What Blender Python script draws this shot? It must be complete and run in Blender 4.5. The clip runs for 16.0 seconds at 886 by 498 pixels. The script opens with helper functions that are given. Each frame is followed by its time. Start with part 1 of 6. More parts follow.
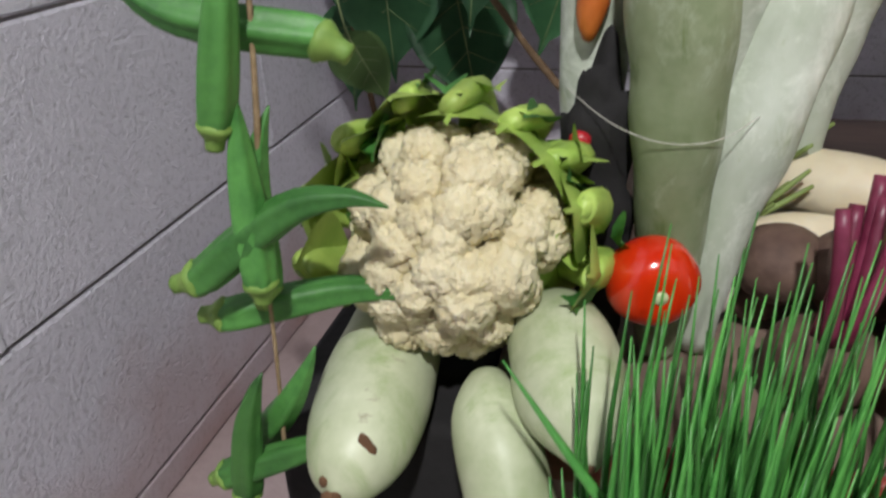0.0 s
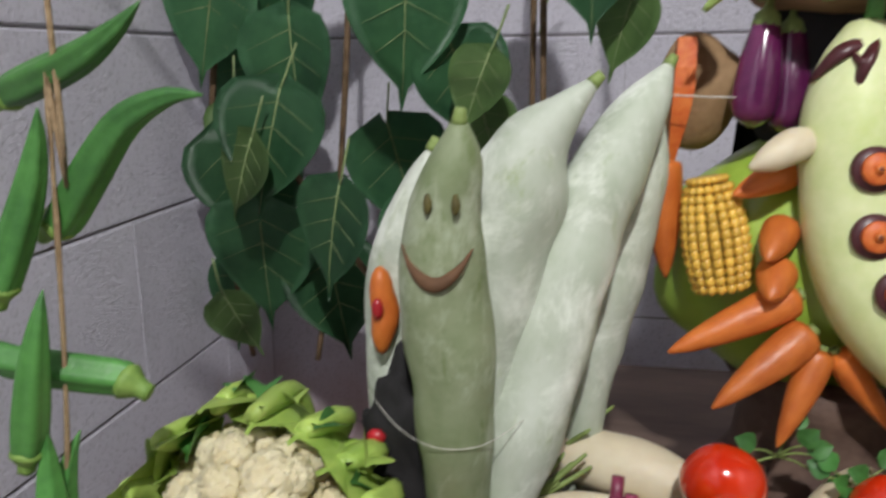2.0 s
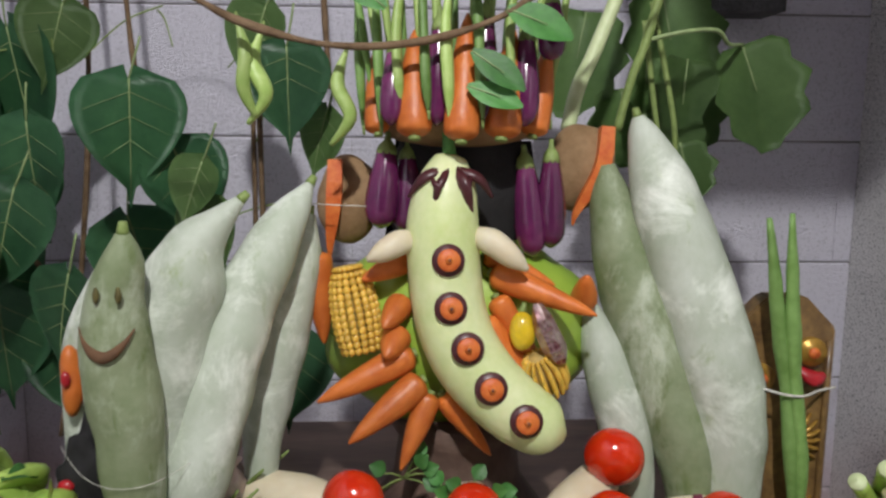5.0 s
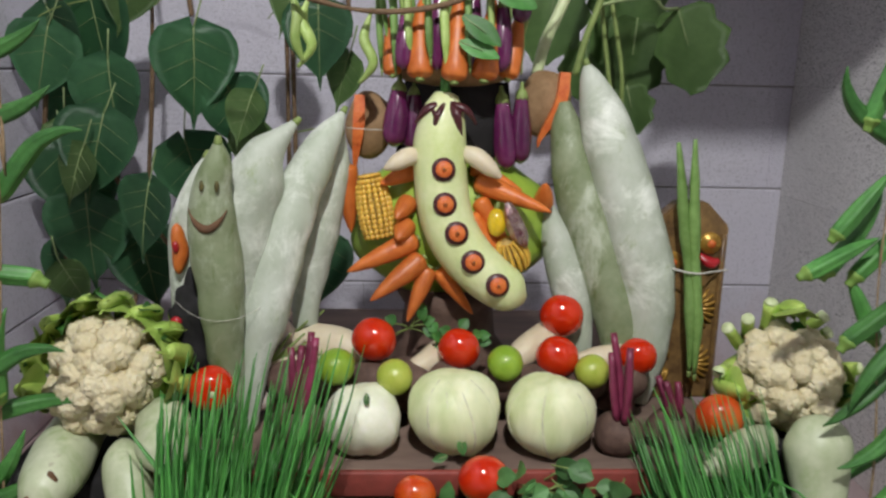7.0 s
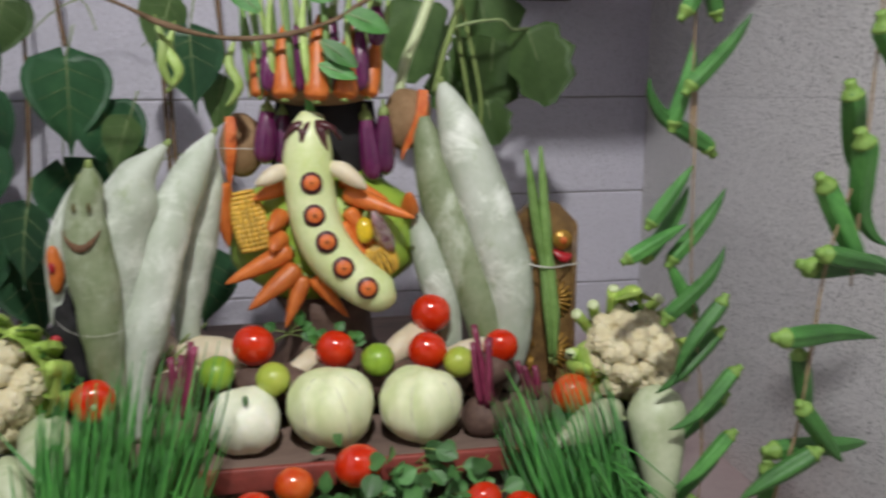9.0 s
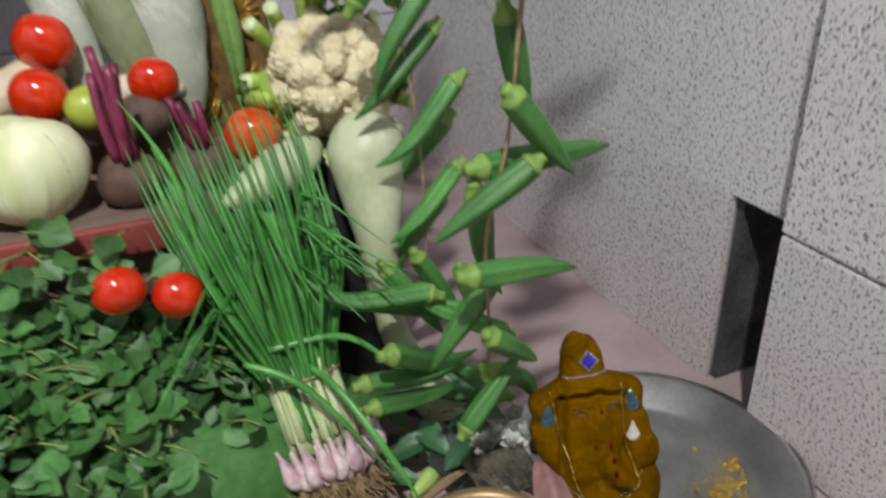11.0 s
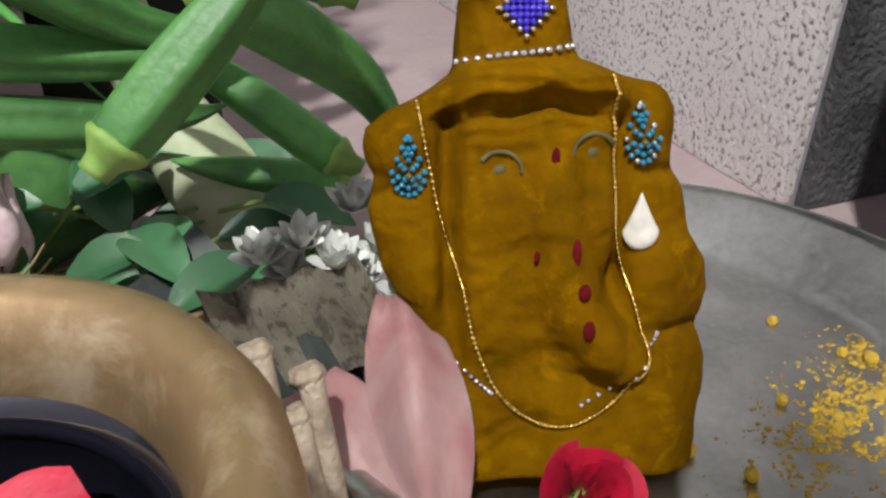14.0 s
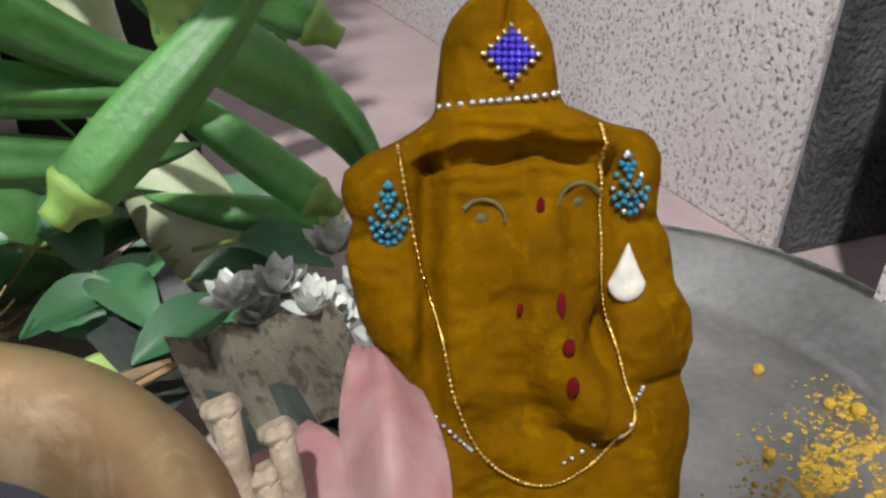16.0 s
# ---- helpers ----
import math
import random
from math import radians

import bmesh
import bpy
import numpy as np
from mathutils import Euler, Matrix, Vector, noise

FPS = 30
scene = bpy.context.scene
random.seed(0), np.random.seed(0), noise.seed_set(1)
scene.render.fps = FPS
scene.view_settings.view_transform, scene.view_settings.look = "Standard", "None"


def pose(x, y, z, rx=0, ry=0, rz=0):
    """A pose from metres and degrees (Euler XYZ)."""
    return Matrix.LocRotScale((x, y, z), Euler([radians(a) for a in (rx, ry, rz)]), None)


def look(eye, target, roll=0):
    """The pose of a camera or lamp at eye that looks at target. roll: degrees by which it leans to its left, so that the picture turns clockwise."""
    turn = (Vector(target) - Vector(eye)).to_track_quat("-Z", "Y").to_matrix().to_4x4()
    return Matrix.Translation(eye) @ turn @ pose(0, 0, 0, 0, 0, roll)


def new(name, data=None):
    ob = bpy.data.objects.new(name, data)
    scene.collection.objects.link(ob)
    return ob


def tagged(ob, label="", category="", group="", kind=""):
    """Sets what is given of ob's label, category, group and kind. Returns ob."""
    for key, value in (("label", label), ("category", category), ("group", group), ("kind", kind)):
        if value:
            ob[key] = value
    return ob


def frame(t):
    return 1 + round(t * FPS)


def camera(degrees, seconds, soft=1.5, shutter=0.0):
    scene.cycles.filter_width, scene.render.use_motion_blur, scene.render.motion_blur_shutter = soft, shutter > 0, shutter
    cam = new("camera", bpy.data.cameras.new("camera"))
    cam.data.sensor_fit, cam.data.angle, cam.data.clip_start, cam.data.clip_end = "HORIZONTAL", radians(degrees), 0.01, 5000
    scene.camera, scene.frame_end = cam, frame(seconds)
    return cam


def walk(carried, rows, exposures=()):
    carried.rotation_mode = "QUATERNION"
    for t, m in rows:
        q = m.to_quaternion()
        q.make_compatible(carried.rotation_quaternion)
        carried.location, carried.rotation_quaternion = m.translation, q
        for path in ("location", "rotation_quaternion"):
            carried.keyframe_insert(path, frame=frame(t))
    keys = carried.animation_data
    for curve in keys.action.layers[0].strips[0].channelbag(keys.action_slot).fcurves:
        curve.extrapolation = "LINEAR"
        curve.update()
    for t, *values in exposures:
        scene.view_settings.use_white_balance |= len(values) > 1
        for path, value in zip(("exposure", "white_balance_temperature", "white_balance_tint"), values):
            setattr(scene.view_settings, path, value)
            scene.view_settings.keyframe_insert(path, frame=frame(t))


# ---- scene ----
cam = camera(59.15, 16.0, soft=2.5, shutter=0.5)

# camera and its way: seconds, eye, yaw, pitch, roll
PATH_ROWS = [
    (0, (-0.2192, -0.3916, 0.4899), 16.19, -27.15, -2.93),
    (0.5, (-0.2053, -0.3875, 0.5093), 16.13, -24.84, -3.09),
    (1, (-0.1867, -0.3890, 0.5330), 14.37, -20.76, -2.11),
    (1.5, (-0.1667, -0.4001, 0.5499), 12.60, -16.96, -1.14),
    (2, (-0.1391, -0.4151, 0.5694), 10.50, -13.63, -0.52),
    (2.5, (-0.1156, -0.4247, 0.5908), 7.77, -11.53, -0.16),
    (3, (-0.0812, -0.4325, 0.6028), 5.31, -9.55, 0.13),
    (3.5, (-0.0427, -0.4434, 0.6015), 2.60, -8.02, 0.43),
    (4, (-0.0159, -0.4675, 0.6039), -1.12, -7.78, 0.17),
    (4.2, (-0.0090, -0.4802, 0.6038), -2.23, -7.85, 0.00),
    (6.3, (-0.0304, -0.7007, 0.6108), -3.16, -10.39, 0.81),
    (6.5, (-0.0268, -0.7273, 0.6107), -2.55, -10.94, 0.87),
    (7, (-0.0278, -0.7865, 0.6117), -3.29, -12.84, 1.45),
    (7.5, (-0.0347, -0.8376, 0.6132), -4.05, -12.62, 1.39),
    (8, (-0.0347, -0.8687, 0.6144), -2.81, -11.71, 0.59),
    (8.5, (-0.0188, -0.8642, 0.6122), -4.20, -11.31, 0.29),
    (9, (0.0172, -0.8617, 0.6115), -9.68, -11.42, -0.34),
    (9.5, (0.0607, -0.8636, 0.6033), -14.47, -12.56, -1.10),
    (10, (0.0940, -0.8230, 0.5684), -19.30, -17.65, -0.93),
    (10.2, (0.1133, -0.7934, 0.5578), -20.80, -20.08, -1.05),
    (12.3, (0.3066, -0.5511, 0.3060), -25.74, -31.81, -2.58),
    (12.5, (0.3146, -0.5308, 0.2809), -27.52, -31.29, -1.90),
    (13, (0.3426, -0.5012, 0.2301), -26.93, -30.71, -1.57),
    (13.5, (0.3708, -0.4830, 0.1979), -23.84, -31.01, -1.75),
    (14, (0.3885, -0.4773, 0.1857), -22.30, -30.35, 0.71),
    (14.5, (0.3900, -0.4708, 0.1860), -23.14, -30.25, 2.62),
    (15, (0.3900, -0.4711, 0.1887), -22.86, -29.25, 2.26),
    (15.5, (0.3908, -0.4698, 0.1884), -23.24, -28.56, 2.31),
    (16, (0.3928, -0.4685, 0.1875), -23.69, -28.40, 2.21),
]


def cam_pose(eye, yaw, pitch, roll):
    y, p = radians(yaw), radians(pitch)
    ahead = Vector((-math.sin(y) * math.cos(p), math.cos(y) * math.cos(p), math.sin(p)))
    return look(eye, Vector(eye) + ahead, roll)


walk(cam, [(t, cam_pose(e, y, p, r)) for t, e, y, p, r in PATH_ROWS],
     exposures=[(0, -1.25), (4.2, -1.40), (10.2, -1.44), (12.3, -0.42), (16, -0.30)])

# ------------------------------------------------------------ light
world = bpy.data.worlds.new("world")
scene.world = world
world.use_nodes = True
world.node_tree.nodes["Background"].inputs[0].default_value = (0.55, 0.6, 0.7, 1)
world.node_tree.nodes["Background"].inputs[1].default_value = 0.02


def lamp(name, loc, target, size, power, colour):
    d = bpy.data.lights.new(name, "AREA")
    d.shape, d.size, d.energy, d.color = "DISK", size, power, colour
    ob = new(name, d)
    ob.matrix_world = look(loc, target)
    return ob


lamp("hanging_lamp", (-0.03, -1.10, 1.62), (0.03, 0.0, 0.3), 0.075, 62, (0.975, 0.965, 0.95))
# weak overhead fill, added to lift the dark parts
lamp("fill_light", (0.1, -1.4, 2.3), (0.1, 0.0, 0.2), 0.4, 0.25, (0.90, 0.95, 1.0))

# ------------------------------------------------------------ materials


def material(name, colour, dark=None, scale=30.0, fine=200.0, rough=0.5, bump=0.15, bump_scale=150.0, metal=0.0,
             coat=0.0, sub=0.0, stretch=(1, 1, 1), jitter=0.0, trans=0.0, contrast=0.5, depth=0.002):
    m = bpy.data.materials.new(name)
    m.use_nodes = True
    nt = m.node_tree
    n, l = nt.nodes, nt.links
    b = n["Principled BSDF"]
    dark = dark or tuple(c * 0.6 for c in colour)
    tc = n.new("ShaderNodeTexCoord")
    mp = n.new("ShaderNodeMapping")
    mp.inputs["Scale"].default_value = stretch
    l.new(tc.outputs["Object"], mp.inputs["Vector"])
    big = n.new("ShaderNodeTexNoise")
    big.inputs["Scale"].default_value, big.inputs["Detail"].default_value = scale, 4
    small = n.new("ShaderNodeTexNoise")
    small.inputs["Scale"].default_value, small.inputs["Detail"].default_value = fine, 3
    for x in (big, small):
        l.new(mp.outputs[0], x.inputs["Vector"])
    add = n.new("ShaderNodeMath")
    add.operation = "MULTIPLY_ADD"
    l.new(small.outputs["Fac"], add.inputs[0])
    add.inputs[1].default_value = 0.35
    l.new(big.outputs["Fac"], add.inputs[2])
    ramp = n.new("ShaderNodeValToRGB")
    ramp.color_ramp.elements[0].position, ramp.color_ramp.elements[1].position = 0.68 - contrast / 2.4, 0.68 + contrast / 2.4
    ramp.color_ramp.elements[0].color, ramp.color_ramp.elements[1].color = (*dark, 1), (*colour, 1)
    l.new(add.outputs[0], ramp.inputs[0])
    out = ramp.outputs[0]
    if jitter:
        info = n.new("ShaderNodeObjectInfo")
        geo = n.new("ShaderNodeNewGeometry")
        s = n.new("ShaderNodeMath")
        s.operation = "ADD"
        l.new(info.outputs["Random"], s.inputs[0])
        l.new(geo.outputs["Random Per Island"], s.inputs[1])
        fr = n.new("ShaderNodeMath")
        fr.operation = "FRACT"
        l.new(s.outputs[0], fr.inputs[0])
        mr = n.new("ShaderNodeMapRange")
        mr.inputs["To Min"].default_value, mr.inputs["To Max"].default_value = 1 - jitter, 1 + jitter
        l.new(fr.outputs[0], mr.inputs[0])
        hsv = n.new("ShaderNodeHueSaturation")
        l.new(mr.outputs[0], hsv.inputs["Value"])
        l.new(out, hsv.inputs["Color"])
        out = hsv.outputs[0]
    l.new(out, b.inputs["Base Color"])
    rr = n.new("ShaderNodeMapRange")
    rr.inputs["To Min"].default_value, rr.inputs["To Max"].default_value = max(rough - 0.08, 0.02), min(rough + 0.1, 1)
    l.new(small.outputs["Fac"], rr.inputs[0])
    l.new(rr.outputs[0], b.inputs["Roughness"])
    b.inputs["Metallic"].default_value = metal
    b.inputs["Coat Weight"].default_value = coat
    b.inputs["Coat Roughness"].default_value = 0.08
    if sub:
        b.inputs["Subsurface Weight"].default_value = sub
        b.inputs["Subsurface Radius"].default_value = (0.008, 0.006, 0.003)
        b.inputs["Subsurface Scale"].default_value = 0.6
    if bump:
        bn = n.new("ShaderNodeTexNoise")
        bn.inputs["Scale"].default_value, bn.inputs["Detail"].default_value = bump_scale, 4
        l.new(mp.outputs[0], bn.inputs["Vector"])
        bu = n.new("ShaderNodeBump")
        bu.inputs["Strength"].default_value, bu.inputs["Distance"].default_value = bump, depth
        l.new(bn.outputs["Fac"], bu.inputs["Height"])
        l.new(bu.outputs[0], b.inputs["Normal"])
    return m


def block_material(name, paint, pits, stain, depth, grain, dusted):
    """Painted concrete block: pitted, mottled, with red powder stains low down."""
    m = material(name, paint, tuple(c * 0.90 for c in paint), 5, 60, 0.85, 0.0, contrast=0.6, jitter=0.04)
    nt = m.node_tree
    n, l = nt.nodes, nt.links
    b = n["Principled BSDF"]
    geo = n.new("ShaderNodeNewGeometry")
    # open pores of the concrete, coarse grain under the paint
    vor = n.new("ShaderNodeTexNoise")
    vor.inputs["Scale"].default_value, vor.inputs["Detail"].default_value, vor.inputs["Roughness"].default_value = grain, 6, 0.70
    l.new(geo.outputs["Position"], vor.inputs["Vector"])
    pr = n.new("ShaderNodeValToRGB")
    pr.color_ramp.elements[0].position, pr.color_ramp.elements[1].position = 0.405, 0.455
    pr.color_ramp.elements[0].color, pr.color_ramp.elements[1].color = (0.10, 0.10, 0.10, 1), (1, 1, 1, 1)
    l.new(vor.outputs["Fac"], pr.inputs[0])
    mix = n.new("ShaderNodeMix")
    mix.data_type, mix.blend_type = "RGBA", "MULTIPLY"
    mix.inputs[0].default_value = pits
    old = b.inputs["Base Color"].links[0].from_socket
    l.new(old, mix.inputs[6])
    l.new(pr.outputs[0], mix.inputs[7])
    # red powder, splashed along the foot of the wall
    sep = n.new("ShaderNodeSeparateXYZ")
    l.new(geo.outputs["Position"], sep.inputs[0])
    sn = n.new("ShaderNodeTexNoise")
    sn.inputs["Scale"].default_value, sn.inputs["Detail"].default_value = 7, 5
    l.new(geo.outputs["Position"], sn.inputs["Vector"])
    ma = n.new("ShaderNodeMath")
    ma.operation = "MULTIPLY_ADD"
    l.new(sn.outputs["Fac"], ma.inputs[0])
    ma.inputs[1].default_value = -0.34
    l.new(sep.outputs["Z"], ma.inputs[2])
    mr = n.new("ShaderNodeMapRange")
    mr.inputs["From Min"].default_value, mr.inputs["From Max"].default_value = 0.0, -0.20
    mr.inputs["To Min"].default_value, mr.inputs["To Max"].default_value = 0, dusted
    l.new(ma.outputs[0], mr.inputs[0])
    mix2 = n.new("ShaderNodeMix")
    mix2.data_type = "RGBA"
    l.new(mr.outputs[0], mix2.inputs[0])
    l.new(mix.outputs[2], mix2.inputs[6])
    mix2.inputs[7].default_value = (*stain, 1)
    l.new(mix2.outputs[2], b.inputs["Base Color"])
    bu = n.new("ShaderNodeBump")
    bu.inputs["Strength"].default_value, bu.inputs["Distance"].default_value = 0.7, depth
    l.new(vor.outputs["Fac"], bu.inputs["Height"])
    l.new(bu.outputs[0], b.inputs["Normal"])
    return m


def blotched(m, colour, scale, lo, hi, stretch=(1, 1, 1), amount=1.0):
    """Lay irregular patches of a second colour over a material."""
    n, l = m.node_tree.nodes, m.node_tree.links
    b = n["Principled BSDF"]
    tc = n.new("ShaderNodeTexCoord")
    mp = n.new("ShaderNodeMapping")
    mp.inputs["Scale"].default_value = stretch
    l.new(tc.outputs["Object"], mp.inputs["Vector"])
    t = n.new("ShaderNodeTexNoise")
    t.inputs["Scale"].default_value, t.inputs["Detail"].default_value, t.inputs["Roughness"].default_value = scale, 8, 0.68
    t.inputs["Distortion"].default_value = 0.4
    l.new(mp.outputs[0], t.inputs["Vector"])
    r = n.new("ShaderNodeMapRange")
    r.inputs["From Min"].default_value, r.inputs["From Max"].default_value = lo, hi
    r.inputs["To Max"].default_value = amount
    l.new(t.outputs["Fac"], r.inputs[0])
    mix = n.new("ShaderNodeMix")
    mix.data_type = "RGBA"
    old = b.inputs["Base Color"].links[0].from_socket
    l.new(r.outputs[0], mix.inputs[0])
    l.new(old, mix.inputs[6])
    mix.inputs[7].default_value = (*colour, 1)
    l.new(mix.outputs[2], b.inputs["Base Color"])
    return m


M_BLOCK = block_material("painted_block", (0.89, 0.87, 0.98), 0.22, (0.48, 0.27, 0.23), 0.016, 200, 0.80)
M_BLOCK_R = block_material("whitewashed_block", (0.92, 0.905, 0.90), 0.95, (0.70, 0.46, 0.40), 0.0140, 300, 0.32)
M_MORTAR = material("mortar", (0.34, 0.31, 0.33), scale=12, rough=0.95, bump=0.5)
M_FLOOR = material("pink_stone_floor", (0.47, 0.375, 0.375), (0.30, 0.225, 0.225), 9, 120, 0.7, 0.3, 220, contrast=0.8)
M_DARKGREY = material("dark_grey_block", (0.11, 0.11, 0.115), (0.03, 0.03, 0.03), 25, 200, 0.9, 0.9, 260, depth=0.004)
M_PLASTER = material("grey_plaster", (0.22, 0.21, 0.205), scale=4, rough=0.9, bump=0.3)
M_TOMATO = material("tomato_skin", (0.66, 0.036, 0.005), (0.54, 0.018, 0.003), 25, 60, 0.16, 0.02, coat=0.5, sub=0.15)
M_TOMATO_O = material("ripening_tomato_skin", (0.66, 0.13, 0.015), (0.55, 0.035, 0.008), 22, 60, 0.2, 0.02, coat=0.5, sub=0.15)
M_LIME = material("lime_peel", (0.27, 0.42, 0.04), (0.19, 0.34, 0.025), 40, 300, 0.3, 0.25, 500, coat=0.25, sub=0.1, jitter=0.12)
M_LIME_Y = material("yellow_lime_peel", (0.46, 0.52, 0.09), (0.34, 0.44, 0.05), 40, 300, 0.3, 0.25, 500, coat=0.25, sub=0.1)
M_DARKLIME = material("dark_green_lime_peel", (0.028, 0.105, 0.014), (0.016, 0.070, 0.008), 40, 300, 0.28, 0.3, 500, coat=0.3)
M_CABBAGE = material("cabbage_leaf", (0.84, 0.86, 0.60), (0.56, 0.64, 0.32), 30, 90, 0.45, 0.25, 60, sub=0.15, stretch=(1, 1, 0.35))
M_CABBAGE_W = material("white_cabbage", (0.90, 0.91, 0.77), (0.70, 0.74, 0.54), 40, 120, 0.5, 0.4, 90, sub=0.15)
M_VEIN = material("cabbage_rib", (0.74, 0.76, 0.52), scale=60, rough=0.45, bump=0.1, sub=0.1)
M_CARROT = material("carrot_skin", (0.66, 0.19, 0.035), (0.50, 0.12, 0.02), 60, 160, 0.42, 0.35, 120, sub=0.15, jitter=0.15, stretch=(1, 1, 1))
M_CARROT_CUT = material("carrot_flesh", (0.70, 0.20, 0.04), (0.55, 0.09, 0.015), 90, 300, 0.5, 0.3, sub=0.1)
M_EGG = material("purple_brinjal_skin", (0.16, 0.022, 0.10), (0.07, 0.008, 0.05), 25, 120, 0.18, 0.03, coat=0.6, jitter=0.25)
M_EGGDARK = material("brinjal_slice_rim", (0.085, 0.02, 0.025), scale=90, rough=0.35, bump=0.1)
M_TRUNK = material("pale_bottle_gourd_skin", (0.74, 0.79, 0.47), (0.56, 0.66, 0.27), 16, 160, 0.38, 0.06, sub=0.15, coat=0.1)
M_RADISH = material("white_radish_skin", (0.72, 0.66, 0.50), (0.60, 0.50, 0.34), 35, 150, 0.5, 0.25, 90, sub=0.2, contrast=0.8)
M_GOURD = material("bloomed_ash_gourd_skin", (0.56, 0.60, 0.53), (0.33, 0.39, 0.28), 28, 170, 0.6, 0.35, 110, contrast=0.9, jitter=0.06, stretch=(1, 1, 0.6))
M_GOURD_G = material("green_ash_gourd_skin", (0.30, 0.345, 0.22), (0.13, 0.18, 0.07), 30, 150, 0.6, 0.3, 130, contrast=0.9)
M_GOURD_W = material("scarred_white_gourd_skin", (0.64, 0.68, 0.50), (0.34, 0.41, 0.22), 24, 140, 0.42, 0.12, 90, contrast=0.8)
blotched(M_GOURD, (0.22, 0.30, 0.08), 42, 0.58, 0.72, (1, 1, 0.5), 0.75)
blotched(M_GOURD, (0.82, 0.86, 0.78), 14, 0.50, 0.66)
blotched(M_GOURD_G, (0.52, 0.57, 0.45), 20, 0.50, 0.64, (1, 1, 0.45), 0.8)
blotched(M_GOURD_G, (0.10, 0.15, 0.035), 60, 0.57, 0.68, (1, 1, 0.4), 0.7)
blotched(M_GOURD_W, (0.24, 0.36, 0.10), 34, 0.52, 0.72, (1, 1, 0.4), 0.7)
blotched(M_GOURD_W, (0.13, 0.06, 0.025), 26, 0.66, 0.74, (1, 1, 1), 0.8)
M_SCAR = material("brown_scar", (0.15, 0.075, 0.035), scale=90, rough=0.8, bump=0.4)
M_PUMPKIN = material("light_green_gourd_skin", (0.36, 0.52, 0.07), (0.26, 0.42, 0.05), 20, 80, 0.35, 0.08, coat=0.2, sub=0.1)
M_YAM = material("yam_skin", (0.36, 0.23, 0.12), (0.22, 0.13, 0.06), 40, 200, 0.8, 0.5, 150)
M_BEET = material("beet_skin", (0.16, 0.10, 0.075), (0.08, 0.045, 0.035), 40, 150, 0.75, 0.5, 120)
M_BEETSTEM = material("beet_stem", (0.24, 0.035, 0.085), (0.13, 0.015, 0.04), 60, 200, 0.4, 0.2, jitter=0.25)
M_CORN = material("corn_kernel", (0.76, 0.50, 0.09), (0.66, 0.38, 0.05), 60, 200, 0.3, 0.1, sub=0.2, jitter=0.18)
M_CORNCOB = material("corn_cob", (0.55, 0.38, 0.12), scale=90, rough=0.7)
M_YELLOW = material("yellow_pepper_skin", (0.80, 0.55, 0.02), scale=30, rough=0.2, coat=0.4, bump=0.02)
M_CURD = material("cauliflower_curd", (0.84, 0.78, 0.56), (0.62, 0.53, 0.30), 60, 400, 0.7, 0.9, 520, sub=0.15, contrast=0.8)
M_STALK = material("cauliflower_stalk", (0.44, 0.58, 0.14), (0.28, 0.44, 0.08), 30, 120, 0.4, 0.15, sub=0.1, jitter=0.2)
M_STALKPALE = material("cut_stalk", (0.62, 0.70, 0.42), (0.5, 0.6, 0.3), 60, 200, 0.5, 0.2)
M_OKRA = material("okra_skin", (0.082, 0.260, 0.055), (0.030, 0.120, 0.024), 30, 220, 0.5, 0.2, 300, jitter=0.3)
M_OKRACAP = material("okra_cap", (0.22, 0.35, 0.075), (0.13, 0.25, 0.045), 90, 300, 0.6, 0.2)
M_TWINE = material("jute_twine", (0.40, 0.29, 0.17), (0.22, 0.15, 0.08), 200, 900, 0.95, 0.6, 700)
M_LEAF = material("heart_leaf", (0.070, 0.200, 0.085), (0.036, 0.120, 0.055), 18, 90, 0.42, 0.25, 70, jitter=0.35)
M_LEAF_L = material("pale_leaf", (0.135, 0.235, 0.075), (0.075, 0.150, 0.042), 18, 90, 0.5, 0.25, 70, jitter=0.25)
M_RIB = material("leaf_rib", (0.30, 0.40, 0.17), scale=90, rough=0.5, bump=0)
M_STEM = material("green_stem", (0.25, 0.34, 0.10), (0.16, 0.22, 0.06), 60, 200, 0.6, 0.2)
M_TWIG = material("brown_twig", (0.20, 0.13, 0.075), (0.10, 0.06, 0.03), 80, 300, 0.9, 0.5)
M_HERB = material("herb_leaf", (0.075, 0.20, 0.055), (0.04, 0.12, 0.03), 60, 200, 0.5, 0.3, 120, jitter=0.45)
M_CHIVE = material("onion_leaf", (0.085, 0.30, 0.060), (0.04, 0.18, 0.035), 40, 250, 0.35, 0.15, jitter=0.4)
M_ONIONWHITE = material("onion_neck", (0.62, 0.68, 0.44), (0.42, 0.55, 0.22), 60, 200, 0.4, 0.15)
M_ONION = material("onion_bulb", (0.80, 0.75, 0.68), (0.36, 0.12, 0.24), 95, 220, 0.35, 0.1, sub=0.15, jitter=0.15, contrast=0.9)
M_ROOT = material("dry_root", (0.36, 0.25, 0.13), scale=90, rough=0.9, bump=0.4, jitter=0.3)
M_BEAN = material("long_bean_skin", (0.20, 0.34, 0.10), (0.12, 0.23, 0.05), 60, 200, 0.5, 0.3, 120, jitter=0.2)
M_BEAN_L = material("pale_bean_skin", (0.40, 0.52, 0.18), (0.28, 0.42, 0.10), 60, 200, 0.45, 0.3, 120, jitter=0.2)
M_WOOD = material("bench_wood", (0.23, 0.16, 0.125), (0.12, 0.08, 0.065), 18, 120, 0.75, 0.4, 80, stretch=(0.25, 1, 1))
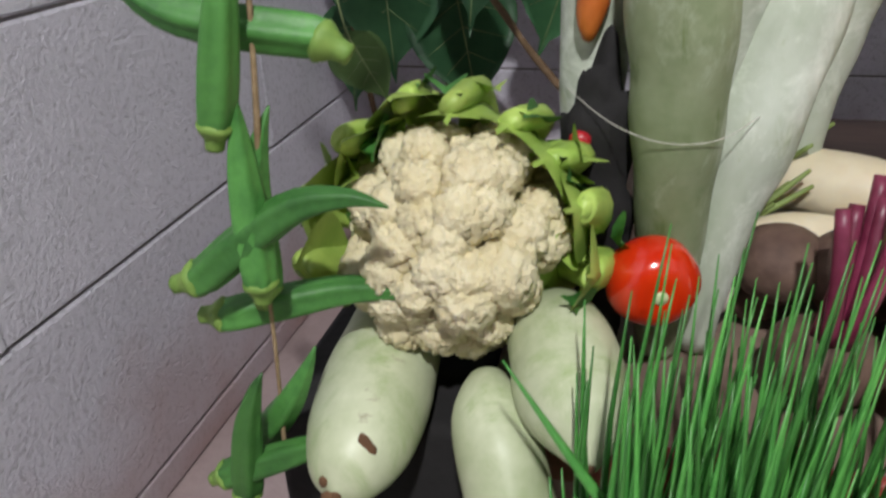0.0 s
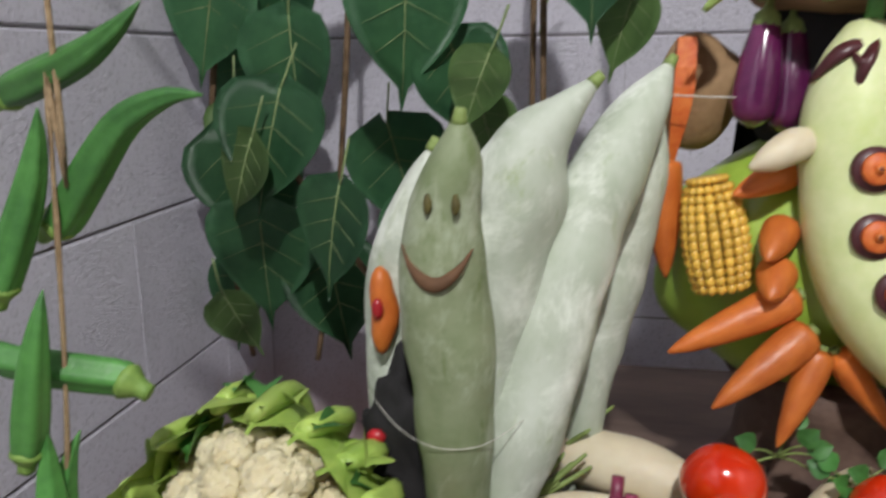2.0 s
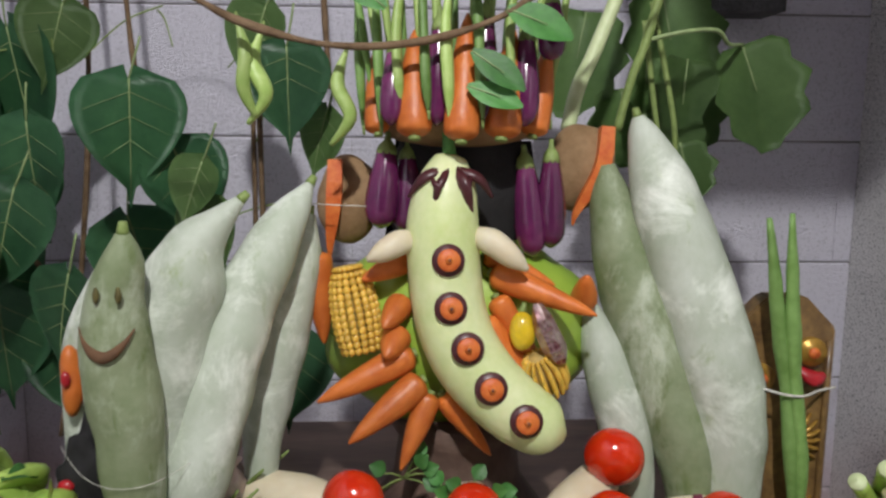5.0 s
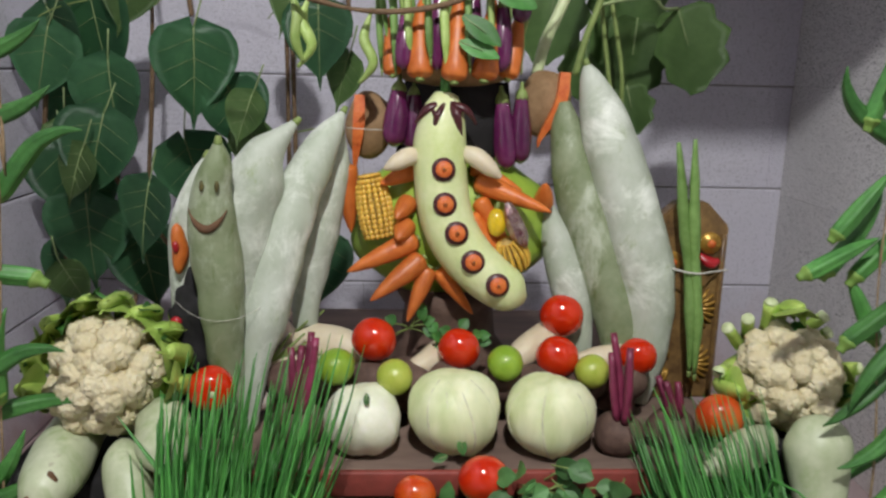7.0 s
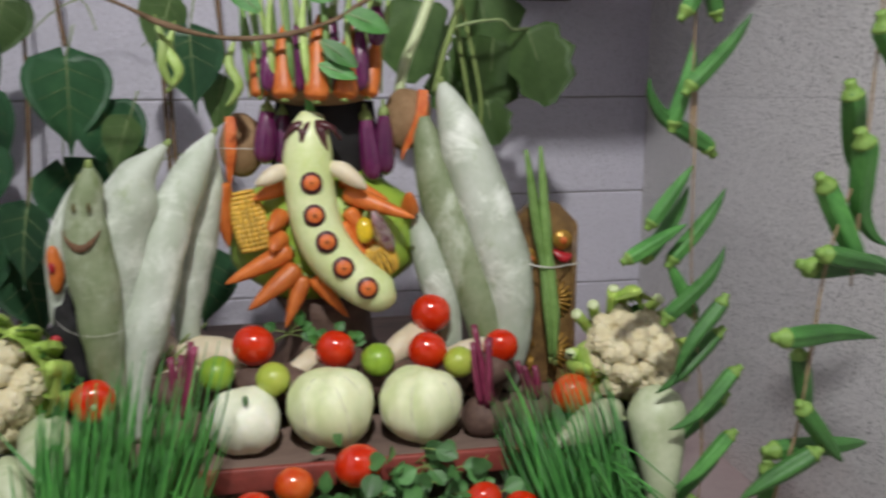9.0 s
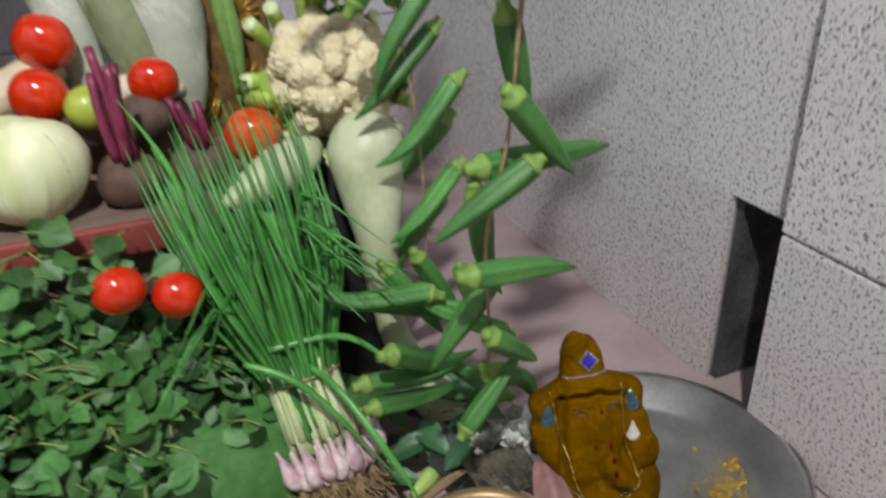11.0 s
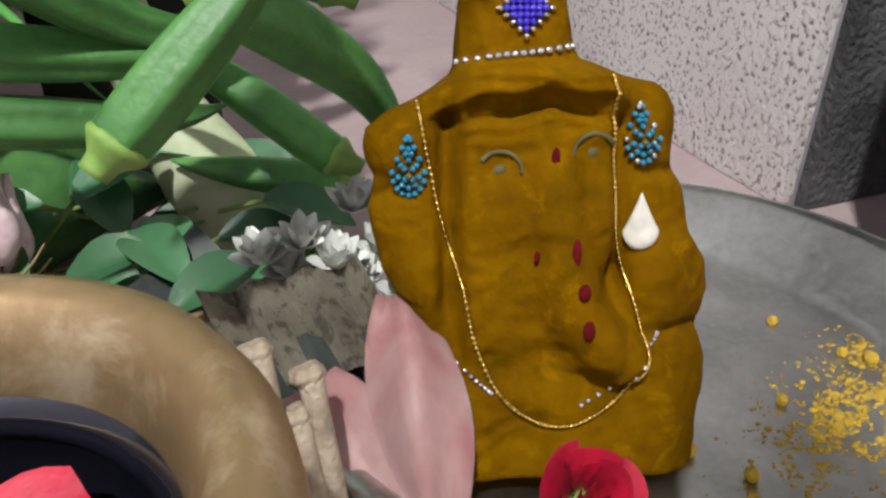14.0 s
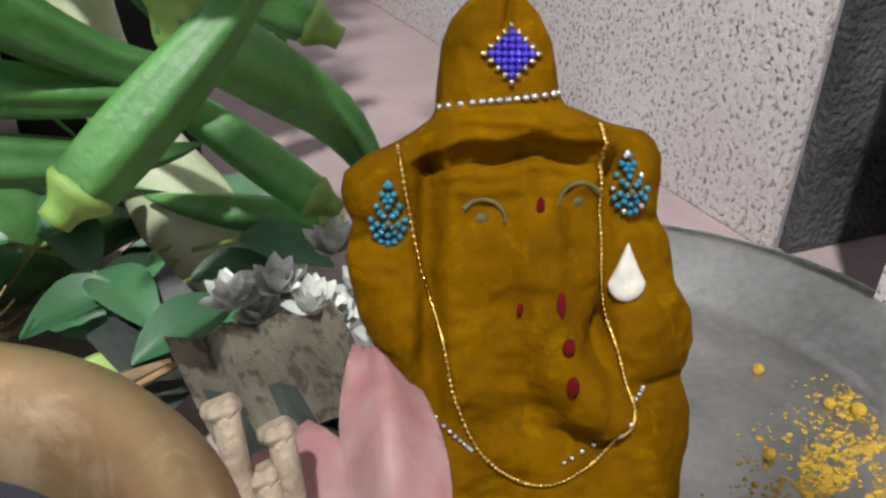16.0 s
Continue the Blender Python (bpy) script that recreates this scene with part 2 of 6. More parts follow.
M_REDPAINT = material("worn_red_paint", (0.34, 0.065, 0.05), (0.17, 0.04, 0.03), 45, 200, 0.55, 0.3, 120, contrast=0.8)
M_CARVED = material("carved_varnished_wood", (0.26, 0.155, 0.055), (0.085, 0.045, 0.02), 40, 160, 0.4, 0.4, 90, coat=0.25)
M_GILT = material("gilt_paint", (0.48, 0.28, 0.05), (0.25, 0.13, 0.02), 80, 300, 0.35, 0.3, metal=0.4)
M_REDDISC = material("red_lacquer", (0.50, 0.02, 0.03), scale=60, rough=0.3, bump=0.05)
# stands in for shade in gaps by head and bench; also the mask's own black
M_BLACK = material("black_fill", (0.015, 0.014, 0.015), scale=60, rough=0.9, bump=0.4)
M_TURMERIC = material("turmeric_paste", (0.185, 0.088, 0.0), (0.085, 0.037, 0.0), 38, 240, 0.8, 0.5, 190, contrast=0.8)
blotched(M_TURMERIC, (0.27, 0.138, 0.0), 90, 0.56, 0.74, (1, 1, 1), 0.7)
# dark blotches carry the paste's uneven tone and some shade of the face
blotched(M_TURMERIC, (0.072, 0.038, 0.0), 46, 0.54, 0.70, (1, 1, 1), 0.75)
M_TURMERIC.node_tree.nodes["Principled BSDF"].inputs["Specular IOR Level"].default_value = 0.03
M_TPOWDER = material("turmeric_powder", (0.56, 0.36, 0.02), (0.36, 0.23, 0.03), 120, 500, 0.9, 0.6, 600)
M_STEEL = material("steel", (0.60, 0.61, 0.60), (0.36, 0.37, 0.35), 22, 300, 0.34, 0.015, 300, metal=1.0)
M_BRASS = material("worn_brass", (0.34, 0.235, 0.12), (0.18, 0.12, 0.06), 34, 260, 0.42, 0.08, 300, metal=0.6, contrast=0.9)
blotched(M_BRASS, (0.50, 0.41, 0.28), 60, 0.52, 0.70, (1, 1, 1), 0.7)
M_INK = material("dark_liquid", (0.008, 0.008, 0.014), scale=30, rough=0.04, bump=0.0)
M_PETAL = material("red_rose_petal", (0.44, 0.005, 0.030), (0.26, 0.003, 0.02), 60, 200, 0.5, 0.3, 150, sub=0.1, jitter=0.3)
M_PINK = material("pink_lotus_petal", (0.62, 0.44, 0.42), (0.44, 0.14, 0.15), 35, 140, 0.5, 0.2, 90, sub=0.25, contrast=0.9, stretch=(1, 1, 0.3))
M_JASMINE = material("jasmine_petal", (0.88, 0.90, 0.84), scale=60, rough=0.5, bump=0.1, sub=0.2)
M_PAPER = material("folded_printed_paper", (0.50, 0.46, 0.36), (0.15, 0.13, 0.10), 60, 260, 0.7, 0.2, stretch=(0.3, 1, 1), contrast=0.9)
blotched(M_PAPER, (0.10, 0.085, 0.06), 160, 0.50, 0.58, (0.15, 1, 1), 0.8)
M_PAPER_D = material("dark_folded_paper", (0.12, 0.14, 0.125), (0.06, 0.075, 0.07), 50, 200, 0.5, 0.2)
M_WICK = material("cotton_wick", (0.42, 0.35, 0.26), (0.22, 0.17, 0.12), 90, 400, 0.95, 0.5, 500)
M_BLUE = material("blue_stone", (0.05, 0.03, 0.55), (0.02, 0.01, 0.30), 300, 900, 0.08, 0.0, coat=1.0)
M_TEAL = material("teal_stone", (0.015, 0.20, 0.30), (0.008, 0.10, 0.16), 300, 900, 0.12, 0.0, coat=0.8)
M_SILVER = material("silver_stone", (0.75, 0.75, 0.72), scale=300, rough=0.15, bump=0.0, metal=0.9)
M_GOLD = material("gold_chain", (0.75, 0.50, 0.12), scale=300, rough=0.25, bump=0.0, metal=1.0)
M_WHITEDROP = material("white_enamel", (0.70, 0.68, 0.60), scale=90, rough=0.3, bump=0.05)
M_PAINTLINE = material("dark_green_paint", (0.10, 0.085, 0.02), scale=200, rough=0.7)
M_MAROON = material("kumkum_paint", (0.11, 0.004, 0.006), scale=200, rough=0.85)
M_MAROON.node_tree.nodes["Principled BSDF"].inputs["Specular IOR Level"].default_value = 0.1
M_THREAD = material("white_thread", (0.70, 0.68, 0.62), scale=300, rough=0.9)
M_GARLIC = material("garlic_skin", (0.70, 0.62, 0.55), (0.52, 0.36, 0.40), 40, 200, 0.5, 0.2, sub=0.15)

# ------------------------------------------------------------ building helpers


def mesh_object(name, bm, mat, smooth=True):
    me = bpy.data.meshes.new(name)
    bm.to_mesh(me)
    bm.free()
    me.materials.append(mat)
    if smooth:
        me.polygons.foreach_set("use_smooth", [True] * len(me.polygons))
    me.update()
    return new(name, me)


def thing(name, bm, mat, label, category, loc=(0, 0, 0), group="", kind="", smooth=True):
    ob = mesh_object(name, bm, mat, smooth)
    ob.location = loc
    return tagged(ob, label, category, group, kind)


def base(name, label, category, loc=(0, 0, 0), group="", kind=""):
    ob = new(name)
    ob.location = loc
    ob.empty_display_size = 0.02
    return tagged(ob, label, category, group, kind)


def part(name, bm, mat, parent, label="", smooth=True):
    ob = mesh_object(name, bm, mat, smooth)
    ob.parent = parent
    return tagged(ob, label)


def smooth_line(pts, n):
    """Points and radii along a rounded line through the given ones (x, y, z, r)."""
    p = [Vector(q) for q in pts]
    if len(p) == 2:
        return [p[0].lerp(p[1], i / n) for i in range(n + 1)]
    out = []
    for i in range(n + 1):
        s = i / n * (len(p) - 1)
        k = min(int(s), len(p) - 2)
        f = s - k
        a, b, c, d = p[max(k - 1, 0)], p[k], p[k + 1], p[min(k + 2, len(p) - 1)]
        out.append(0.5 * ((2 * b) + (c - a) * f + (2 * a - 5 * b + 4 * c - d) * f * f + (3 * b - a - 3 * c + d) * f ** 3))
    return out


def tube(pts, n=14, seg=12, ridges=0, ridge=0.0, rough=0.0, seed=0.0, caps=True, bm=None, flat=1.0):
    """A round body along pts, each (x, y, z, radius)."""
    bm = bm or bmesh.new()
    line = smooth_line([Vector(p) if len(p) == 4 else p for p in pts], n)
    pos = [Vector(q[:3]) for q in line]
    rad = [max(q[3], 0.0002) for q in line]
    t0 = (pos[1] - pos[0]).normalized()
    side = t0.orthogonal().normalized()
    rings = []
    for i, c in enumerate(pos):
        t = (pos[min(i + 1, n)] - pos[max(i - 1, 0)]).normalized()
        side = (side - t * side.dot(t)).normalized()
        up = t.cross(side)
        ring = []
        for k in range(seg):
            a = 2 * math.pi * k / seg
            r = rad[i]
            if ridges:
                r *= 1 + ridge * math.cos(a * ridges)
            q = c + (side * math.cos(a) + up * math.sin(a) * flat) * r
            if rough:
                q += (q - c) * rough * noise.noise(q * 28 + Vector((seed, seed * 2, 0)))
            ring.append(bm.verts.new(q))
        rings.append(ring)
    for a, b in zip(rings, rings[1:]):
        for k in range(seg):
            bm.faces.new((a[k], a[(k + 1) % seg], b[(k + 1) % seg], b[k]))
    if caps:
        bm.faces.new(rings[0][::-1])
        bm.faces.new(rings[-1])
    return bm


def R4(points):
    """Vector-like rows of four numbers."""
    return [Vector(p) for p in points]


def blob(c, r, sub=3, rough=0.0, freq=20.0, seed=0.0, bm=None, squash=None, turn=None):
    """A rounded body; r is a number or three."""
    bm = bm or bmesh.new()
    r = Vector((r, r, r)) if not hasattr(r, "__len__") else Vector(r)
    made = bmesh.ops.create_icosphere(bm, subdivisions=sub, radius=1.0)["verts"]
    for v in made:
        d = v.co.normalized()
        k = 1.0
        if rough:
            k += rough * noise.noise(Vector((d.x * r.x, d.y * r.y, d.z * r.z)) * freq + Vector((seed, seed, seed)))
        if squash:
            k *= squash(d)
        q = Vector((d.x * r.x, d.y * r.y, d.z * r.z)) * k
        if turn:
            q = turn @ q
        v.co = q + Vector(c)
    return bm


def box(lo, hi, bevel=0.0, bm=None):
    bm = bm or bmesh.new()
    lo, hi = Vector(lo), Vector(hi)
    v = bmesh.ops.create_cube(bm, size=1.0)["verts"]
    for x in v:
        x.co = Vector([lo[i] + (x.co[i] + 0.5) * (hi[i] - lo[i]) for i in range(3)])
    if bevel:
        e = list({e for x in v for e in x.link_edges})
        bmesh.ops.bevel(bm, geom=e, offset=bevel, segments=2, affect="EDGES", profile=0.5)
    return bm


def disc_solid(c, axis, r, thick, bm=None, seg=24, dome=0.0):
    """A round slice with rounded rims, its face towards axis."""
    bm = bm or bmesh.new()
    axis = Vector(axis).normalized()
    s = axis.orthogonal().normalized()
    u = axis.cross(s)
    prof = [(0.0005, 0), (r * 0.96, 0), (r, thick * 0.25), (r, thick * 0.75), (r * 0.95, thick), (0.0005, thick + dome)]
    rings = [[bm.verts.new(Vector(c) + axis * h + (s * math.cos(2 * math.pi * k / seg) + u * math.sin(2 * math.pi * k / seg)) * q)
              for k in range(seg)] for q, h in prof]
    for a, b in zip(rings, rings[1:]):
        for k in range(seg):
            bm.faces.new((a[k], a[(k + 1) % seg], b[(k + 1) % seg], b[k]))
    return bm


def lathe(prof, c=(0, 0, 0), seg=48, bm=None, wobble=0.0):
    bm = bm or bmesh.new()
    rings = []
    for r, z in prof:
        rings.append([bm.verts.new((c[0] + r * math.cos(2 * math.pi * k / seg) * (1 + wobble * math.sin(3 * k)),
                                    c[1] + r * math.sin(2 * math.pi * k / seg), c[2] + z)) for k in range(seg)])
    for a, b in zip(rings, rings[1:]):
        for k in range(seg):
            bm.faces.new((a[k], a[(k + 1) % seg], b[(k + 1) % seg], b[k]))
    return bm


def frame_of(direction, facing):
    """A turn whose -Y (leaf tip) runs along direction and whose Z looks to facing."""
    d = Vector(direction).normalized()
    z = Vector(facing)
    z = (z - d * z.dot(d)).normalized()
    x = (-d).cross(z)
    return Matrix((x, -d, z)).transposed()


def heart_outline(s):
    """Half width of a heart-shaped leaf at s from stalk (0) to tip (1)."""
    if s < 0.82:
        return 0.5 * (math.sin(math.pi * min(s / 0.82, 1) ** 0.62) ** 0.75) + 0.04 * (1 - s)
    return 0.045 * (1 - s) / 0.18 + 0.004


def leaf_mesh(bm, c, turn, length, width, outline, fold=0.25, curl=0.2, rows=9, cols=3, seed=0.0, thick=0.0):
    """A folded, curled leaf blade from its stalk at c."""
    grid = []
    for i in range(rows + 1):
        s = i / rows
        w = outline(s) * width
        row = []
        for j in range(-cols, cols + 1):
            f = j / cols
            x = w * f * 1.0
            back = 0.10 * (1 - s) ** 3 * (abs(f) ** 1.5) if outline is heart_outline else 0
            z = abs(f) * w * fold - curl * length * s * s + 0.018 * length * math.sin(6 * s + 3 * f + seed) * abs(f)
            row.append(bm.verts.new(Vector(c) + turn @ Vector((x, -length * (s - back), z))))
        grid.append(row)
    for a, b in zip(grid, grid[1:]):
        for k in range(2 * cols):
            bm.faces.new((a[k], a[k + 1], b[k + 1], b[k]))
    return bm

# ------------------------------------------------------------ the big forms
BACK, LEFT, RIGHT, FRONT, TOP = 0.64, -0.599, 0.69, -2.0, 2.4
thing("floor", box((-1.2, -2.4, -0.12), (1.6, 1.0, 0.0)), M_FLOOR, "pinkish worn stone floor dusted with powder", "floor", kind="structure", smooth=False)
thing("ceiling", box((-1.2, -2.4, TOP), (1.6, 1.0, TOP + 0.1)), M_PLASTER, "plain grey plaster ceiling", "ceiling", kind="structure", smooth=False)
wall_back = thing("wall_back", box((LEFT - 0.2, BACK + 0.004, 0), (RIGHT + 0.2, BACK + 0.19, TOP)), M_MORTAR,
                  "wall of whitish painted concrete blocks", "wall", kind="structure", smooth=False)
wall_left = thing("wall_left", box((LEFT - 0.19, FRONT, 0), (LEFT - 0.004, BACK + 0.004, TOP)), M_MORTAR,
                  "side wall of pale painted concrete blocks with powder stains", "wall", kind="structure", smooth=False)
# the right wall leaves one block out at its foot, a dark hole
HOLE0, HOLE1 = -0.270, -0.207
wr = box((RIGHT + 0.006, HOLE1, 0), (RIGHT + 0.19, BACK + 0.004, TOP))
box((RIGHT - 0.014, FRONT, 0), (RIGHT + 0.19, HOLE0 - 0.016, TOP), bm=wr)
box((RIGHT + 0.006, HOLE0 - 0.0155, 0.205), (RIGHT + 0.19, HOLE1, TOP), bm=wr)
box((RIGHT + 0.14, HOLE0, 0), (RIGHT + 0.18, HOLE1, 0.205), bm=wr)
wall_right = thing("wall_right", wr, M_MORTAR, "side wall of whitewashed concrete blocks with a dark hole at its foot", "wall", kind="structure", smooth=False)
thing("wall_front", box((LEFT - 0.2, FRONT - 0.15, 0), (RIGHT + 0.2, FRONT - 0.002, TOP)), M_PLASTER, "plain grey plaster wall closing the room", "wall", kind="structure", smooth=False)

# added slab out of view on the right, throwing shade on the back wall
ledge = thing("shade_slab", box((0.23, -0.10, 0.975), (RIGHT - 0.001, 0.60, 1.015), 0.004), M_PLASTER, "unseen grey slab added to shade the upper right back wall", "ledge", kind="structure", smooth=False)
thing("black_strip", box((0.39, 0.56, 0.780), (0.520, 0.638, 0.800), 0.002), M_DARKGREY, "black strip fixed to the back wall", "bracket", smooth=False)

# ------------------------------------------------------------ bench
bench = base("bench", "low dark wooden bench with a worn red painted edge", "bench", (0.02, 0.15, 0.0))
part("top", box((-0.315, -0.235, 0.205), (0.315, 0.30, 0.2275), 0.003), M_WOOD, bench, "dark dusty board")
part("edge_strip", box((-0.315, -0.243, 0.203), (0.315, -0.2355, 0.2295), 0.002), M_REDPAINT, bench, "worn red painted edge")
part("apron", box((-0.30, -0.222, 0.13), (0.30, -0.205, 0.2045), 0.002), M_WOOD, bench)
for x in (-0.30, 0.26):
    for y in (-0.22, 0.25):
        part("leg", box((x, y, 0.0), (x + 0.04, y + 0.04, 0.2045), 0.003), M_WOOD, bench)
BT = 0.2277
# added supports; their black stands in for the shaded gaps beside the bench
for x0, x1, y0, y1, z1 in ((-0.415, -0.300, -0.085, 0.09, 0.219), (0.345, 0.430, -0.062, 0.06, 0.244)):
    st = base("gap_block", "added low block beside the bench, black for the shaded gap", "stool", ((x0 + x1) / 2, (y0 + y1) / 2, 0), "stools beside the bench")
    w, d = (x1 - x0) / 2, (y1 - y0) / 2
    part("inner_board", box((-w + 0.004, -d + 0.004, z1 - 0.03), (w - 0.004, d - 0.004, z1 - 0.003), 0.003), M_WOOD, st)
    part("black_shell", box((-w, -d, 0.0), (w, d, z1), 0.008), M_BLACK, st, "black shell standing in for shade")

# ------------------------------------------------------------ fruit and round vegetables


def tomato(loc, r, mat=None, label="glossy ripe red tomato", calyx=None):
    """A squat tomato with its dimple towards calyx."""
    axis = Vector(calyx or (0.1, 0.2, 1)).normalized()
    turn = axis.to_track_quat("Z", "Y").to_matrix()
    sq = lambda d: 1 - 0.20 * max(0, d.z) ** 10 - 0.08 * max(0, -d.z) ** 6 + 0.015 * math.cos(5 * math.atan2(d.y, d.x)) * (1 - abs(d.z))
    ob = base("tomato", label, "tomato", loc, "tomatoes on the offering")
    part("flesh", blob((0, 0, 0), (r, r, r * 0.9), 4, squash=sq, turn=turn), mat or M_TOMATO, ob)
    if calyx:
        part("stem_scar", disc_solid(axis * r * 0.70, axis, r * 0.16, r * 0.06, seg=10), M_STALKPALE, ob, "pale stem scar")
    return ob


for x, y, z, r in ((-0.054, 0.02, 0.326, 0.0248), (0.039, 0.02, 0.316, 0.0232), (0.159, 0.06, 0.342, 0.0250), (0.148, 0.02, 0.307, 0.0240), (0.238, 0.02, 0.308, 0.0215)):
    tomato((x, y, z), r, calyx=(0.3, 0.9, 0.4))
tomato((-0.2140, -0.045, 0.2965), 0.0232, calyx=(0.25, -0.9, 0.0), label="glossy red tomato with a pale stem scar in front")
tomato((0.303, -0.06, 0.273), 0.0245, M_TOMATO_O, "orange-red tomato beside the cauliflower", (0.3, 0.9, 0.4))
tomato((0.055, -0.118, 0.236), 0.0245, calyx=(0.0, 0.8, 0.5))
tomato((-0.010, -0.132, 0.228), 0.0200, M_TOMATO_O, "ripening orange-red tomato among the greens", (0.2, 0.8, 0.5))
tomato((-0.050, -0.158, 0.217), 0.0215, calyx=(-0.2, 0.8, 0.5))
tomato((-0.082, -0.165, 0.200), 0.0200, calyx=(-0.2, 0.8, 0.5))
tomato((0.178, -0.155, 0.207), 0.0190, calyx=(-0.2, 0.8, 0.5))
tomato((0.217, -0.158, 0.195), 0.0190, calyx=(0.2, 0.8, 0.5))


def lime(loc, r, mat, label):
    sq = lambda d: 1 + 0.10 * max(0, d.z) ** 14
    turn = Vector((random.uniform(-1, 1), 0.6, random.uniform(-0.4, 0.6))).to_track_quat("Z", "Y").to_matrix()
    ob = base("lime", label, "lime", loc, "limes on the offering")
    part("peel", blob((0, 0, 0), (r, r, r * 1.04), 4, 0.02, 60, r * 900, squash=sq, turn=turn), mat, ob)
    part("stem_end", disc_solid(turn @ Vector((0, 0, r * 1.09)), turn @ Vector((0, 0, 1)), r * 0.12, r * 0.05, seg=8), M_STEM, ob)


lime((-0.092, -0.02, 0.310), 0.0192, M_LIME, "smooth green lime between the vegetables")
lime((-0.031, -0.03, 0.303), 0.0186, M_LIME_Y, "yellow-green lime resting on the cabbages")
lime((0.086, -0.01, 0.311), 0.0190, M_LIME, "smooth green lime between the vegetables")
lime((0.183, 0.0, 0.298), 0.0185, M_LIME_Y, "yellow-green lime behind a cabbage")


def cabbage(loc, r, mat, label, ribs, seed):
    """A tight head: wrapped, overlapping leaves with raised ribs."""
    ob = base("cabbage", label, "cabbage", loc, "cabbages in a row")

    def shape(d):
        a = math.atan2(d.x, -d.y)
        return 1 + 0.035 * math.sin(2.0 * a + 3 * d.z + seed) - 0.06 * max(0, d.z) ** 8 + 0.012 * math.sin(9 * a + 5 * d.z)
    part("head", blob((0, 0, 0), (r, r * 0.95, r * 0.93), 4, 0.05, 45, seed, squash=shape), mat, ob)
    for k in range(ribs):
        a0 = -0.9 + 1.9 * k / max(ribs - 1, 1) + 0.2 * math.sin(seed + k)
        pts = []
        for i in range(7):
            e = -0.9 + 2.0 * i / 6
            a = a0 + 0.25 * math.sin(e + seed)
            d = Vector((math.sin(a) * math.cos(e), -math.cos(a) * math.cos(e), math.sin(e)))
            k2 = shape(d) * 1.005
            pts.append((d.x * r * k2, d.y * r * 0.95 * k2, d.z * r * 0.93 * k2, r * 0.035 * (1 - 0.09 * i)))
        part("leaf_rib", tube(pts, 12, 6), M_VEIN, ob)
    # an outer wrapper leaf, standing off the head a little
    for k in range(3 if ribs else 2):
        bm = bmesh.new()
        rows = []
        c0 = -0.8 + 0.85 * k + 0.1 * seed
        for i in range(11):
            e = -1.2 + 2.3 * i / 10
            row = []
            for j in range(9):
                wdt = 0.62 * math.sin(math.pi * min(max((i + 0.6) / 11, 0), 1)) + 0.12
                a = c0 + (j / 4 - 1) * wdt
                d = Vector((math.sin(a) * math.cos(e), -math.cos(a) * math.cos(e), math.sin(e)))
                k2 = shape(d) * (1.012 + 0.035 * (j / 8) ** 3 + 0.012 * math.sin(5 * a + 4 * e + seed))
                row.append(bm.verts.new((d.x * r * k2, d.y * r * 0.95 * k2, d.z * r * 0.93 * k2)))
            rows.append(row)
        for p, q in zip(rows, rows[1:]):
            for j in range(8):
                bm.faces.new((p[j], p[j + 1], q[j + 1], q[j]))
        part("wrapper_leaf", bm, mat, ob)
    return ob


cabbage((-0.063, -0.045, BT + 0.0365), 0.0400, M_CABBAGE_W, "small round creamy white cabbage on the bench", 0, 1.0)
cabbage((0.030, -0.042, BT + 0.0445), 0.0480, M_CABBAGE, "pale green ribbed cabbage in the middle of the row", 4, 2.3)
cabbage((0.130, -0.045, BT + 0.0420), 0.0455, M_CABBAGE, "pale yellowish green cabbage beside the beets", 3, 4.1)


def beet(loc, r, stems, lean, label):
    ob = base("beetroot", label, "beetroot", loc, "beets on the bench")
    part("root", blob((0, 0, 0), (r * 1.08, r, r * 0.95), 3, 0.22, 30, r * 700), M_BEET, ob)
    for k in range(stems):
        a = 2 * math.pi * k / stems
        b = Vector((math.cos(a) * r * 0.25, math.sin(a) * r * 0.25 - r * 0.3, r * 0.75))
        tip = b + Vector(lean) * random.uniform(0.8, 1.1) + Vector((random.uniform(-0.01, 0.01), random.uniform(-0.01, 0.01), 0))
        mid = b.lerp(tip, 0.5) + Vector((random.uniform(-0.004, 0.004), -0.004, 0))
        part("stem", tube([(*b, 0.0045), (*mid, 0.0042), (*tip, 0.0036)], 6, 7), M_BEETSTEM, ob, "cut crimson stem")


beet((-0.128, -0.035, BT + 0.025), 0.0270, 6, (0.005, 0.01, 0.07), "earthy brown beetroot with crimson stems")
beet((0.203, -0.05, BT + 0.0215), 0.0245, 4, (-0.008, 0.01, 0.085), "brown beetroot with tall crimson stems")
beet((0.262, -0.035, BT + 0.0205), 0.0240, 5, (-0.015, 0.0, 0.04), "rough brown beetroot with short crimson stems")


def radish(pts, label, leaves=0):
    o = Vector(pts[0][:3])
    ob = base("radish", label, "radish", o, "white radishes")
    part("root", tube([(p[0] - o.x, p[1] - o.y, p[2] - o.z, p[3]) for p in pts], 16, 14, rough=0.12, seed=o.x * 50), M_RADISH, ob)
    for k in range(leaves):
        q = Vector((random.uniform(0.01, 0.05), random.uniform(-0.02, 0.02), random.uniform(0.01, 0.04)))
        part("leaf_stalk", tube([(0, 0, 0, 0.0022), (*(q * 0.6), 0.002), (*q, 0.0012)], 5, 6), M_STEM, ob)


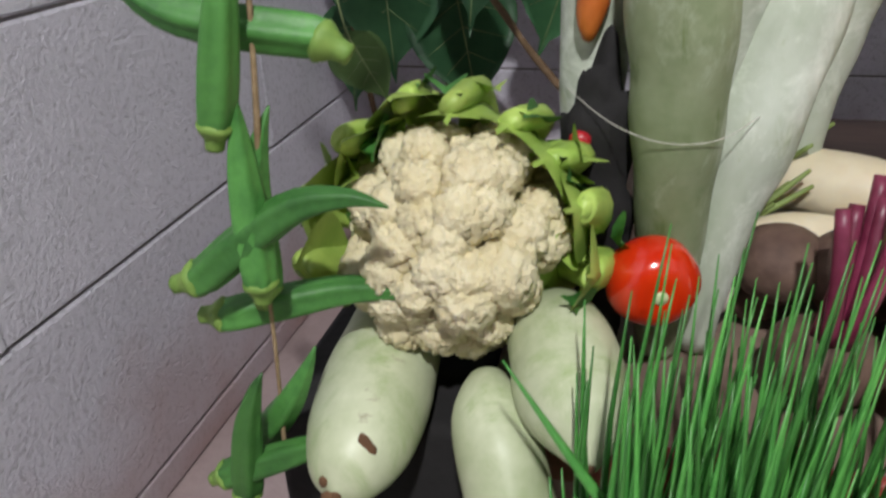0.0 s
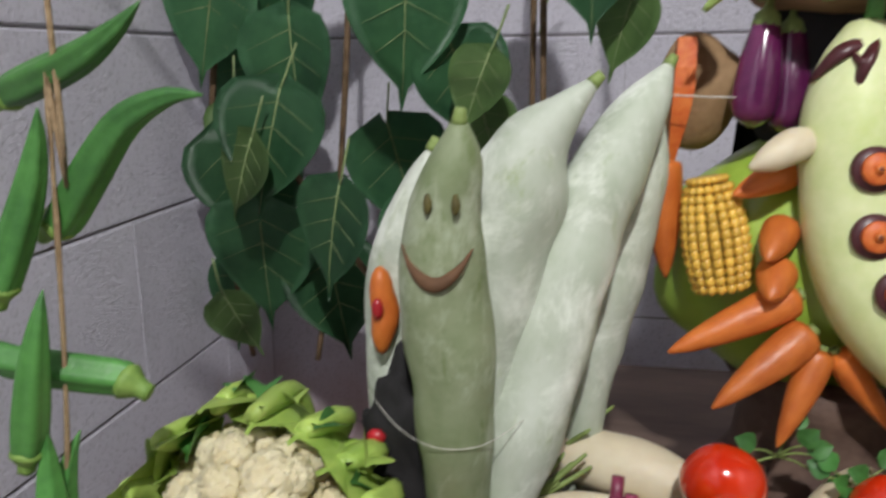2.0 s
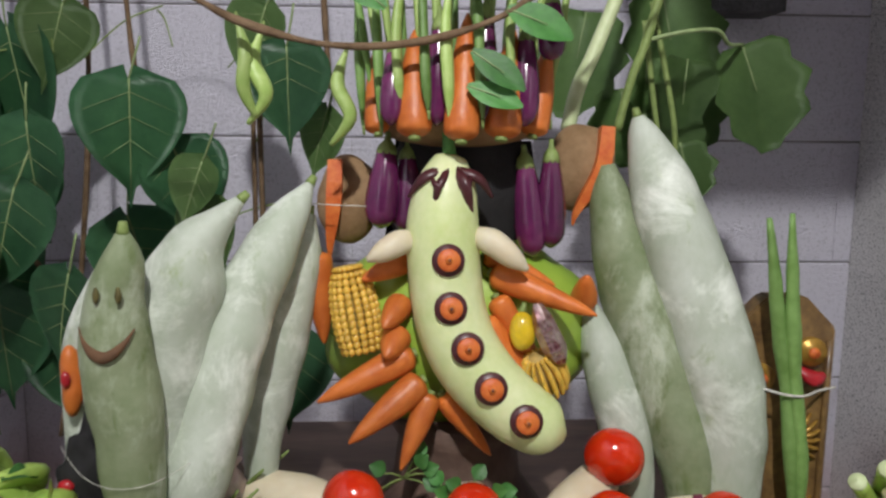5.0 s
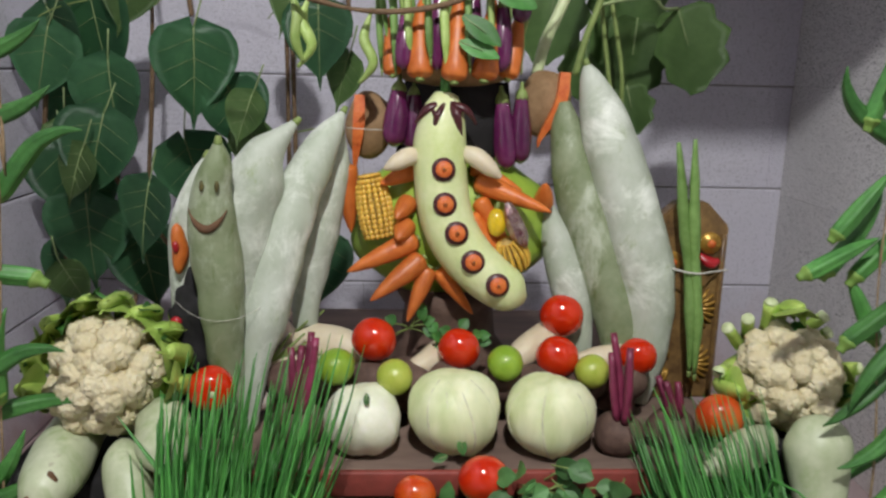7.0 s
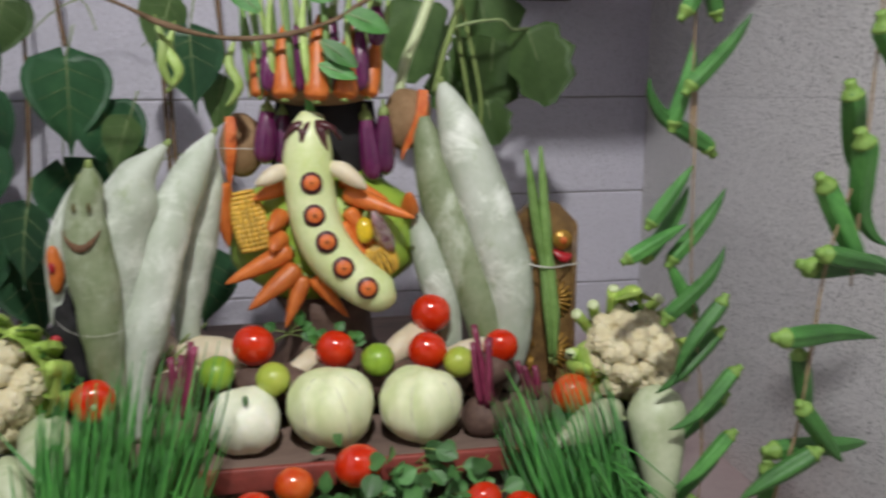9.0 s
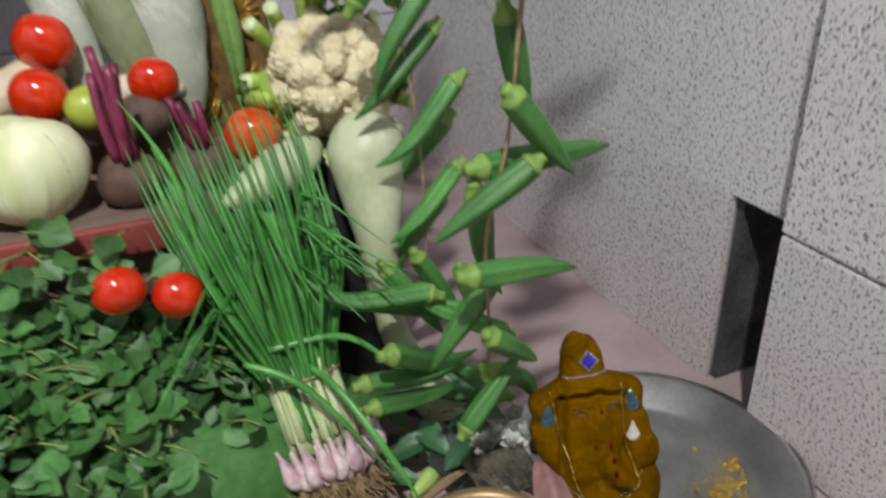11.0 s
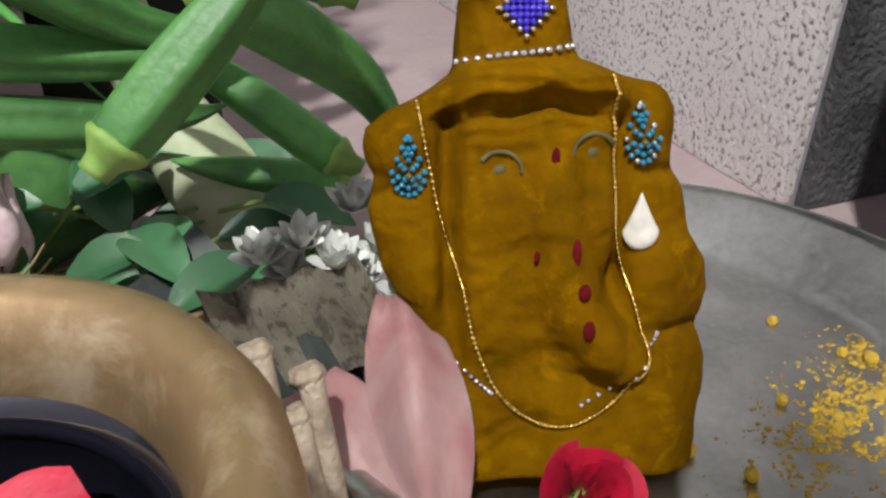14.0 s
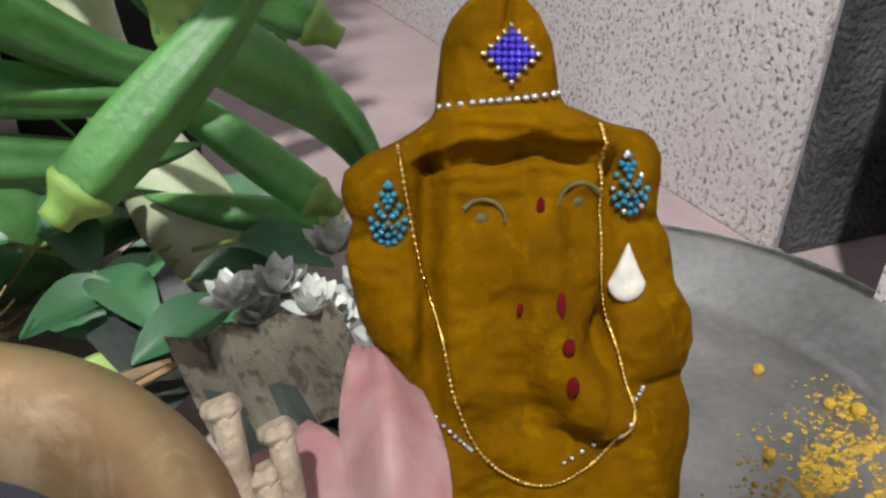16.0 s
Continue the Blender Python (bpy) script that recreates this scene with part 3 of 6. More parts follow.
radish([(-0.160, 0.085, BT + 0.070, 0.010), (-0.140, 0.085, BT + 0.074, 0.018), (-0.105, 0.075, BT + 0.074, 0.022), (-0.078, 0.065, BT + 0.070, 0.018), (-0.05, 0.06, BT + 0.060, 0.009)], "pale fleshy white radish lying behind the tomatoes", 4)
radish([(-0.175, 0.04, BT + 0.056, 0.004), (-0.14, 0.04, BT + 0.060, 0.012), (-0.10, 0.045, BT + 0.056, 0.012), (-0.05, 0.05, BT + 0.05, 0.006)], "thin white radish lying across the bench", 5)
radish([(-0.030, 0.02, BT + 0.058, 0.006), (0.0, 0.03, BT + 0.066, 0.013), (0.03, 0.06, BT + 0.075, 0.016), (0.05, 0.09, BT + 0.07, 0.010)], "thick white radish leaning behind a cabbage")
radish([(0.09, 0.03, BT + 0.060, 0.006), (0.115, 0.045, BT + 0.075, 0.016), (0.145, 0.07, BT + 0.085, 0.019), (0.165, 0.10, BT + 0.08, 0.010)], "stout white radish between the tomatoes")
radish([(0.17, 0.05, BT + 0.062, 0.006), (0.20, 0.05, BT + 0.066, 0.013), (0.235, 0.055, BT + 0.068, 0.013), (0.265, 0.06, BT + 0.06, 0.006)], "white radish lying beside the carved board")
for x, y, z, r in ((-0.142, 0.105, BT + 0.098, 0.015), (-0.160, 0.075, BT + 0.086, 0.013), (-0.162, 0.06, BT + 0.030, 0.013), (-0.178, 0.02, BT + 0.028, 0.012)):
    sq = lambda d: 1 + 0.5 * max(0, d.z) ** 8
    g = base("garlic", "papery white garlic bulb with a purple blush", "garlic", (x, y, z), "garlic heap")
    part("bulb", blob((0, 0, 0), r, 3, 0.15, 90, x * 80, squash=sq), M_GARLIC, g)
    part("neck", tube([(0, 0, r * 0.9, 0.004), (0.004, 0, r * 1.5, 0.003), (0.010, 0.002, r * 1.9, 0.002)], 5, 6), M_GARLIC, g)
# a heap of round roots under the row that carries the radishes and tomatoes
k = 0
for x in (-0.15, -0.105, -0.06, -0.012, 0.035, 0.083, 0.13, 0.178, 0.225):
    for y, z in ((0.045, 0.024), (0.095, 0.026), (0.02, 0.05)):
        k += 1
        pot = thing("potato", blob((0, 0, 0), (0.026, 0.024, 0.023), 3, 0.25, 25, k * 3.7), M_BEET, "dusty brown potato in the heap under the radishes", "potato",
                    (x + 0.006 * math.sin(k * 5), y, BT + z), "potatoes in the heap")

# ------------------------------------------------------------ cauliflowers


def cauliflower(loc, r, face, label, seed, top_leaves, ring_leaves):
    rnd = random.Random(seed)
    ob = base("cauliflower", label, "cauliflower", loc, "cauliflowers at both sides")
    f = Vector(face).normalized()
    turn = f.to_track_quat("Z", "Y").to_matrix()
    n = 64
    for i in range(n):
        h = 1 - 1.30 * (i + 0.5) / n
        a = i * 2.39996 + rnd.uniform(-0.25, 0.25)
        s = math.sqrt(max(0, 1 - h * h))
        d = turn @ Vector((s * math.cos(a), s * math.sin(a), h))
        c = d * r * rnd.uniform(0.66, 0.82)
        q = r * rnd.uniform(0.15, 0.25)
        bm = bmesh.new()
        made = bmesh.ops.create_icosphere(bm, subdivisions=4, radius=1.0)["verts"]
        off = Vector((rnd.random() * 90, rnd.random() * 90, 0))
        for v in made:
            e = v.co.normalized()
            w = e * q * 1000
            lump = 1 - abs(noise.noise(w * 0.20 + off)) * 1.1
            grain = 1 - abs(noise.noise(w * 0.55 + off * 2)) * 1.2
            v.co = c + e * q * (0.55 + 0.36 * lump + 0.26 * grain)
        part("floret", bm, M_CURD, ob)
    part("core", blob((0, 0, 0), r * 0.72, 2), M_CURD, ob)
    side = turn @ Vector((1, 0, 0))
    up = turn @ Vector((0, 1, 0))
    for k in range(top_leaves):
        a = radians(-12 + 204 * k / (top_leaves - 1)) + rnd.uniform(-0.08, 0.08)
        out = (side * math.cos(a) + up * math.sin(a))
        b = out * r * 0.70 - f * r * 0.55
        m = out * r * rnd.uniform(1.05, 1.22) - f * r * 0.2
        t = out * r * rnd.uniform(0.98, 1.22) + f * r * rnd.uniform(0.25, 0.6)
        part("leaf_stalk", tube([(*b, r * 0.17), (*m, r * 0.20), (*t, r * 0.13), (*(t + f * r * 0.04), r * 0.05)], 12, 10, rough=0.3, seed=k, flat=0.65), M_STALK, ob)
        bm = bmesh.new()
        leaf_mesh(bm, m, frame_of(t - m + out * 0.01, -out + f * 0.3), r * 0.95, r * 0.75, lambda s: 0.5 * math.sin(math.pi * min(1, s + 0.12)) + 0.03, 0.5, -0.35, seed=k)
        part("leaf", bm, M_STALK, ob, "crumpled green leaf")
        for j in range(3):
            c = m + out * r * rnd.uniform(-0.25, 0.1) + f * r * rnd.uniform(0.0, 0.4) + (side * -math.sin(a) + up * math.cos(a)) * r * rnd.uniform(-0.3, 0.3)
            bm = bmesh.new()
            leaf_mesh(bm, c, frame_of(f + out * rnd.uniform(-0.6, 0.4) + Vector((rnd.uniform(-0.5, 0.5), 0, rnd.uniform(-0.3, 0.3))), out + f * 0.4), r * rnd.uniform(0.3, 0.5), r * rnd.uniform(0.25, 0.4), lambda s: 0.5 * math.sin(math.pi * min(1, s + 0.12)) + 0.03, 0.6, 0.3, rows=6, cols=2, seed=k + j)
            part("leaf", bm, M_OKRA if j == 0 else M_STALK, ob, "torn curly leaf")
    for k in range(ring_leaves):
        a = 2 * math.pi * (k + rnd.random() * 0.6) / ring_leaves
        out = side * math.cos(a) + up * math.sin(a)
        b = out * r * 0.8 - f * r * 0.5
        t = out * r * rnd.uniform(1.12, 1.38) - f * r * rnd.uniform(0.0, 0.2) + f * r * 0.1
        q = part("leaf_stalk", tube([(*b, r * 0.12), (*t, r * 0.115)], 4, 9, rough=0.2, seed=k), M_STALK, ob)
        ax = (t - b).normalized()
        part("cut_end", disc_solid(t, ax, r * 0.115, r * 0.05, seg=10, dome=r * 0.03), M_STALKPALE, ob, "pale cut stalk end")
    # the leafy base below the head
    part("base_leaves", blob(-f * r * 0.45 - Vector((0, 0, r * 0.25)), (r * 0.92, r * 0.8, r * 0.7), 3, 0.35, 30, seed), M_STALK, ob)
    return ob


cauliflower((-0.312, -0.045, 0.313), 0.0625, (0.0, -0.9, 0.42), "cream cauliflower with cut green leaf stalks on top", 3, 9, 0)
cauliflower((0.380, -0.035, 0.308), 0.0590, (0.0, -0.95, 0.25), "cream cauliflower ringed by small cut stalks", 8, 3, 13)

# ------------------------------------------------------------ gourds


def gourd(pts, mat, label, group, name="ash_gourd", category="gourd", stalk=True, seg=20, scars=0):
    o = Vector(pts[0][:3])
    ob = base(name, label, category, o, group)
    loc = [(p[0] - o.x, p[1] - o.y, p[2] - o.z, p[3]) for p in pts]
    part("body", tube(loc, 40, seg + 12, rough=0.11, seed=o.x * 40), mat, ob)
    if stalk:
        e, d = Vector(loc[-1][:3]), (Vector(loc[-1][:3]) - Vector(loc[-2][:3])).normalized()
        q = e + d * 0.008
        part("stalk", tube([(*e, 0.0045), (*q, 0.003)], 3, 8), M_STEM, ob, "dry green stalk")
    return ob


# three leaning long gourds beside the throne, foot first
smile = gourd([(-0.2075, -0.004, BT + 0.002, 0.010), (-0.2068, -0.005, 0.255, 0.0160), (-0.2068, -0.005, 0.297, 0.0176), (-0.2072, -0.007, 0.3353, 0.0197), (-0.2088, -0.009, 0.3726, 0.0229), (-0.2107, -0.011, 0.4149, 0.0252), (-0.2140, -0.014, 0.4559, 0.0240),
               (-0.2117, -0.016, 0.4903, 0.0197), (-0.2052, -0.018, 0.5185, 0.0138), (-0.2034, -0.020, 0.5379, 0.0048)], M_GOURD_G, "green mottled long gourd with a carved smile", "long gourds beside the throne")
SO = Vector((-0.2075, -0.004, BT + 0.002))
for x in (-0.2175, -0.2030):
    e = Vector((x, -0.0352, 0.4985)) - SO
    part("eye_mark", tube([(e.x, e.y, e.z + 0.0055, 0.0010), (e.x + 0.0004, e.y - 0.0006, e.z, 0.0026), (e.x, e.y - 0.0014, e.z - 0.005, 0.0010)], 5, 8), M_PAINTLINE, smile, "dark carved eye dot")
mouth = [Vector(p) - SO for p in ((-0.2330, -0.0275, 0.4755), (-0.2270, -0.0335, 0.4660), (-0.2180, -0.0375, 0.4585), (-0.2100, -0.0385, 0.4580), (-0.2010, -0.0360, 0.4655), (-0.1950, -0.0300, 0.4750))]
part("mouth_mark", tube([(*p, r) for p, r in zip(mouth, (0.0010, 0.0018, 0.0024, 0.0026, 0.0020, 0.0010))], 22, 8, rough=1.2), M_SCAR, smile, "carved brown smile")
thing("thread", tube([(-0.2640, 0.005, 0.378, 0.00026), (-0.2400, -0.022, 0.369, 0.00026), (-0.2150, -0.0345, 0.364, 0.00026), (-0.1900, -0.028, 0.364, 0.00026), (-0.1700, -0.002, 0.368, 0.00026)], 16, 5), M_THREAD, "fine thread tied round the smiling gourd", "thread")
gourd([(-0.2440, 0.03, BT + 0.002, 0.008), (-0.2460, 0.03, 0.296, 0.0120), (-0.2526, 0.03, 0.3475, 0.0165), (-0.2521, 0.03, 0.3978, 0.0190), (-0.2500, 0.03, 0.4346, 0.0200), (-0.2430, 0.03, 0.4709, 0.0170), (-0.2340, 0.03, 0.5007, 0.0104), (-0.2275, 0.03, 0.5183, 0.0034)], M_GOURD, "pale long gourd half hidden behind the smiling one", "long gourds beside the throne")
gourd([(-0.2030, 0.022, BT + 0.002, 0.009), (-0.2024, 0.022, 0.2999, 0.0140), (-0.2012, 0.023, 0.3502, 0.0203), (-0.1990, 0.026, 0.3995, 0.0249), (-0.1909, 0.029, 0.4479, 0.0294), (-0.1808, 0.031, 0.4896, 0.0305), (-0.1700, 0.034, 0.5189, 0.0230), (-0.1532, 0.037, 0.5395, 0.0116), (-0.1376, 0.040, 0.5553, 0.0040)], M_GOURD, "whitish bloomed long gourd leaning beside the throne", "long gourds beside the throne")
gourd([(-0.1880, 0.004, BT + 0.002, 0.010), (-0.1832, 0.010, 0.2942, 0.0170), (-0.1762, 0.021, 0.3382, 0.0253), (-0.1649, 0.033, 0.3855, 0.0277), (-0.1523, 0.044, 0.4330, 0.0278), (-0.1404, 0.056, 0.4744, 0.0262), (-0.1237, 0.067, 0.5101, 0.0225), (-0.1043, 0.079, 0.5431, 0.0147), (-0.0922, 0.090, 0.5641, 0.0037)], M_GOURD, "long white bloomed gourd leaning on the throne", "long gourds beside the throne")
gourd([(-0.1380, 0.088, BT + 0.002, 0.009), (-0.1363, 0.090, 0.3292, 0.0150), (-0.1298, 0.098, 0.3885, 0.0221), (-0.1170, 0.105, 0.4471, 0.0233), (-0.1044, 0.112, 0.4986, 0.0190), (-0.0964, 0.120, 0.5368, 0.0060)], M_GOURD, "greyish long gourd behind the leaning white one", "long gourds beside the throne")
gourd([(0.262, 0.075, BT + 0.002, 0.010), (0.268, 0.08, 0.30, 0.024), (0.262, 0.09, 0.38, 0.034), (0.240, 0.10, 0.46, 0.036), (0.212, 0.115, 0.545, 0.030), (0.193, 0.125, 0.60, 0.017), (0.186, 0.128, 0.622, 0.005)], M_GOURD, "tall grey-white bloomed gourd against the carved board", "long gourds beside the throne")
gourd([(0.226, 0.085, BT + 0.002, 0.010), (0.232, 0.085, 0.31, 0.022), (0.217, 0.10, 0.38, 0.030), (0.192, 0.12, 0.46, 0.031), (0.172, 0.135, 0.53, 0.024), (0.163, 0.14, 0.58, 0.008)], M_GOURD_G, "greenish long gourd beside a whiter one", "long gourds beside the throne")
gourd([(0.185, 0.085, BT + 0.002, 0.008), (0.186, 0.09, 0.30, 0.018), (0.176, 0.10, 0.36, 0.022), (0.160, 0.12, 0.42, 0.020), (0.148, 0.13, 0.46, 0.006)], M_GOURD, "short pale gourd behind the tomatoes", "long gourds beside the throne")


def white_gourd(pts, label, scars):
    ob = gourd(pts, M_GOURD_W, label, "short gourds in front", stalk=False, name="bottle_gourd")
    o = Vector(pts[0][:3])
    e = Vector(pts[-1][:3]) - o
    part("blossom_end", blob(e, (0.003, 0.002, 0.003), 2, 0.4, 200, e.x * 90), M_SCAR, ob, "dry brown blossom end")
    for k, (x, y, z, a, b) in enumerate(scars):
        part("scar", blob((x - o.x, y - o.y, z - o.z), (a, 0.0022, b), 2, 0.5, 160, k * 7.0), M_SCAR, ob, "brown scar")
    return ob


white_gourd([(-0.352, 0.02, 0.248, 0.018), (-0.350, -0.03, 0.246, 0.026), (-0.348, -0.080, 0.241, 0.0285), (-0.346, -0.118, 0.236, 0.027), (-0.345, -0.143, 0.232, 0.017), (-0.345, -0.152, 0.231, 0.003)],
            "fat white bottle gourd with brown scars, end outwards", ((-0.334, -0.138, 0.249, 0.0045, 0.008), (-0.338, -0.142, 0.240, 0.003, 0.005), (-0.347, -0.152, 0.228, 0.005, 0.004), (-0.352, -0.150, 0.236, 0.0025, 0.003)))
white_gourd([(-0.262, -0.03, 0.262, 0.012), (-0.258, -0.055, 0.268, 0.024), (-0.250, -0.085, 0.268, 0.0275), (-0.240, -0.115, 0.260, 0.022), (-0.235, -0.135, 0.253, 0.005)],
            "smooth white bottle gourd under the tomato", ())
white_gourd([(-0.290, -0.08, 0.252, 0.010), (-0.284, -0.10, 0.245, 0.019), (-0.272, -0.122, 0.222, 0.022), (-0.260, -0.150, 0.188, 0.020), (-0.255, -0.165, 0.168, 0.005)],
            "whitish speckled gourd slanting down the bench", ())
white_gourd([(0.352, -0.07, 0.262, 0.006), (0.335, -0.085, 0.258, 0.018), (0.305, -0.10, 0.250, 0.020), (0.278, -0.115, 0.245, 0.012), (0.262, -0.122, 0.243, 0.003)],
            "small white gourd lying under a tomato", ())
white_gourd([(0.388, -0.085, 0.272, 0.020), (0.386, -0.10, 0.262, 0.031), (0.384, -0.115, 0.225, 0.026), (0.382, -0.13, 0.17, 0.016), (0.388, -0.14, 0.10, 0.013), (0.42, -0.16, 0.03, 0.022), (0.45, -0.165, 0.022, 0.022), (0.468, -0.168, 0.022, 0.006)],
            "pale green bottle gourd standing down to the floor", ())

# ------------------------------------------------------------ the vegetable figure on its throne


def carrot(a, b, r, label="orange carrot pointing outwards", group="carrots of the figure", bend=0.0):
    """A carrot, thick end at a, tip at b."""
    a, b = Vector(a), Vector(b)
    ob = base("carrot", label, "carrot", a, group)
    d = b - a
    up = Vector((0, -0.3, 1)) * bend * d.length
    pts = [(*(d * f + up * math.sin(math.pi * f)), r * k) for f, k in ((-0.03, 0.35), (0.0, 0.8), (0.06, 1.0), (0.3, 0.95), (0.6, 0.72), (0.85, 0.42), (1.0, 0.08))]
    part("root", tube(pts, 18, 14, rough=0.10, seed=a.x * 60 + a.z * 30), M_CARROT, ob)
    part("crown_stub", disc_solid(-d * 0.03, -d, r * 0.35, 0.003, seg=8), M_STEM, ob)
    return ob


def brinjal(a, b, r, label, group="purple brinjals"):
    """A slim aubergine, stalk at a, round end at b."""
    a, b = Vector(a), Vector(b)
    d = b - a
    ob = base("aubergine", label, "aubergine", a, group)
    pts = [(*(d * f), r * k) for f, k in ((0, 0.45), (0.15, 0.65), (0.45, 0.92), (0.75, 1.0), (0.92, 0.75), (1.0, 0.1))]
    part("body", tube(pts, 14, 12), M_EGG, ob)
    q = -d.normalized() * 0.012
    part("calyx", tube([(*(d * 0.10), r * 0.62), (0, 0, 0, r * 0.5), (*(q * 0.4), r * 0.22), (*q, r * 0.16)], 6, 8), M_STEM, ob, "green cap and stalk")
    return ob


# round green gourd as the belly
belly = base("round_gourd", "round light green gourd as the belly", "gourd", (0.035, 0.155, 0.43))
part("body", blob((0, 0, 0), (0.125, 0.075, 0.092), 4, 0.02, 12, 2.0, squash=lambda d: 1 - 0.03 * math.cos(8 * math.atan2(d.z, d.x)) * (1 - abs(d.y))), M_PUMPKIN, belly)
part("stalk", tube([(0, 0.07, 0.0, 0.012), (0, 0.09, 0.005, 0.009)], 3, 8), M_STEM, belly)
# black sheet behind the head, its colour standing in for the shaded void
bc = bmesh.new()
rows_ = []
for i in range(13):
    for_row = []
    for j in range(13):
        u, w = j / 12 - 0.5, i / 12
        for_row.append(bc.verts.new((0.04 + u * 0.17 * (1 - 0.25 * w), 0.19 + 0.012 * math.sin(17 * u + 4 * w), 0.40 + 0.20 * w)))
    rows_.append(for_row)
for p, q in zip(rows_, rows_[1:]):
    for j in range(12):
        bc.faces.new((p[j], p[j + 1], q[j + 1], q[j]))
bmesh.ops.solidify(bc, geom=bc.faces[:], thickness=0.003)
thing("black_fill", bc, M_BLACK, "black sheet put in for the shaded void behind the head", "cloth")
# stand that carries the figure
stand = base("clay_stand", "dark clay stand under the figure", "stand", (0.035, 0.155, BT))
part("foot", lathe([(0.0005, 0), (0.085, 0), (0.088, 0.02), (0.06, 0.06), (0.055, 0.10), (0.07, 0.125), (0.0005, 0.125)], seg=32), M_BEET, stand)
# added core behind the trunk, coloured black for the shade between the aubergines
thing("head_core", blob((0, 0, 0), (0.066, 0.046, 0.078), 4, 0.15, 22, 4.0), M_BLACK, "added round core behind the trunk, black for the shaded void", "bundle", (0.034, 0.155, 0.555))

# trunk: one pale bent bottle gourd with five slices on it
TR = [(0.022, 0.098, 0.585, 0.014), (0.019, 0.092, 0.566, 0.024), (0.016, 0.088, 0.535, 0.0295), (0.017, 0.083, 0.500, 0.0300), (0.022, 0.076, 0.462, 0.0300),
      (0.034, 0.068, 0.430, 0.0300), (0.053, 0.060, 0.405, 0.0290), (0.078, 0.052, 0.384, 0.0275), (0.100, 0.048, 0.371, 0.0225), (0.113, 0.047, 0.365, 0.006)]
o = Vector(TR[0][:3])
trunk = base("bottle_gourd", "smooth pale green bent bottle gourd as the trunk", "gourd", o)
part("body", tube([(p[0] - o.x, p[1] - o.y, p[2] - o.z, p[3]) for p in TR], 34, 26, rough=0.02), M_TRUNK, trunk)
for k in range(6):
    a = 2 * math.pi * k / 6
    part("calyx_lobe", tube([(math.cos(a) * 0.006, -0.020, -0.008, 0.0045), (math.cos(a) * 0.022, -0.030 + 0.006 * math.cos(2 * a), -0.014 - 0.008 * abs(math.sin(a)), 0.0050), (math.cos(a) * 0.034, -0.030 + 0.016 * abs(math.cos(a)), -0.030 + 0.022 * math.sin(a), 0.0015)], 8, 7, flat=0.6), M_EGGDARK, trunk, "dark dried brinjal strip")
part("stalk", tube([(0, 0, 0, 0.006), (-0.002, -0.012, 0.012, 0.005), (-0.004, -0.014, 0.030, 0.003)], 6, 8), M_OKRA, trunk, "green chilli stalk")
for x, y, z in ((0.019, 0.053, 0.508), (0.021, 0.047, 0.471), (0.034, 0.038, 0.441), (0.052, 0.031, 0.411), (0.079, 0.024, 0.387)):
    c = Vector((x, y, z))
    ax = Vector((0.04, -1, 0.16)).normalized()
    s = base("slice_rosette", "carrot disc on a dark brinjal slice", "vegetable slice", c, "rosettes on the trunk")
    part("brinjal_slice", disc_solid(-ax * 0.003, ax, 0.0130, 0.0055), M_EGGDARK, s, "dark purple slice")
    rim = disc_solid(ax * 0.0026, ax, 0.0090, 0.0045, dome=-0.0015)
    part("carrot_slice", rim, M_CARROT_CUT, s, "orange carrot slice")
    part("core", tube([(*(ax * 0.0062), 0.0030), (*(ax * 0.0085), 0.0026)], 3, 10), M_CARROT, s, "carrot core")
    part("core_hole", disc_solid(ax * 0.0086, ax, 0.0013, 0.0004, seg=10), M_EGGDARK, s)


def tusk(a, b, r, label):
    a, b = Vector(a), Vector(b)
    d = b - a
    ob = base("white_chilli", label, "chilli", a, "tusks of the figure")
    part("body", tube([(0, 0, 0, r * 0.8), (*(d * 0.3 + Vector((0, -0.004, 0.004))), r), (*(d * 0.7 + Vector((0, -0.004, 0.002))), r * 0.8), (*d, r * 0.2)], 12, 12), M_RADISH, ob)
    part("stalk_end", blob((0, 0, 0), r * 0.78, 2), M_RADISH, ob)


tusk((-0.008, 0.082, 0.519), (-0.045, 0.065, 0.506), 0.0105, "short creamy tusk of radish")
tusk((0.044, 0.080, 0.523), (0.083, 0.062, 0.499), 0.0110, "creamy curved tusk of radish")

# ears: half yams with a carrot slab
for x, z, sgn, lean in ((-0.064, 0.546, -1, 0.02), (0.144, 0.577, 1, 0.10)):
    ear = base("yam_ear", "brown half yam with an orange carrot slab", "yam", (x, 0.165, z), "ears of the figure")
    tr = Matrix.Rotation(lean * 2, 3, "Y")
    part("yam", blob((0, 0, 0), (0.0310, 0.022, 0.0395), 4, 0.16, 30, 5 + sgn, turn=tr), M_YAM, ear)
    sx = -0.012 if sgn < 0 else 0.020
    slab = tube([(sx, -0.020, 0.036, 0.0085), (sx + lean * -0.05, -0.024, 0.0, 0.0095), (sx - lean * 0.15 - (0.002 if sgn < 0 else 0.010), -0.022, -0.038, 0.0045), (sx - lean * 0.16 - (0.002 if sgn < 0 else 0.012), -0.020, -0.052, 0.001)], 10, 4)
    part("carrot_slab", slab, M_CARROT_CUT, ear, "flat orange carrot slab", smooth=False)
thing("thread", tube([(-0.105, 0.118, 0.547, 0.0005), (-0.064, 0.112, 0.545, 0.0005), (-0.02, 0.12, 0.544, 0.0005)], 8, 5), M_THREAD, "fine thread tying an ear", "thread")

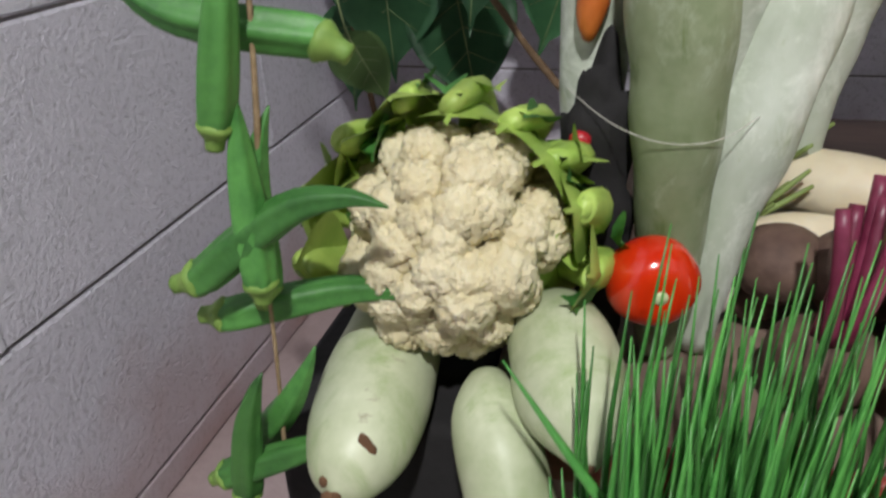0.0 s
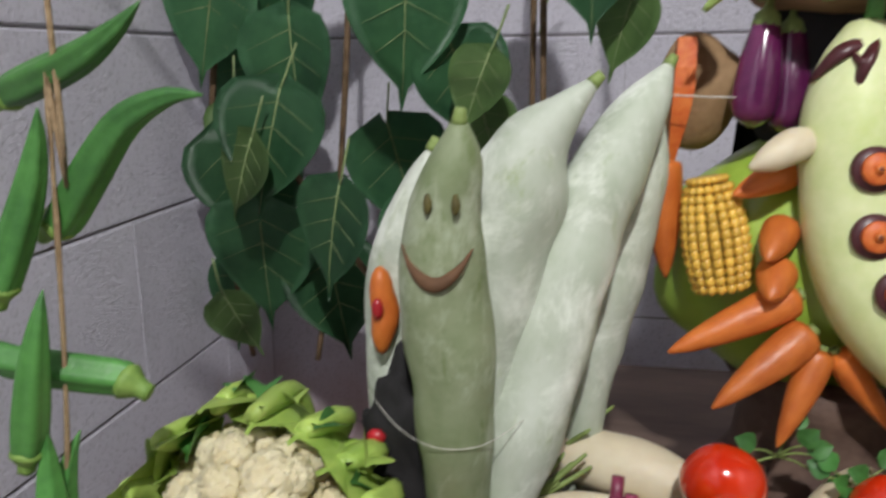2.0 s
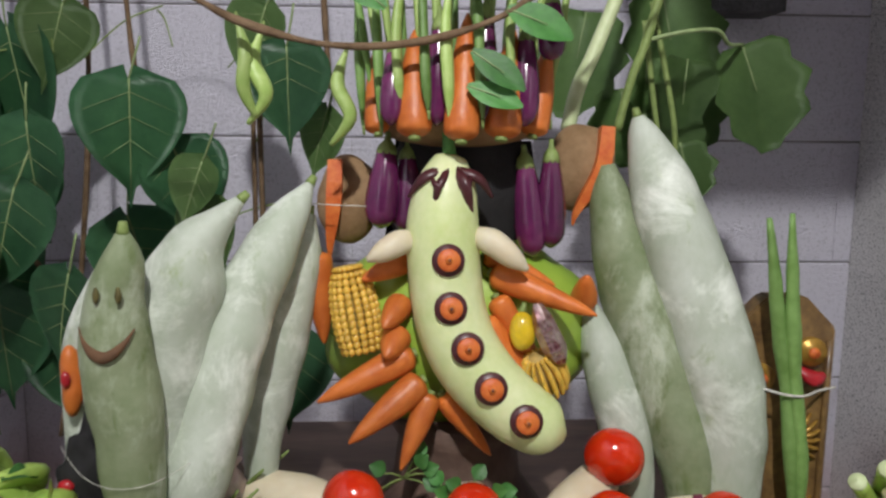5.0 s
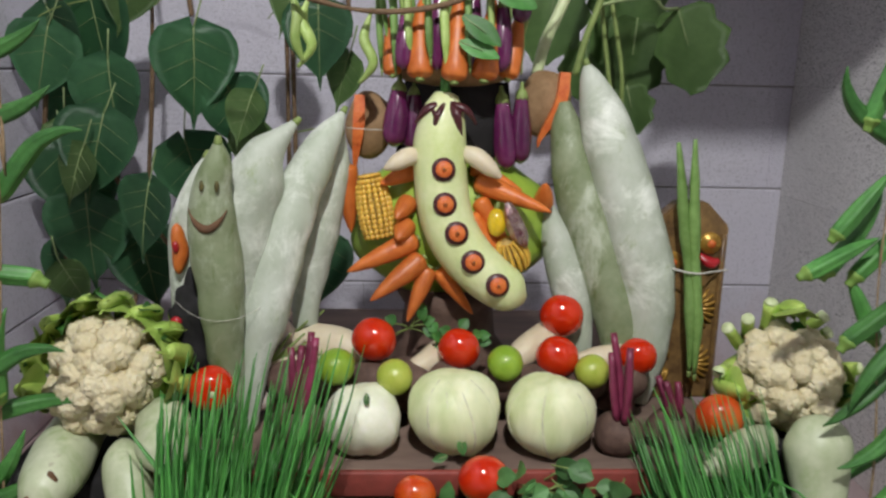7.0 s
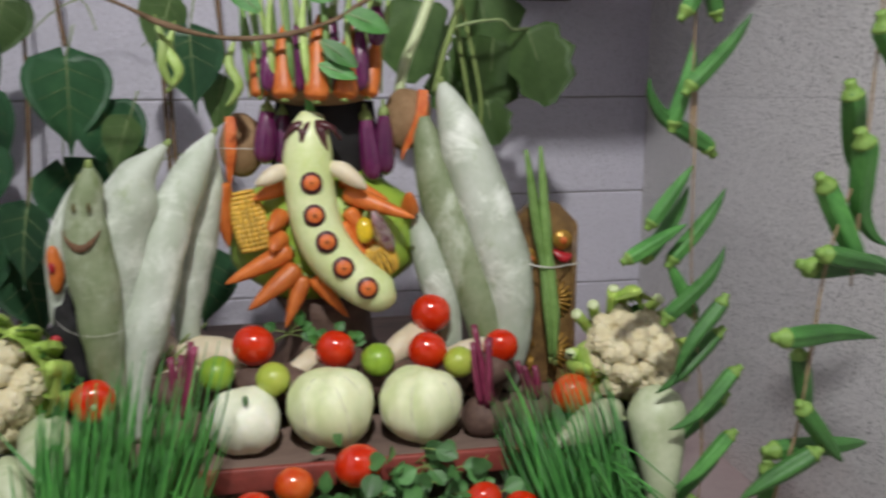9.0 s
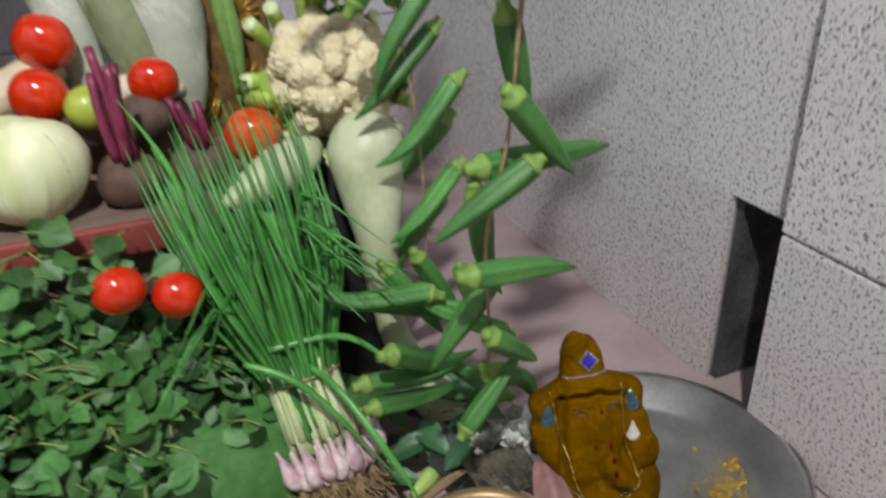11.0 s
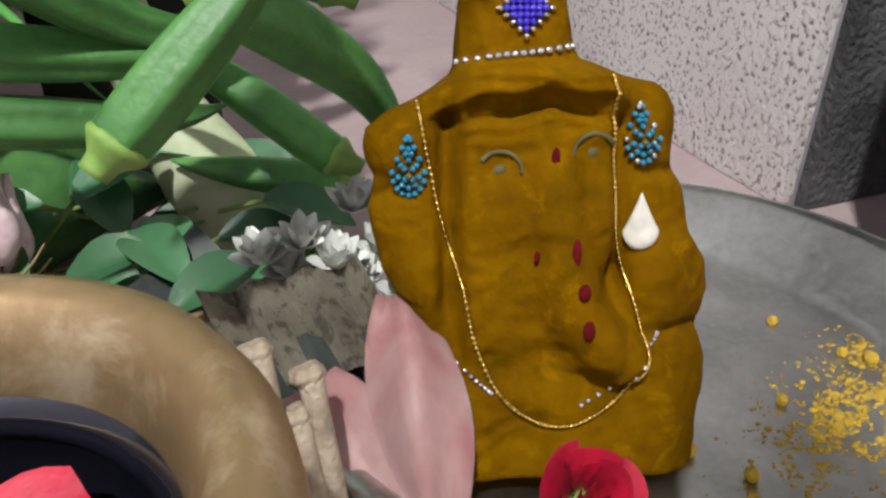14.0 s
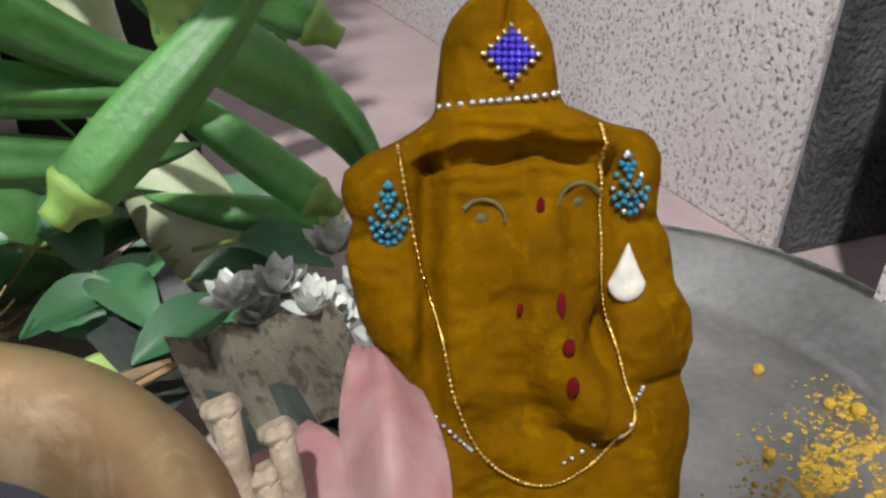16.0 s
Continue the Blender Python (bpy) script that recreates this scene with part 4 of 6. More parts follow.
# brinjals behind the cheeks
for a, b, r in (((-0.030, 0.125, 0.595), (-0.036, 0.118, 0.525), 0.0150), ((-0.012, 0.135, 0.590), (-0.012, 0.125, 0.52), 0.0145), ((0.088, 0.125, 0.585), (0.096, 0.118, 0.500), 0.0138), ((0.111, 0.125, 0.590), (0.112, 0.120, 0.508), 0.0128),
                ((0.058, 0.13, 0.49), (0.062, 0.088, 0.445), 0.0115)):
    brinjal(a, b, r, "glossy slim purple aubergine hanging beside the face")

# arms and fingers of carrots
for a, b, r, lab in (((-0.010, 0.078, 0.425), (-0.085, 0.060, 0.391), 0.0125, "orange carrot pointing outwards"), ((-0.002, 0.070, 0.404), (-0.059, 0.045, 0.362), 0.0125, "orange carrot pointing down and out"),
                     ((0.006, 0.070, 0.392), (-0.018, 0.052, 0.336), 0.0105, "orange carrot pointing downwards"), ((0.018, 0.075, 0.390), (0.058, 0.075, 0.338), 0.0100, "orange carrot tucked under the trunk"),
                     ((-0.020, 0.080, 0.440), (-0.030, 0.052, 0.430), 0.0125, "blunt orange carrot end"), ((-0.018, 0.090, 0.465), (-0.032, 0.060, 0.452), 0.0115, "blunt orange carrot end"),
                     ((-0.015, 0.10, 0.500), (-0.050, 0.082, 0.487), 0.0110, "orange carrot behind the corn"), ((0.060, 0.092, 0.49), (0.140, 0.060, 0.462), 0.0120, "orange carrot as an arm"),
                     ((0.055, 0.105, 0.505), (0.112, 0.095, 0.480), 0.0100, "orange carrot behind an arm"), ((0.140, 0.11, 0.463), (0.137, 0.085, 0.490), 0.0120, "blunt orange carrot end"),
                     ((0.050, 0.078, 0.452), (0.098, 0.070, 0.398), 0.0115, "orange carrot beside the trunk"), ((0.062, 0.085, 0.47), (0.100, 0.075, 0.41), 0.0105, "orange carrot beside the trunk"),
                     ((-0.090, 0.118, 0.502), (-0.084, 0.112, 0.425), 0.0135, "cut orange carrot standing behind the corn")):
    carrot(a, b, r, lab)


def corn(c, top, r, label, cut=1.0):
    """A cob with rows of kernels, from c up to top."""
    c, top = Vector(c), Vector(top)
    ob = base("corn_cob", label, "corn", c, "corn of the figure")
    d = top - c
    turn = d.to_track_quat("Z", "Y").to_matrix()
    part("cob", tube([(0, 0, 0, r * 0.55), (*(d * 0.5), r * 0.82), (*d, r * 0.4)], 8, 12), M_CORNCOB, ob)
    rows, n = 16, 13
    me = bpy.data.meshes.new("kernel")
    kb = blob((0, 0, 0), 1.0, 1)
    kb.to_mesh(me)
    kb.free()
    me.materials.append(M_CORN)
    me.polygons.foreach_set("use_smooth", [True] * len(me.polygons))
    for k in range(rows):
        for i in range(n):
            f = (i + 0.5) / n
            w = r * (0.62 + 0.42 * math.sin(math.pi * min(1, f * 0.85 + 0.15)) ** 0.8) * (1 - 0.35 * max(0, f - 0.8) * 5 * 0.5)
            a = 2 * math.pi * (k + 0.0 * (i % 2)) / rows
            p = turn @ Vector((math.cos(a) * w * 0.93, math.sin(a) * w * 0.93, d.length * f))
            nrm = (turn @ Vector((math.cos(a), math.sin(a), 0)))
            q = nrm.to_track_quat("Z", "Y").to_matrix()
            ko = new("kernel", me)
            ko.parent = ob
            ko.matrix_basis = Matrix.Translation(p) @ q.to_4x4() @ Matrix.Diagonal((d.length / n * 0.64, math.pi * w / rows * 1.30, r * 0.19, 1))
    return ob


corn((-0.0500, 0.094, 0.4235), (-0.0635, 0.102, 0.4960), 0.0190, "bright yellow stub of corn cob")
corn((0.106, 0.072, 0.398), (0.092, 0.062, 0.428), 0.0175, "short cut piece of yellow corn")
yp = base("yellow_pepper", "small shiny yellow pepper", "pepper", (0.080, 0.062, 0.449))
part("body", blob((0, 0, 0), (0.011, 0.011, 0.016), 3, 0.08, 60), M_YELLOW, yp)
part("stalk", tube([(0, 0.004, 0.014, 0.003), (0.002, 0.006, 0.022, 0.002)], 3, 6), M_STEM, yp)
wrap = tube([(0.090, 0.058, 0.472, 0.004), (0.096, 0.052, 0.455, 0.011), (0.106, 0.052, 0.436, 0.013), (0.112, 0.056, 0.425, 0.006)], 8, 6, rough=0.6)
thing("foil_sweet", wrap, material("purple_foil", (0.20, 0.05, 0.07), (0.55, 0.45, 0.42), 120, 300, 0.2, 0.8, 200, metal=0.8), "crumpled purple foil wrapper", "wrapper", smooth=False)

# crown
crown = base("crown_bowl", "brown half shell carrying the crown", "bowl", (0.032, 0.155, 0.585))
part("shell", lathe([(0.0005, 0.008), (0.040, 0.010), (0.064, 0.018), (0.078, 0.036), (0.082, 0.052), (0.076, 0.052), (0.0005, 0.040)], seg=40, wobble=0.01), M_YAM, crown)
CR = "crown of standing vegetables"
for k, (x, top, r) in enumerate(((-0.040, 0.672, 0.0105), (-0.009, 0.688, 0.0140), (0.029, 0.700, 0.0145), (0.063, 0.690, 0.0150), (0.093, 0.684, 0.0125))):
    u = (x - 0.030) / 0.07
    y0 = 0.155 - 0.088 * math.sqrt(max(0.05, 1 - (u * 0.85) ** 2))
    carrot((x * 0.96 + 0.001, y0, 0.608 - 0.004 * (1 - abs(u))), (x * 1.05 + 0.002 * k, y0 + 0.022, top), r, "carrot standing upright in the crown", CR)
for k, (x, z0, z1, r) in enumerate(((-0.026, 0.612, 0.674, 0.0100), (0.010, 0.612, 0.694, 0.0105), (0.047, 0.612, 0.704, 0.0110), (0.080, 0.612, 0.686, 0.0115), (0.100, 0.664, 0.712, 0.0110))):
    brinjal((x + 0.002, 0.090, z1), (x, 0.078, z0), r, "slim purple aubergine standing in the crown", CR)


def pod(pts, r, mat, label, group, name="bean_pod"):
    o = Vector(pts[0])
    ob = base(name, label, "bean", o, group)
    n = len(pts)
    body = [(*(Vector(p) - o), r * (0.35 if i in (0, n - 1) else 1.0)) for i, p in enumerate(pts)]
    part("pod", tube(body, 16, 8, rough=0.35, seed=o.x * 90, flat=0.75), mat, ob)
    d = (o - Vector(pts[1])).normalized()
    part("stalk", tube([(0, 0, 0, r * 0.35), (*(d * 0.008), r * 0.22)], 3, 6), M_STEM, ob)
    return ob


for k, x in enumerate((-0.034, -0.018, 0.003, 0.020, 0.045, 0.071, -0.05, 0.108)):
    y0 = 0.155 - 0.092 * math.sqrt(max(0.05, 1 - ((x - 0.03) / 0.085) ** 2))
    pod([(x, y0, 0.612 + 0.006 * (k % 3)), (x - 0.002, y0 - 0.002, 0.645), (x - 0.004, y0 + 0.006, 0.69), (x - 0.006 + 0.01 * (k % 2), y0 + 0.02, 0.745)], 0.0048, M_BEAN_L if k % 2 else M_BEAN, "green bean pod standing in the crown", CR)
for k in range(14):
    a = -0.9 + 1.8 * k / 13
    x, y = 0.032 + 0.095 * math.sin(a), 0.155 - 0.06 * math.cos(a)
    pod([(x, y, 0.635), (x + 0.012 * math.sin(a), y, 0.70), (x + 0.03 * math.sin(a), y + 0.01, 0.78)], 0.0040, M_BEAN_L if k % 3 else M_BEAN, "long green bean standing behind the crown", CR)
# pea pods dangling on the cord
for x, y, z, s in ((-0.145, 0.085, 0.690, 1), (-0.128, 0.09, 0.684, -1), (-0.062, 0.085, 0.668, -1)):
    pod([(x, y, z), (x + 0.006 * s, y - 0.004, z - 0.025), (x + 0.004, y - 0.006, z - 0.050), (x + 0.012 * s, y, z - 0.072)], 0.0062, M_BEAN_L, "plump pale green pod hanging from the cord", "pods on the cord")
thing("cord", tube([(-0.62, 0.10, 0.80, 0.0025), (-0.30, 0.07, 0.745, 0.0028), (-0.186, 0.06, 0.709, 0.0028), (-0.136, 0.06, 0.686, 0.0028), (-0.072, 0.06, 0.671, 0.0028), (-0.007, 0.06, 0.674, 0.0026), (0.051, 0.06, 0.691, 0.0026), (0.10, 0.07, 0.72, 0.0026), (0.25, 0.12, 0.80, 0.0026), (0.685, 0.20, 0.98, 0.0026)], 60, 7, rough=0.5),
      M_TWIG, "thin brown twig cord sagging across the crown", "cord")
# green sprig leaves thrown over the crown
LANCE = lambda s: 0.5 * math.sin(math.pi * (0.04 + 0.94 * s)) ** 0.8
for c, d, L, w in (((0.035, 0.055, 0.668), (0.8, -0.2, -0.55), 0.05, 0.015), ((0.032, 0.055, 0.642), (0.9, -0.2, -0.3), 0.045, 0.013), ((0.062, 0.06, 0.70), (0.9, -0.1, -0.35), 0.055, 0.018),
                   ((0.02, 0.06, 0.715), (0.7, 0, 0.3), 0.05, 0.022), ((0.085, 0.07, 0.72), (0.8, 0, 0.25), 0.06, 0.02), ((-0.03, 0.07, 0.70), (-0.6, 0, 0.5), 0.05, 0.016)):
    lf = base("sprig_leaf", "narrow glossy green leaf laid over the crown", "leaf", c, "sprig leaves on the crown")
    bm = bmesh.new()
    leaf_mesh(bm, (0, 0, 0), frame_of(d, (0, -1, 0.4)), L, w * 1.6, LANCE, 0.2, 0.1)
    part("blade", bm, M_OKRA, lf)
    part("midrib", tube([(0, 0, 0, 0.0008), (*(Vector(d).normalized() * L * 0.6 + Vector((0, -0.001, 0))), 0.0004)], 4, 5), M_RIB, lf)
# coriander under the carrots
for c in ((-0.015, 0.062, 0.325), (0.045, 0.045, 0.318), (0.03, 0.05, 0.312)):
    lf = base("coriander_sprig", "curled coriander sprig under the carrots", "herb", c, "coriander sprigs")
    for k in range(7):
        d = Vector((random.uniform(-1, 1), random.uniform(-0.6, 0.2), random.uniform(-0.3, 0.7))).normalized()
        part("stalk", tube([(0, 0, 0, 0.0009), (*(d * 0.012), 0.0008), (*(d * 0.022 + Vector((0, 0, -0.003))), 0.0006)], 4, 5), M_STEM, lf)
        bm = bmesh.new()
        leaf_mesh(bm, d * 0.02, frame_of(d, (0, -1, 0.5)), 0.014, 0.014, LANCE, 0.3, 0.3, rows=4, cols=2)
        part("blade", bm, M_OKRA, lf)

# ------------------------------------------------------------ carved board with two long beans
board = base("carved_board", "narrow varnished carved wooden board, upright", "carving", (0.312, 0.092, BT))
pts = [(-0.046, 0), (0.046, 0), (0.046, 0.215), (0.018, 0.243), (-0.016, 0.243), (-0.046, 0.215)]
bm = bmesh.new()
lo_ = [bm.verts.new((x, 0.0, z)) for x, z in pts]
hi_ = [bm.verts.new((x, 0.022, z)) for x, z in pts]
bm.faces.new(lo_)
bm.faces.new(hi_[::-1])
for i in range(6):
    bm.faces.new((lo_[i], hi_[i], hi_[(i + 1) % 6], lo_[(i + 1) % 6]))
bmesh.ops.bevel(bm, geom=bm.edges[:], offset=0.002, segments=2, affect="EDGES")
part("panel", bm, M_CARVED, board, smooth=False)
for x, z, k in ((-0.020, 0.172, 0), (0.024, 0.195, 1)):
    part("boss", disc_solid((x, 0.001, z), (0, -1, 0), 0.013, 0.006, dome=0.003), M_GILT, board, "gilded round boss")
    part("boss_centre", disc_solid((x, -0.006, z), (0, -1, 0), 0.005, 0.003, dome=0.001, seg=14), M_CARROT_CUT, board, "orange disc")
part("red_petal", tube([(0.012, -0.004, 0.182, 0.003), (0.024, -0.008, 0.173, 0.008), (0.036, -0.004, 0.175, 0.003)], 8, 8, flat=0.6), M_REDDISC, board, "red lacquered tongue")
for zc, s in ((0.115, 1), (0.045, -1)):
    for sx in (-1, 1):
        for k in range(9):
            a = radians(-70 + 140 * k / 8)
            c = Vector((sx * 0.010, -0.001, zc))
            d = Vector((sx * math.cos(a), 0, math.sin(a)))
            part("flute", tube([(*(c + d * 0.008), 0.0016), (*(c + d * 0.018 + Vector((0, -0.004, 0))), 0.0024), (*(c + d * 0.030), 0.0014)], 6, 7), M_GILT, board, "gilded carved flute")
part("rib", tube([(-0.040, -0.002, 0.0, 0.003), (-0.040, -0.002, 0.205, 0.003)], 4, 8), M_CARVED, board)
part("rib", tube([(0.040, -0.002, 0.0, 0.003), (0.040, -0.002, 0.205, 0.003)], 4, 8), M_CARVED, board)
thing("thread", tube([(0.266, 0.088, 0.402, 0.0012), (0.29, 0.066, 0.396, 0.0012), (0.312, 0.057, 0.394, 0.0012), (0.340, 0.080, 0.391, 0.0012), (0.361, 0.092, 0.390, 0.0012)], 14, 6), M_THREAD, "white thread tied round the carved board", "thread")
LB = "long beans on the carved board"
pod([(0.314, 0.060, 0.275), (0.312, 0.062, 0.33), (0.306, 0.070, 0.40), (0.292, 0.068, 0.47), (0.279, 0.066, 0.541)], 0.0085, M_BEAN, "long ridged green drumstick pod tied upright", LB)
pod([(0.320, 0.058, 0.272), (0.318, 0.060, 0.34), (0.310, 0.066, 0.41), (0.303, 0.066, 0.48), (0.297, 0.064, 0.545)], 0.0080, M_BEAN, "long ridged green drumstick pod tied upright", LB)
# a second, red-faced mask half hidden behind the smiling gourd
mask = base("dark_mask", "dark carved mask with red lips behind a gourd", "carving", (-0.245, -0.002, BT))
part("face", blob((0, 0.006, 0.090), (0.019, 0.016, 0.088), 4, 0.45, 45, 9.0), M_BLACK, mask)
part("eye", blob((-0.0085, -0.003, 0.204), (0.0035, 0.003, 0.0065), 2, 0.2, 60), M_REDDISC, mask, "bright red disc")
part("mouth", blob((-0.008, 0.008, 0.200), (0.0085, 0.010, 0.026), 3, 0.3, 60), M_CARROT, mask, "orange-red painted mouth")
part("lip", blob((-0.010, -0.010, 0.128), (0.006, 0.004, 0.005), 2, 0.2, 60), M_REDDISC, mask, "red lip")

# ------------------------------------------------------------ hanging heart-shaped leaves


def heart_leaf(c, size, mat, tip, facing, seed):
    """A leaf hung from c, blade about size wide."""
    ob = base("heart_leaf", "large dark green heart-shaped leaf hanging down" if mat is M_LEAF else "pale green heart-shaped leaf hanging down", "leaf", c, "leaves behind the throne")
    turn = frame_of(tip, facing)
    L = size * 1.28
    bm = bmesh.new()
    leaf_mesh(bm, (0, 0, 0), turn, L, size, heart_outline, 0.16 + 0.1 * math.sin(seed), 0.10 + 0.06 * math.cos(seed * 3), rows=12, cols=4, seed=seed)
    bmesh.ops.solidify(bm, geom=bm.faces[:], thickness=0.0006)
    part("blade", bm, mat, ob)
    rib = []
    for i in range(7):
        s = i / 6.5
        rib.append((*(turn @ Vector((0, -L * s, 0.0008 - (0.10 + 0.06 * math.cos(seed * 3)) * L * s * s))), 0.0011 * (1 - 0.8 * s)))
    part("midrib", tube(rib, 10, 5), M_RIB, ob, "pale midrib")
    for sgn in (-1, 1):
        for s in (0.10, 0.28, 0.46):
            a = turn @ Vector((0, -L * s, 0.0010 - 0.1 * L * s * s))
            w = heart_outline(min(s + 0.15, 0.8)) * size * 0.8
            b = turn @ Vector((sgn * w, -L * (s + 0.14), 0.0012 + w * (0.16 + 0.1 * math.sin(seed)) - 0.1 * L * (s + 0.14) ** 2))
            part("side_vein", tube([(*a, 0.0005), (*b, 0.0002)], 3, 4), M_RIB, ob)
    q = turn @ Vector((0.006, 0.022, 0.006))
    part("stalk", tube([(0, 0, 0, 0.0012), (*(q * 0.6), 0.0012), (*(q * 1.6 + Vector((0, 0.006, 0.008))), 0.0013)], 6, 6), M_RIB, ob, "thin pale stalk")
    return ob


rl = random.Random(11)
LEAVES_A = ((-0.303, 0.30, 0.660, 0.110), (-0.438, 0.36, 0.615, 0.112), (-0.481, 0.42, 0.725, 0.135), (-0.525, 0.38, 0.660, 0.098), (-0.520, 0.38, 0.500, 0.125), (-0.427, 0.30, 0.545, 0.105),
            (-0.359, 0.26, 0.460, 0.090), (-0.483, 0.36, 0.420, 0.122), (-0.139, 0.30, 0.695, 0.090))
LEAVES_B = ((-0.273, 0.34, 0.590, 0.095), (-0.142, 0.36, 0.370, 0.100), (-0.423, 0.40, 0.365, 0.110), (-0.545, 0.43, 0.690, 0.100), (-0.36, 0.44, 0.50, 0.115),
            (-0.50, 0.46, 0.58, 0.12), (-0.30, 0.42, 0.42, 0.11), (-0.54, 0.44, 0.33, 0.09))
for k, (x, y, z, s) in enumerate(LEAVES_A + LEAVES_B):
    heart_leaf((x, y, z), s, M_LEAF, (rl.uniform(-0.35, 0.35), rl.uniform(-0.15, 0.2), -1), (rl.uniform(-0.5, 0.5), -1, rl.uniform(0.1, 0.6)), k * 1.7)
for k, (x, y, z, s) in enumerate(((-0.515, 0.39, 0.530, 0.075), (-0.101, 0.34, 0.63, 0.068), (-0.225, 0.28, 0.575, 0.062), (-0.500, 0.30, 0.335, 0.060), (-0.407, 0.40, 0.75, 0.085), (-0.169, 0.36, 0.745, 0.08), (-0.24, 0.33, 0.53, 0.07), (-0.45, 0.28, 0.50, 0.07))):
    heart_leaf((x, y, z), s, M_LEAF_L, (rl.uniform(-0.5, 0.5), rl.uniform(-0.15, 0.2), -1), (rl.uniform(-0.8, 0.8), -1, rl.uniform(0.0, 0.6)), k * 2.3 + 40)
for pts in (((-0.13, 0.42, 1.1), (-0.11, 0.38, 0.8), (-0.100, 0.355, 0.655)), ((-0.36, 0.42, 1.10), (-0.345, 0.42, 0.8), (-0.33, 0.40, 0.68)), ((-0.19, 0.40, 1.1), (-0.188, 0.40, 0.75), (-0.18, 0.38, 0.30)), ((-0.20, 0.42, 1.1), (-0.198, 0.42, 0.75), (-0.195, 0.40, 0.25)),
            ((-0.56, 0.44, 1.1), (-0.50, 0.42, 0.55), (-0.36, 0.36, 0.34), (-0.26, 0.30, 0.25)), ((-0.42, 0.45, 1.1), (-0.40, 0.45, 0.75), (-0.41, 0.42, 0.45), (-0.44, 0.40, 0.23)), ((-0.53, 0.47, 1.1), (-0.52, 0.45, 0.8), (-0.56, 0.42, 0.5), (-0.52, 0.40, 0.23))):
    thing("branch", tube([(*p, 0.0035) for p in pts], 20, 7, rough=0.3), M_TWIG, "thin brown leafy branch", "branch", group="branches behind the throne")
for k in range(10):
    a = Vector((rl.uniform(-0.55, -0.12), 0.43, rl.uniform(0.45, 0.8)))
    b = a + Vector((rl.uniform(-0.12, 0.12), -0.04, rl.uniform(-0.08, 0.04)))
    thing("twiglet", tube([(*a, 0.0012), (*(a.lerp(b, 0.5) + Vector((0, 0, 0.01))), 0.0010), (*b, 0.0008)], 8, 5), M_STEM, "thin green tendril behind the leaves", "branch", group="tendrils behind the throne")


def lobed(s):
    return 0.46 * math.sin(math.pi * min(1, 0.12 + 0.86 * s)) ** 0.6 + 0.05 * math.sin(19 * s)


for k, (x, y, z, s, tx) in enumerate(((0.335, 0.27, 0.700, 0.100, 0.35), (0.300, 0.33, 0.690, 0.100, -0.1), (0.275, 0.27, 0.598, 0.058, 0.25), (0.290, 0.40, 0.775, 0.115, 0.2), (0.250, 0.32, 0.690, 0.055, 0.0), (0.200, 0.40, 0.750, 0.11, -0.2), (0.24, 0.38, 0.66, 0.08, 0.1))):
    ob = base("vine_leaf", "limp yellowish green vine leaf", "leaf", (x, y, z), "vine leaves beside the crown")
    bm = bmesh.new()
    turn = frame_of((tx, -0.1, -1), (0.35 * math.sin(k * 2.0), -1, 0.35))
    leaf_mesh(bm, (0, 0, 0), turn, s * 1.15, s * 1.1, lobed, 0.35, 0.12, rows=12, cols=4, seed=k * 1.3)
    bmesh.ops.solidify(bm, geom=bm.faces[:], thickness=0.0006)
    part("blade", bm, M_LEAF_L, ob)
    part("midrib", tube([(0, 0, 0.001, 0.001), (*(turn @ Vector((0, -s * 0.5, 0.0005))), 0.0007)], 4, 5), M_RIB, ob)
for pts, r, mat in ((((0.138, 0.19, 0.610), (0.148, 0.195, 0.650), (0.166, 0.20, 0.690), (0.20, 0.21, 0.78), (0.25, 0.22, 0.95)), 0.0070, M_STALKPALE), (((0.188, 0.20, 0.610), (0.200, 0.20, 0.66), (0.214, 0.20, 0.70), (0.24, 0.21, 0.80), (0.27, 0.22, 0.98)), 0.0045, M_STEM),
                    (((0.214, 0.20, 0.695), (0.245, 0.19, 0.702), (0.280, 0.20, 0.705), (0.300, 0.22, 0.695), (0.335, 0.27, 0.70)), 0.0022, M_RIB), (((0.235, 0.26, 0.74), (0.26, 0.25, 0.62), (0.265, 0.26, 0.56)), 0.0030, M_STEM), (((0.225, 0.25, 0.72), (0.24, 0.25, 0.63), (0.25, 0.25, 0.58)), 0.0030, M_STEM)):
    thing("vine_stalk", tube([(*p, r) for p in pts], 18, 9, rough=0.1), mat, "pale green vine stalk beside the crown", "stalk", group="vine stalks")

# ------------------------------------------------------------ okra garlands


def okra_mesh(L, r, bend):
    body = [(0, 0, 0, r * 0.75), (0, 0, -L * 0.06, r * 0.95), (bend * L * 0.10, 0, -L * 0.30, r), (bend * L * 0.2, 0, -L * 0.6, r * 0.82), (bend * L * 0.17, 0, -L * 0.85, r * 0.45), (bend * L * 0.08, 0, -L, r * 0.06)]
    cap = [(0, 0, L * 0.10, r * 0.50), (0, 0, L * 0.05, r * 0.55), (0, 0, L * 0.015, r * 0.80), (0, 0, -L * 0.02, r * 1.04), (0, 0, -L * 0.045, r * 0.92)]
    a = bpy.data.meshes.new("okra_body")
    bm = tube(body, 16, 30, ridges=5, ridge=0.10)
    bm.to_mesh(a)
    bm.free()
    b = bpy.data.meshes.new("okra_cap")
    bm = tube(cap, 8, 15, ridges=5, ridge=0.05)
    bm.to_mesh(b)
    bm.free()
    for me, mat in ((a, M_OKRA), (b, M_OKRACAP)):
        me.materials.append(mat)
        me.polygons.foreach_set("use_smooth", [True] * len(me.polygons))
    return a, b


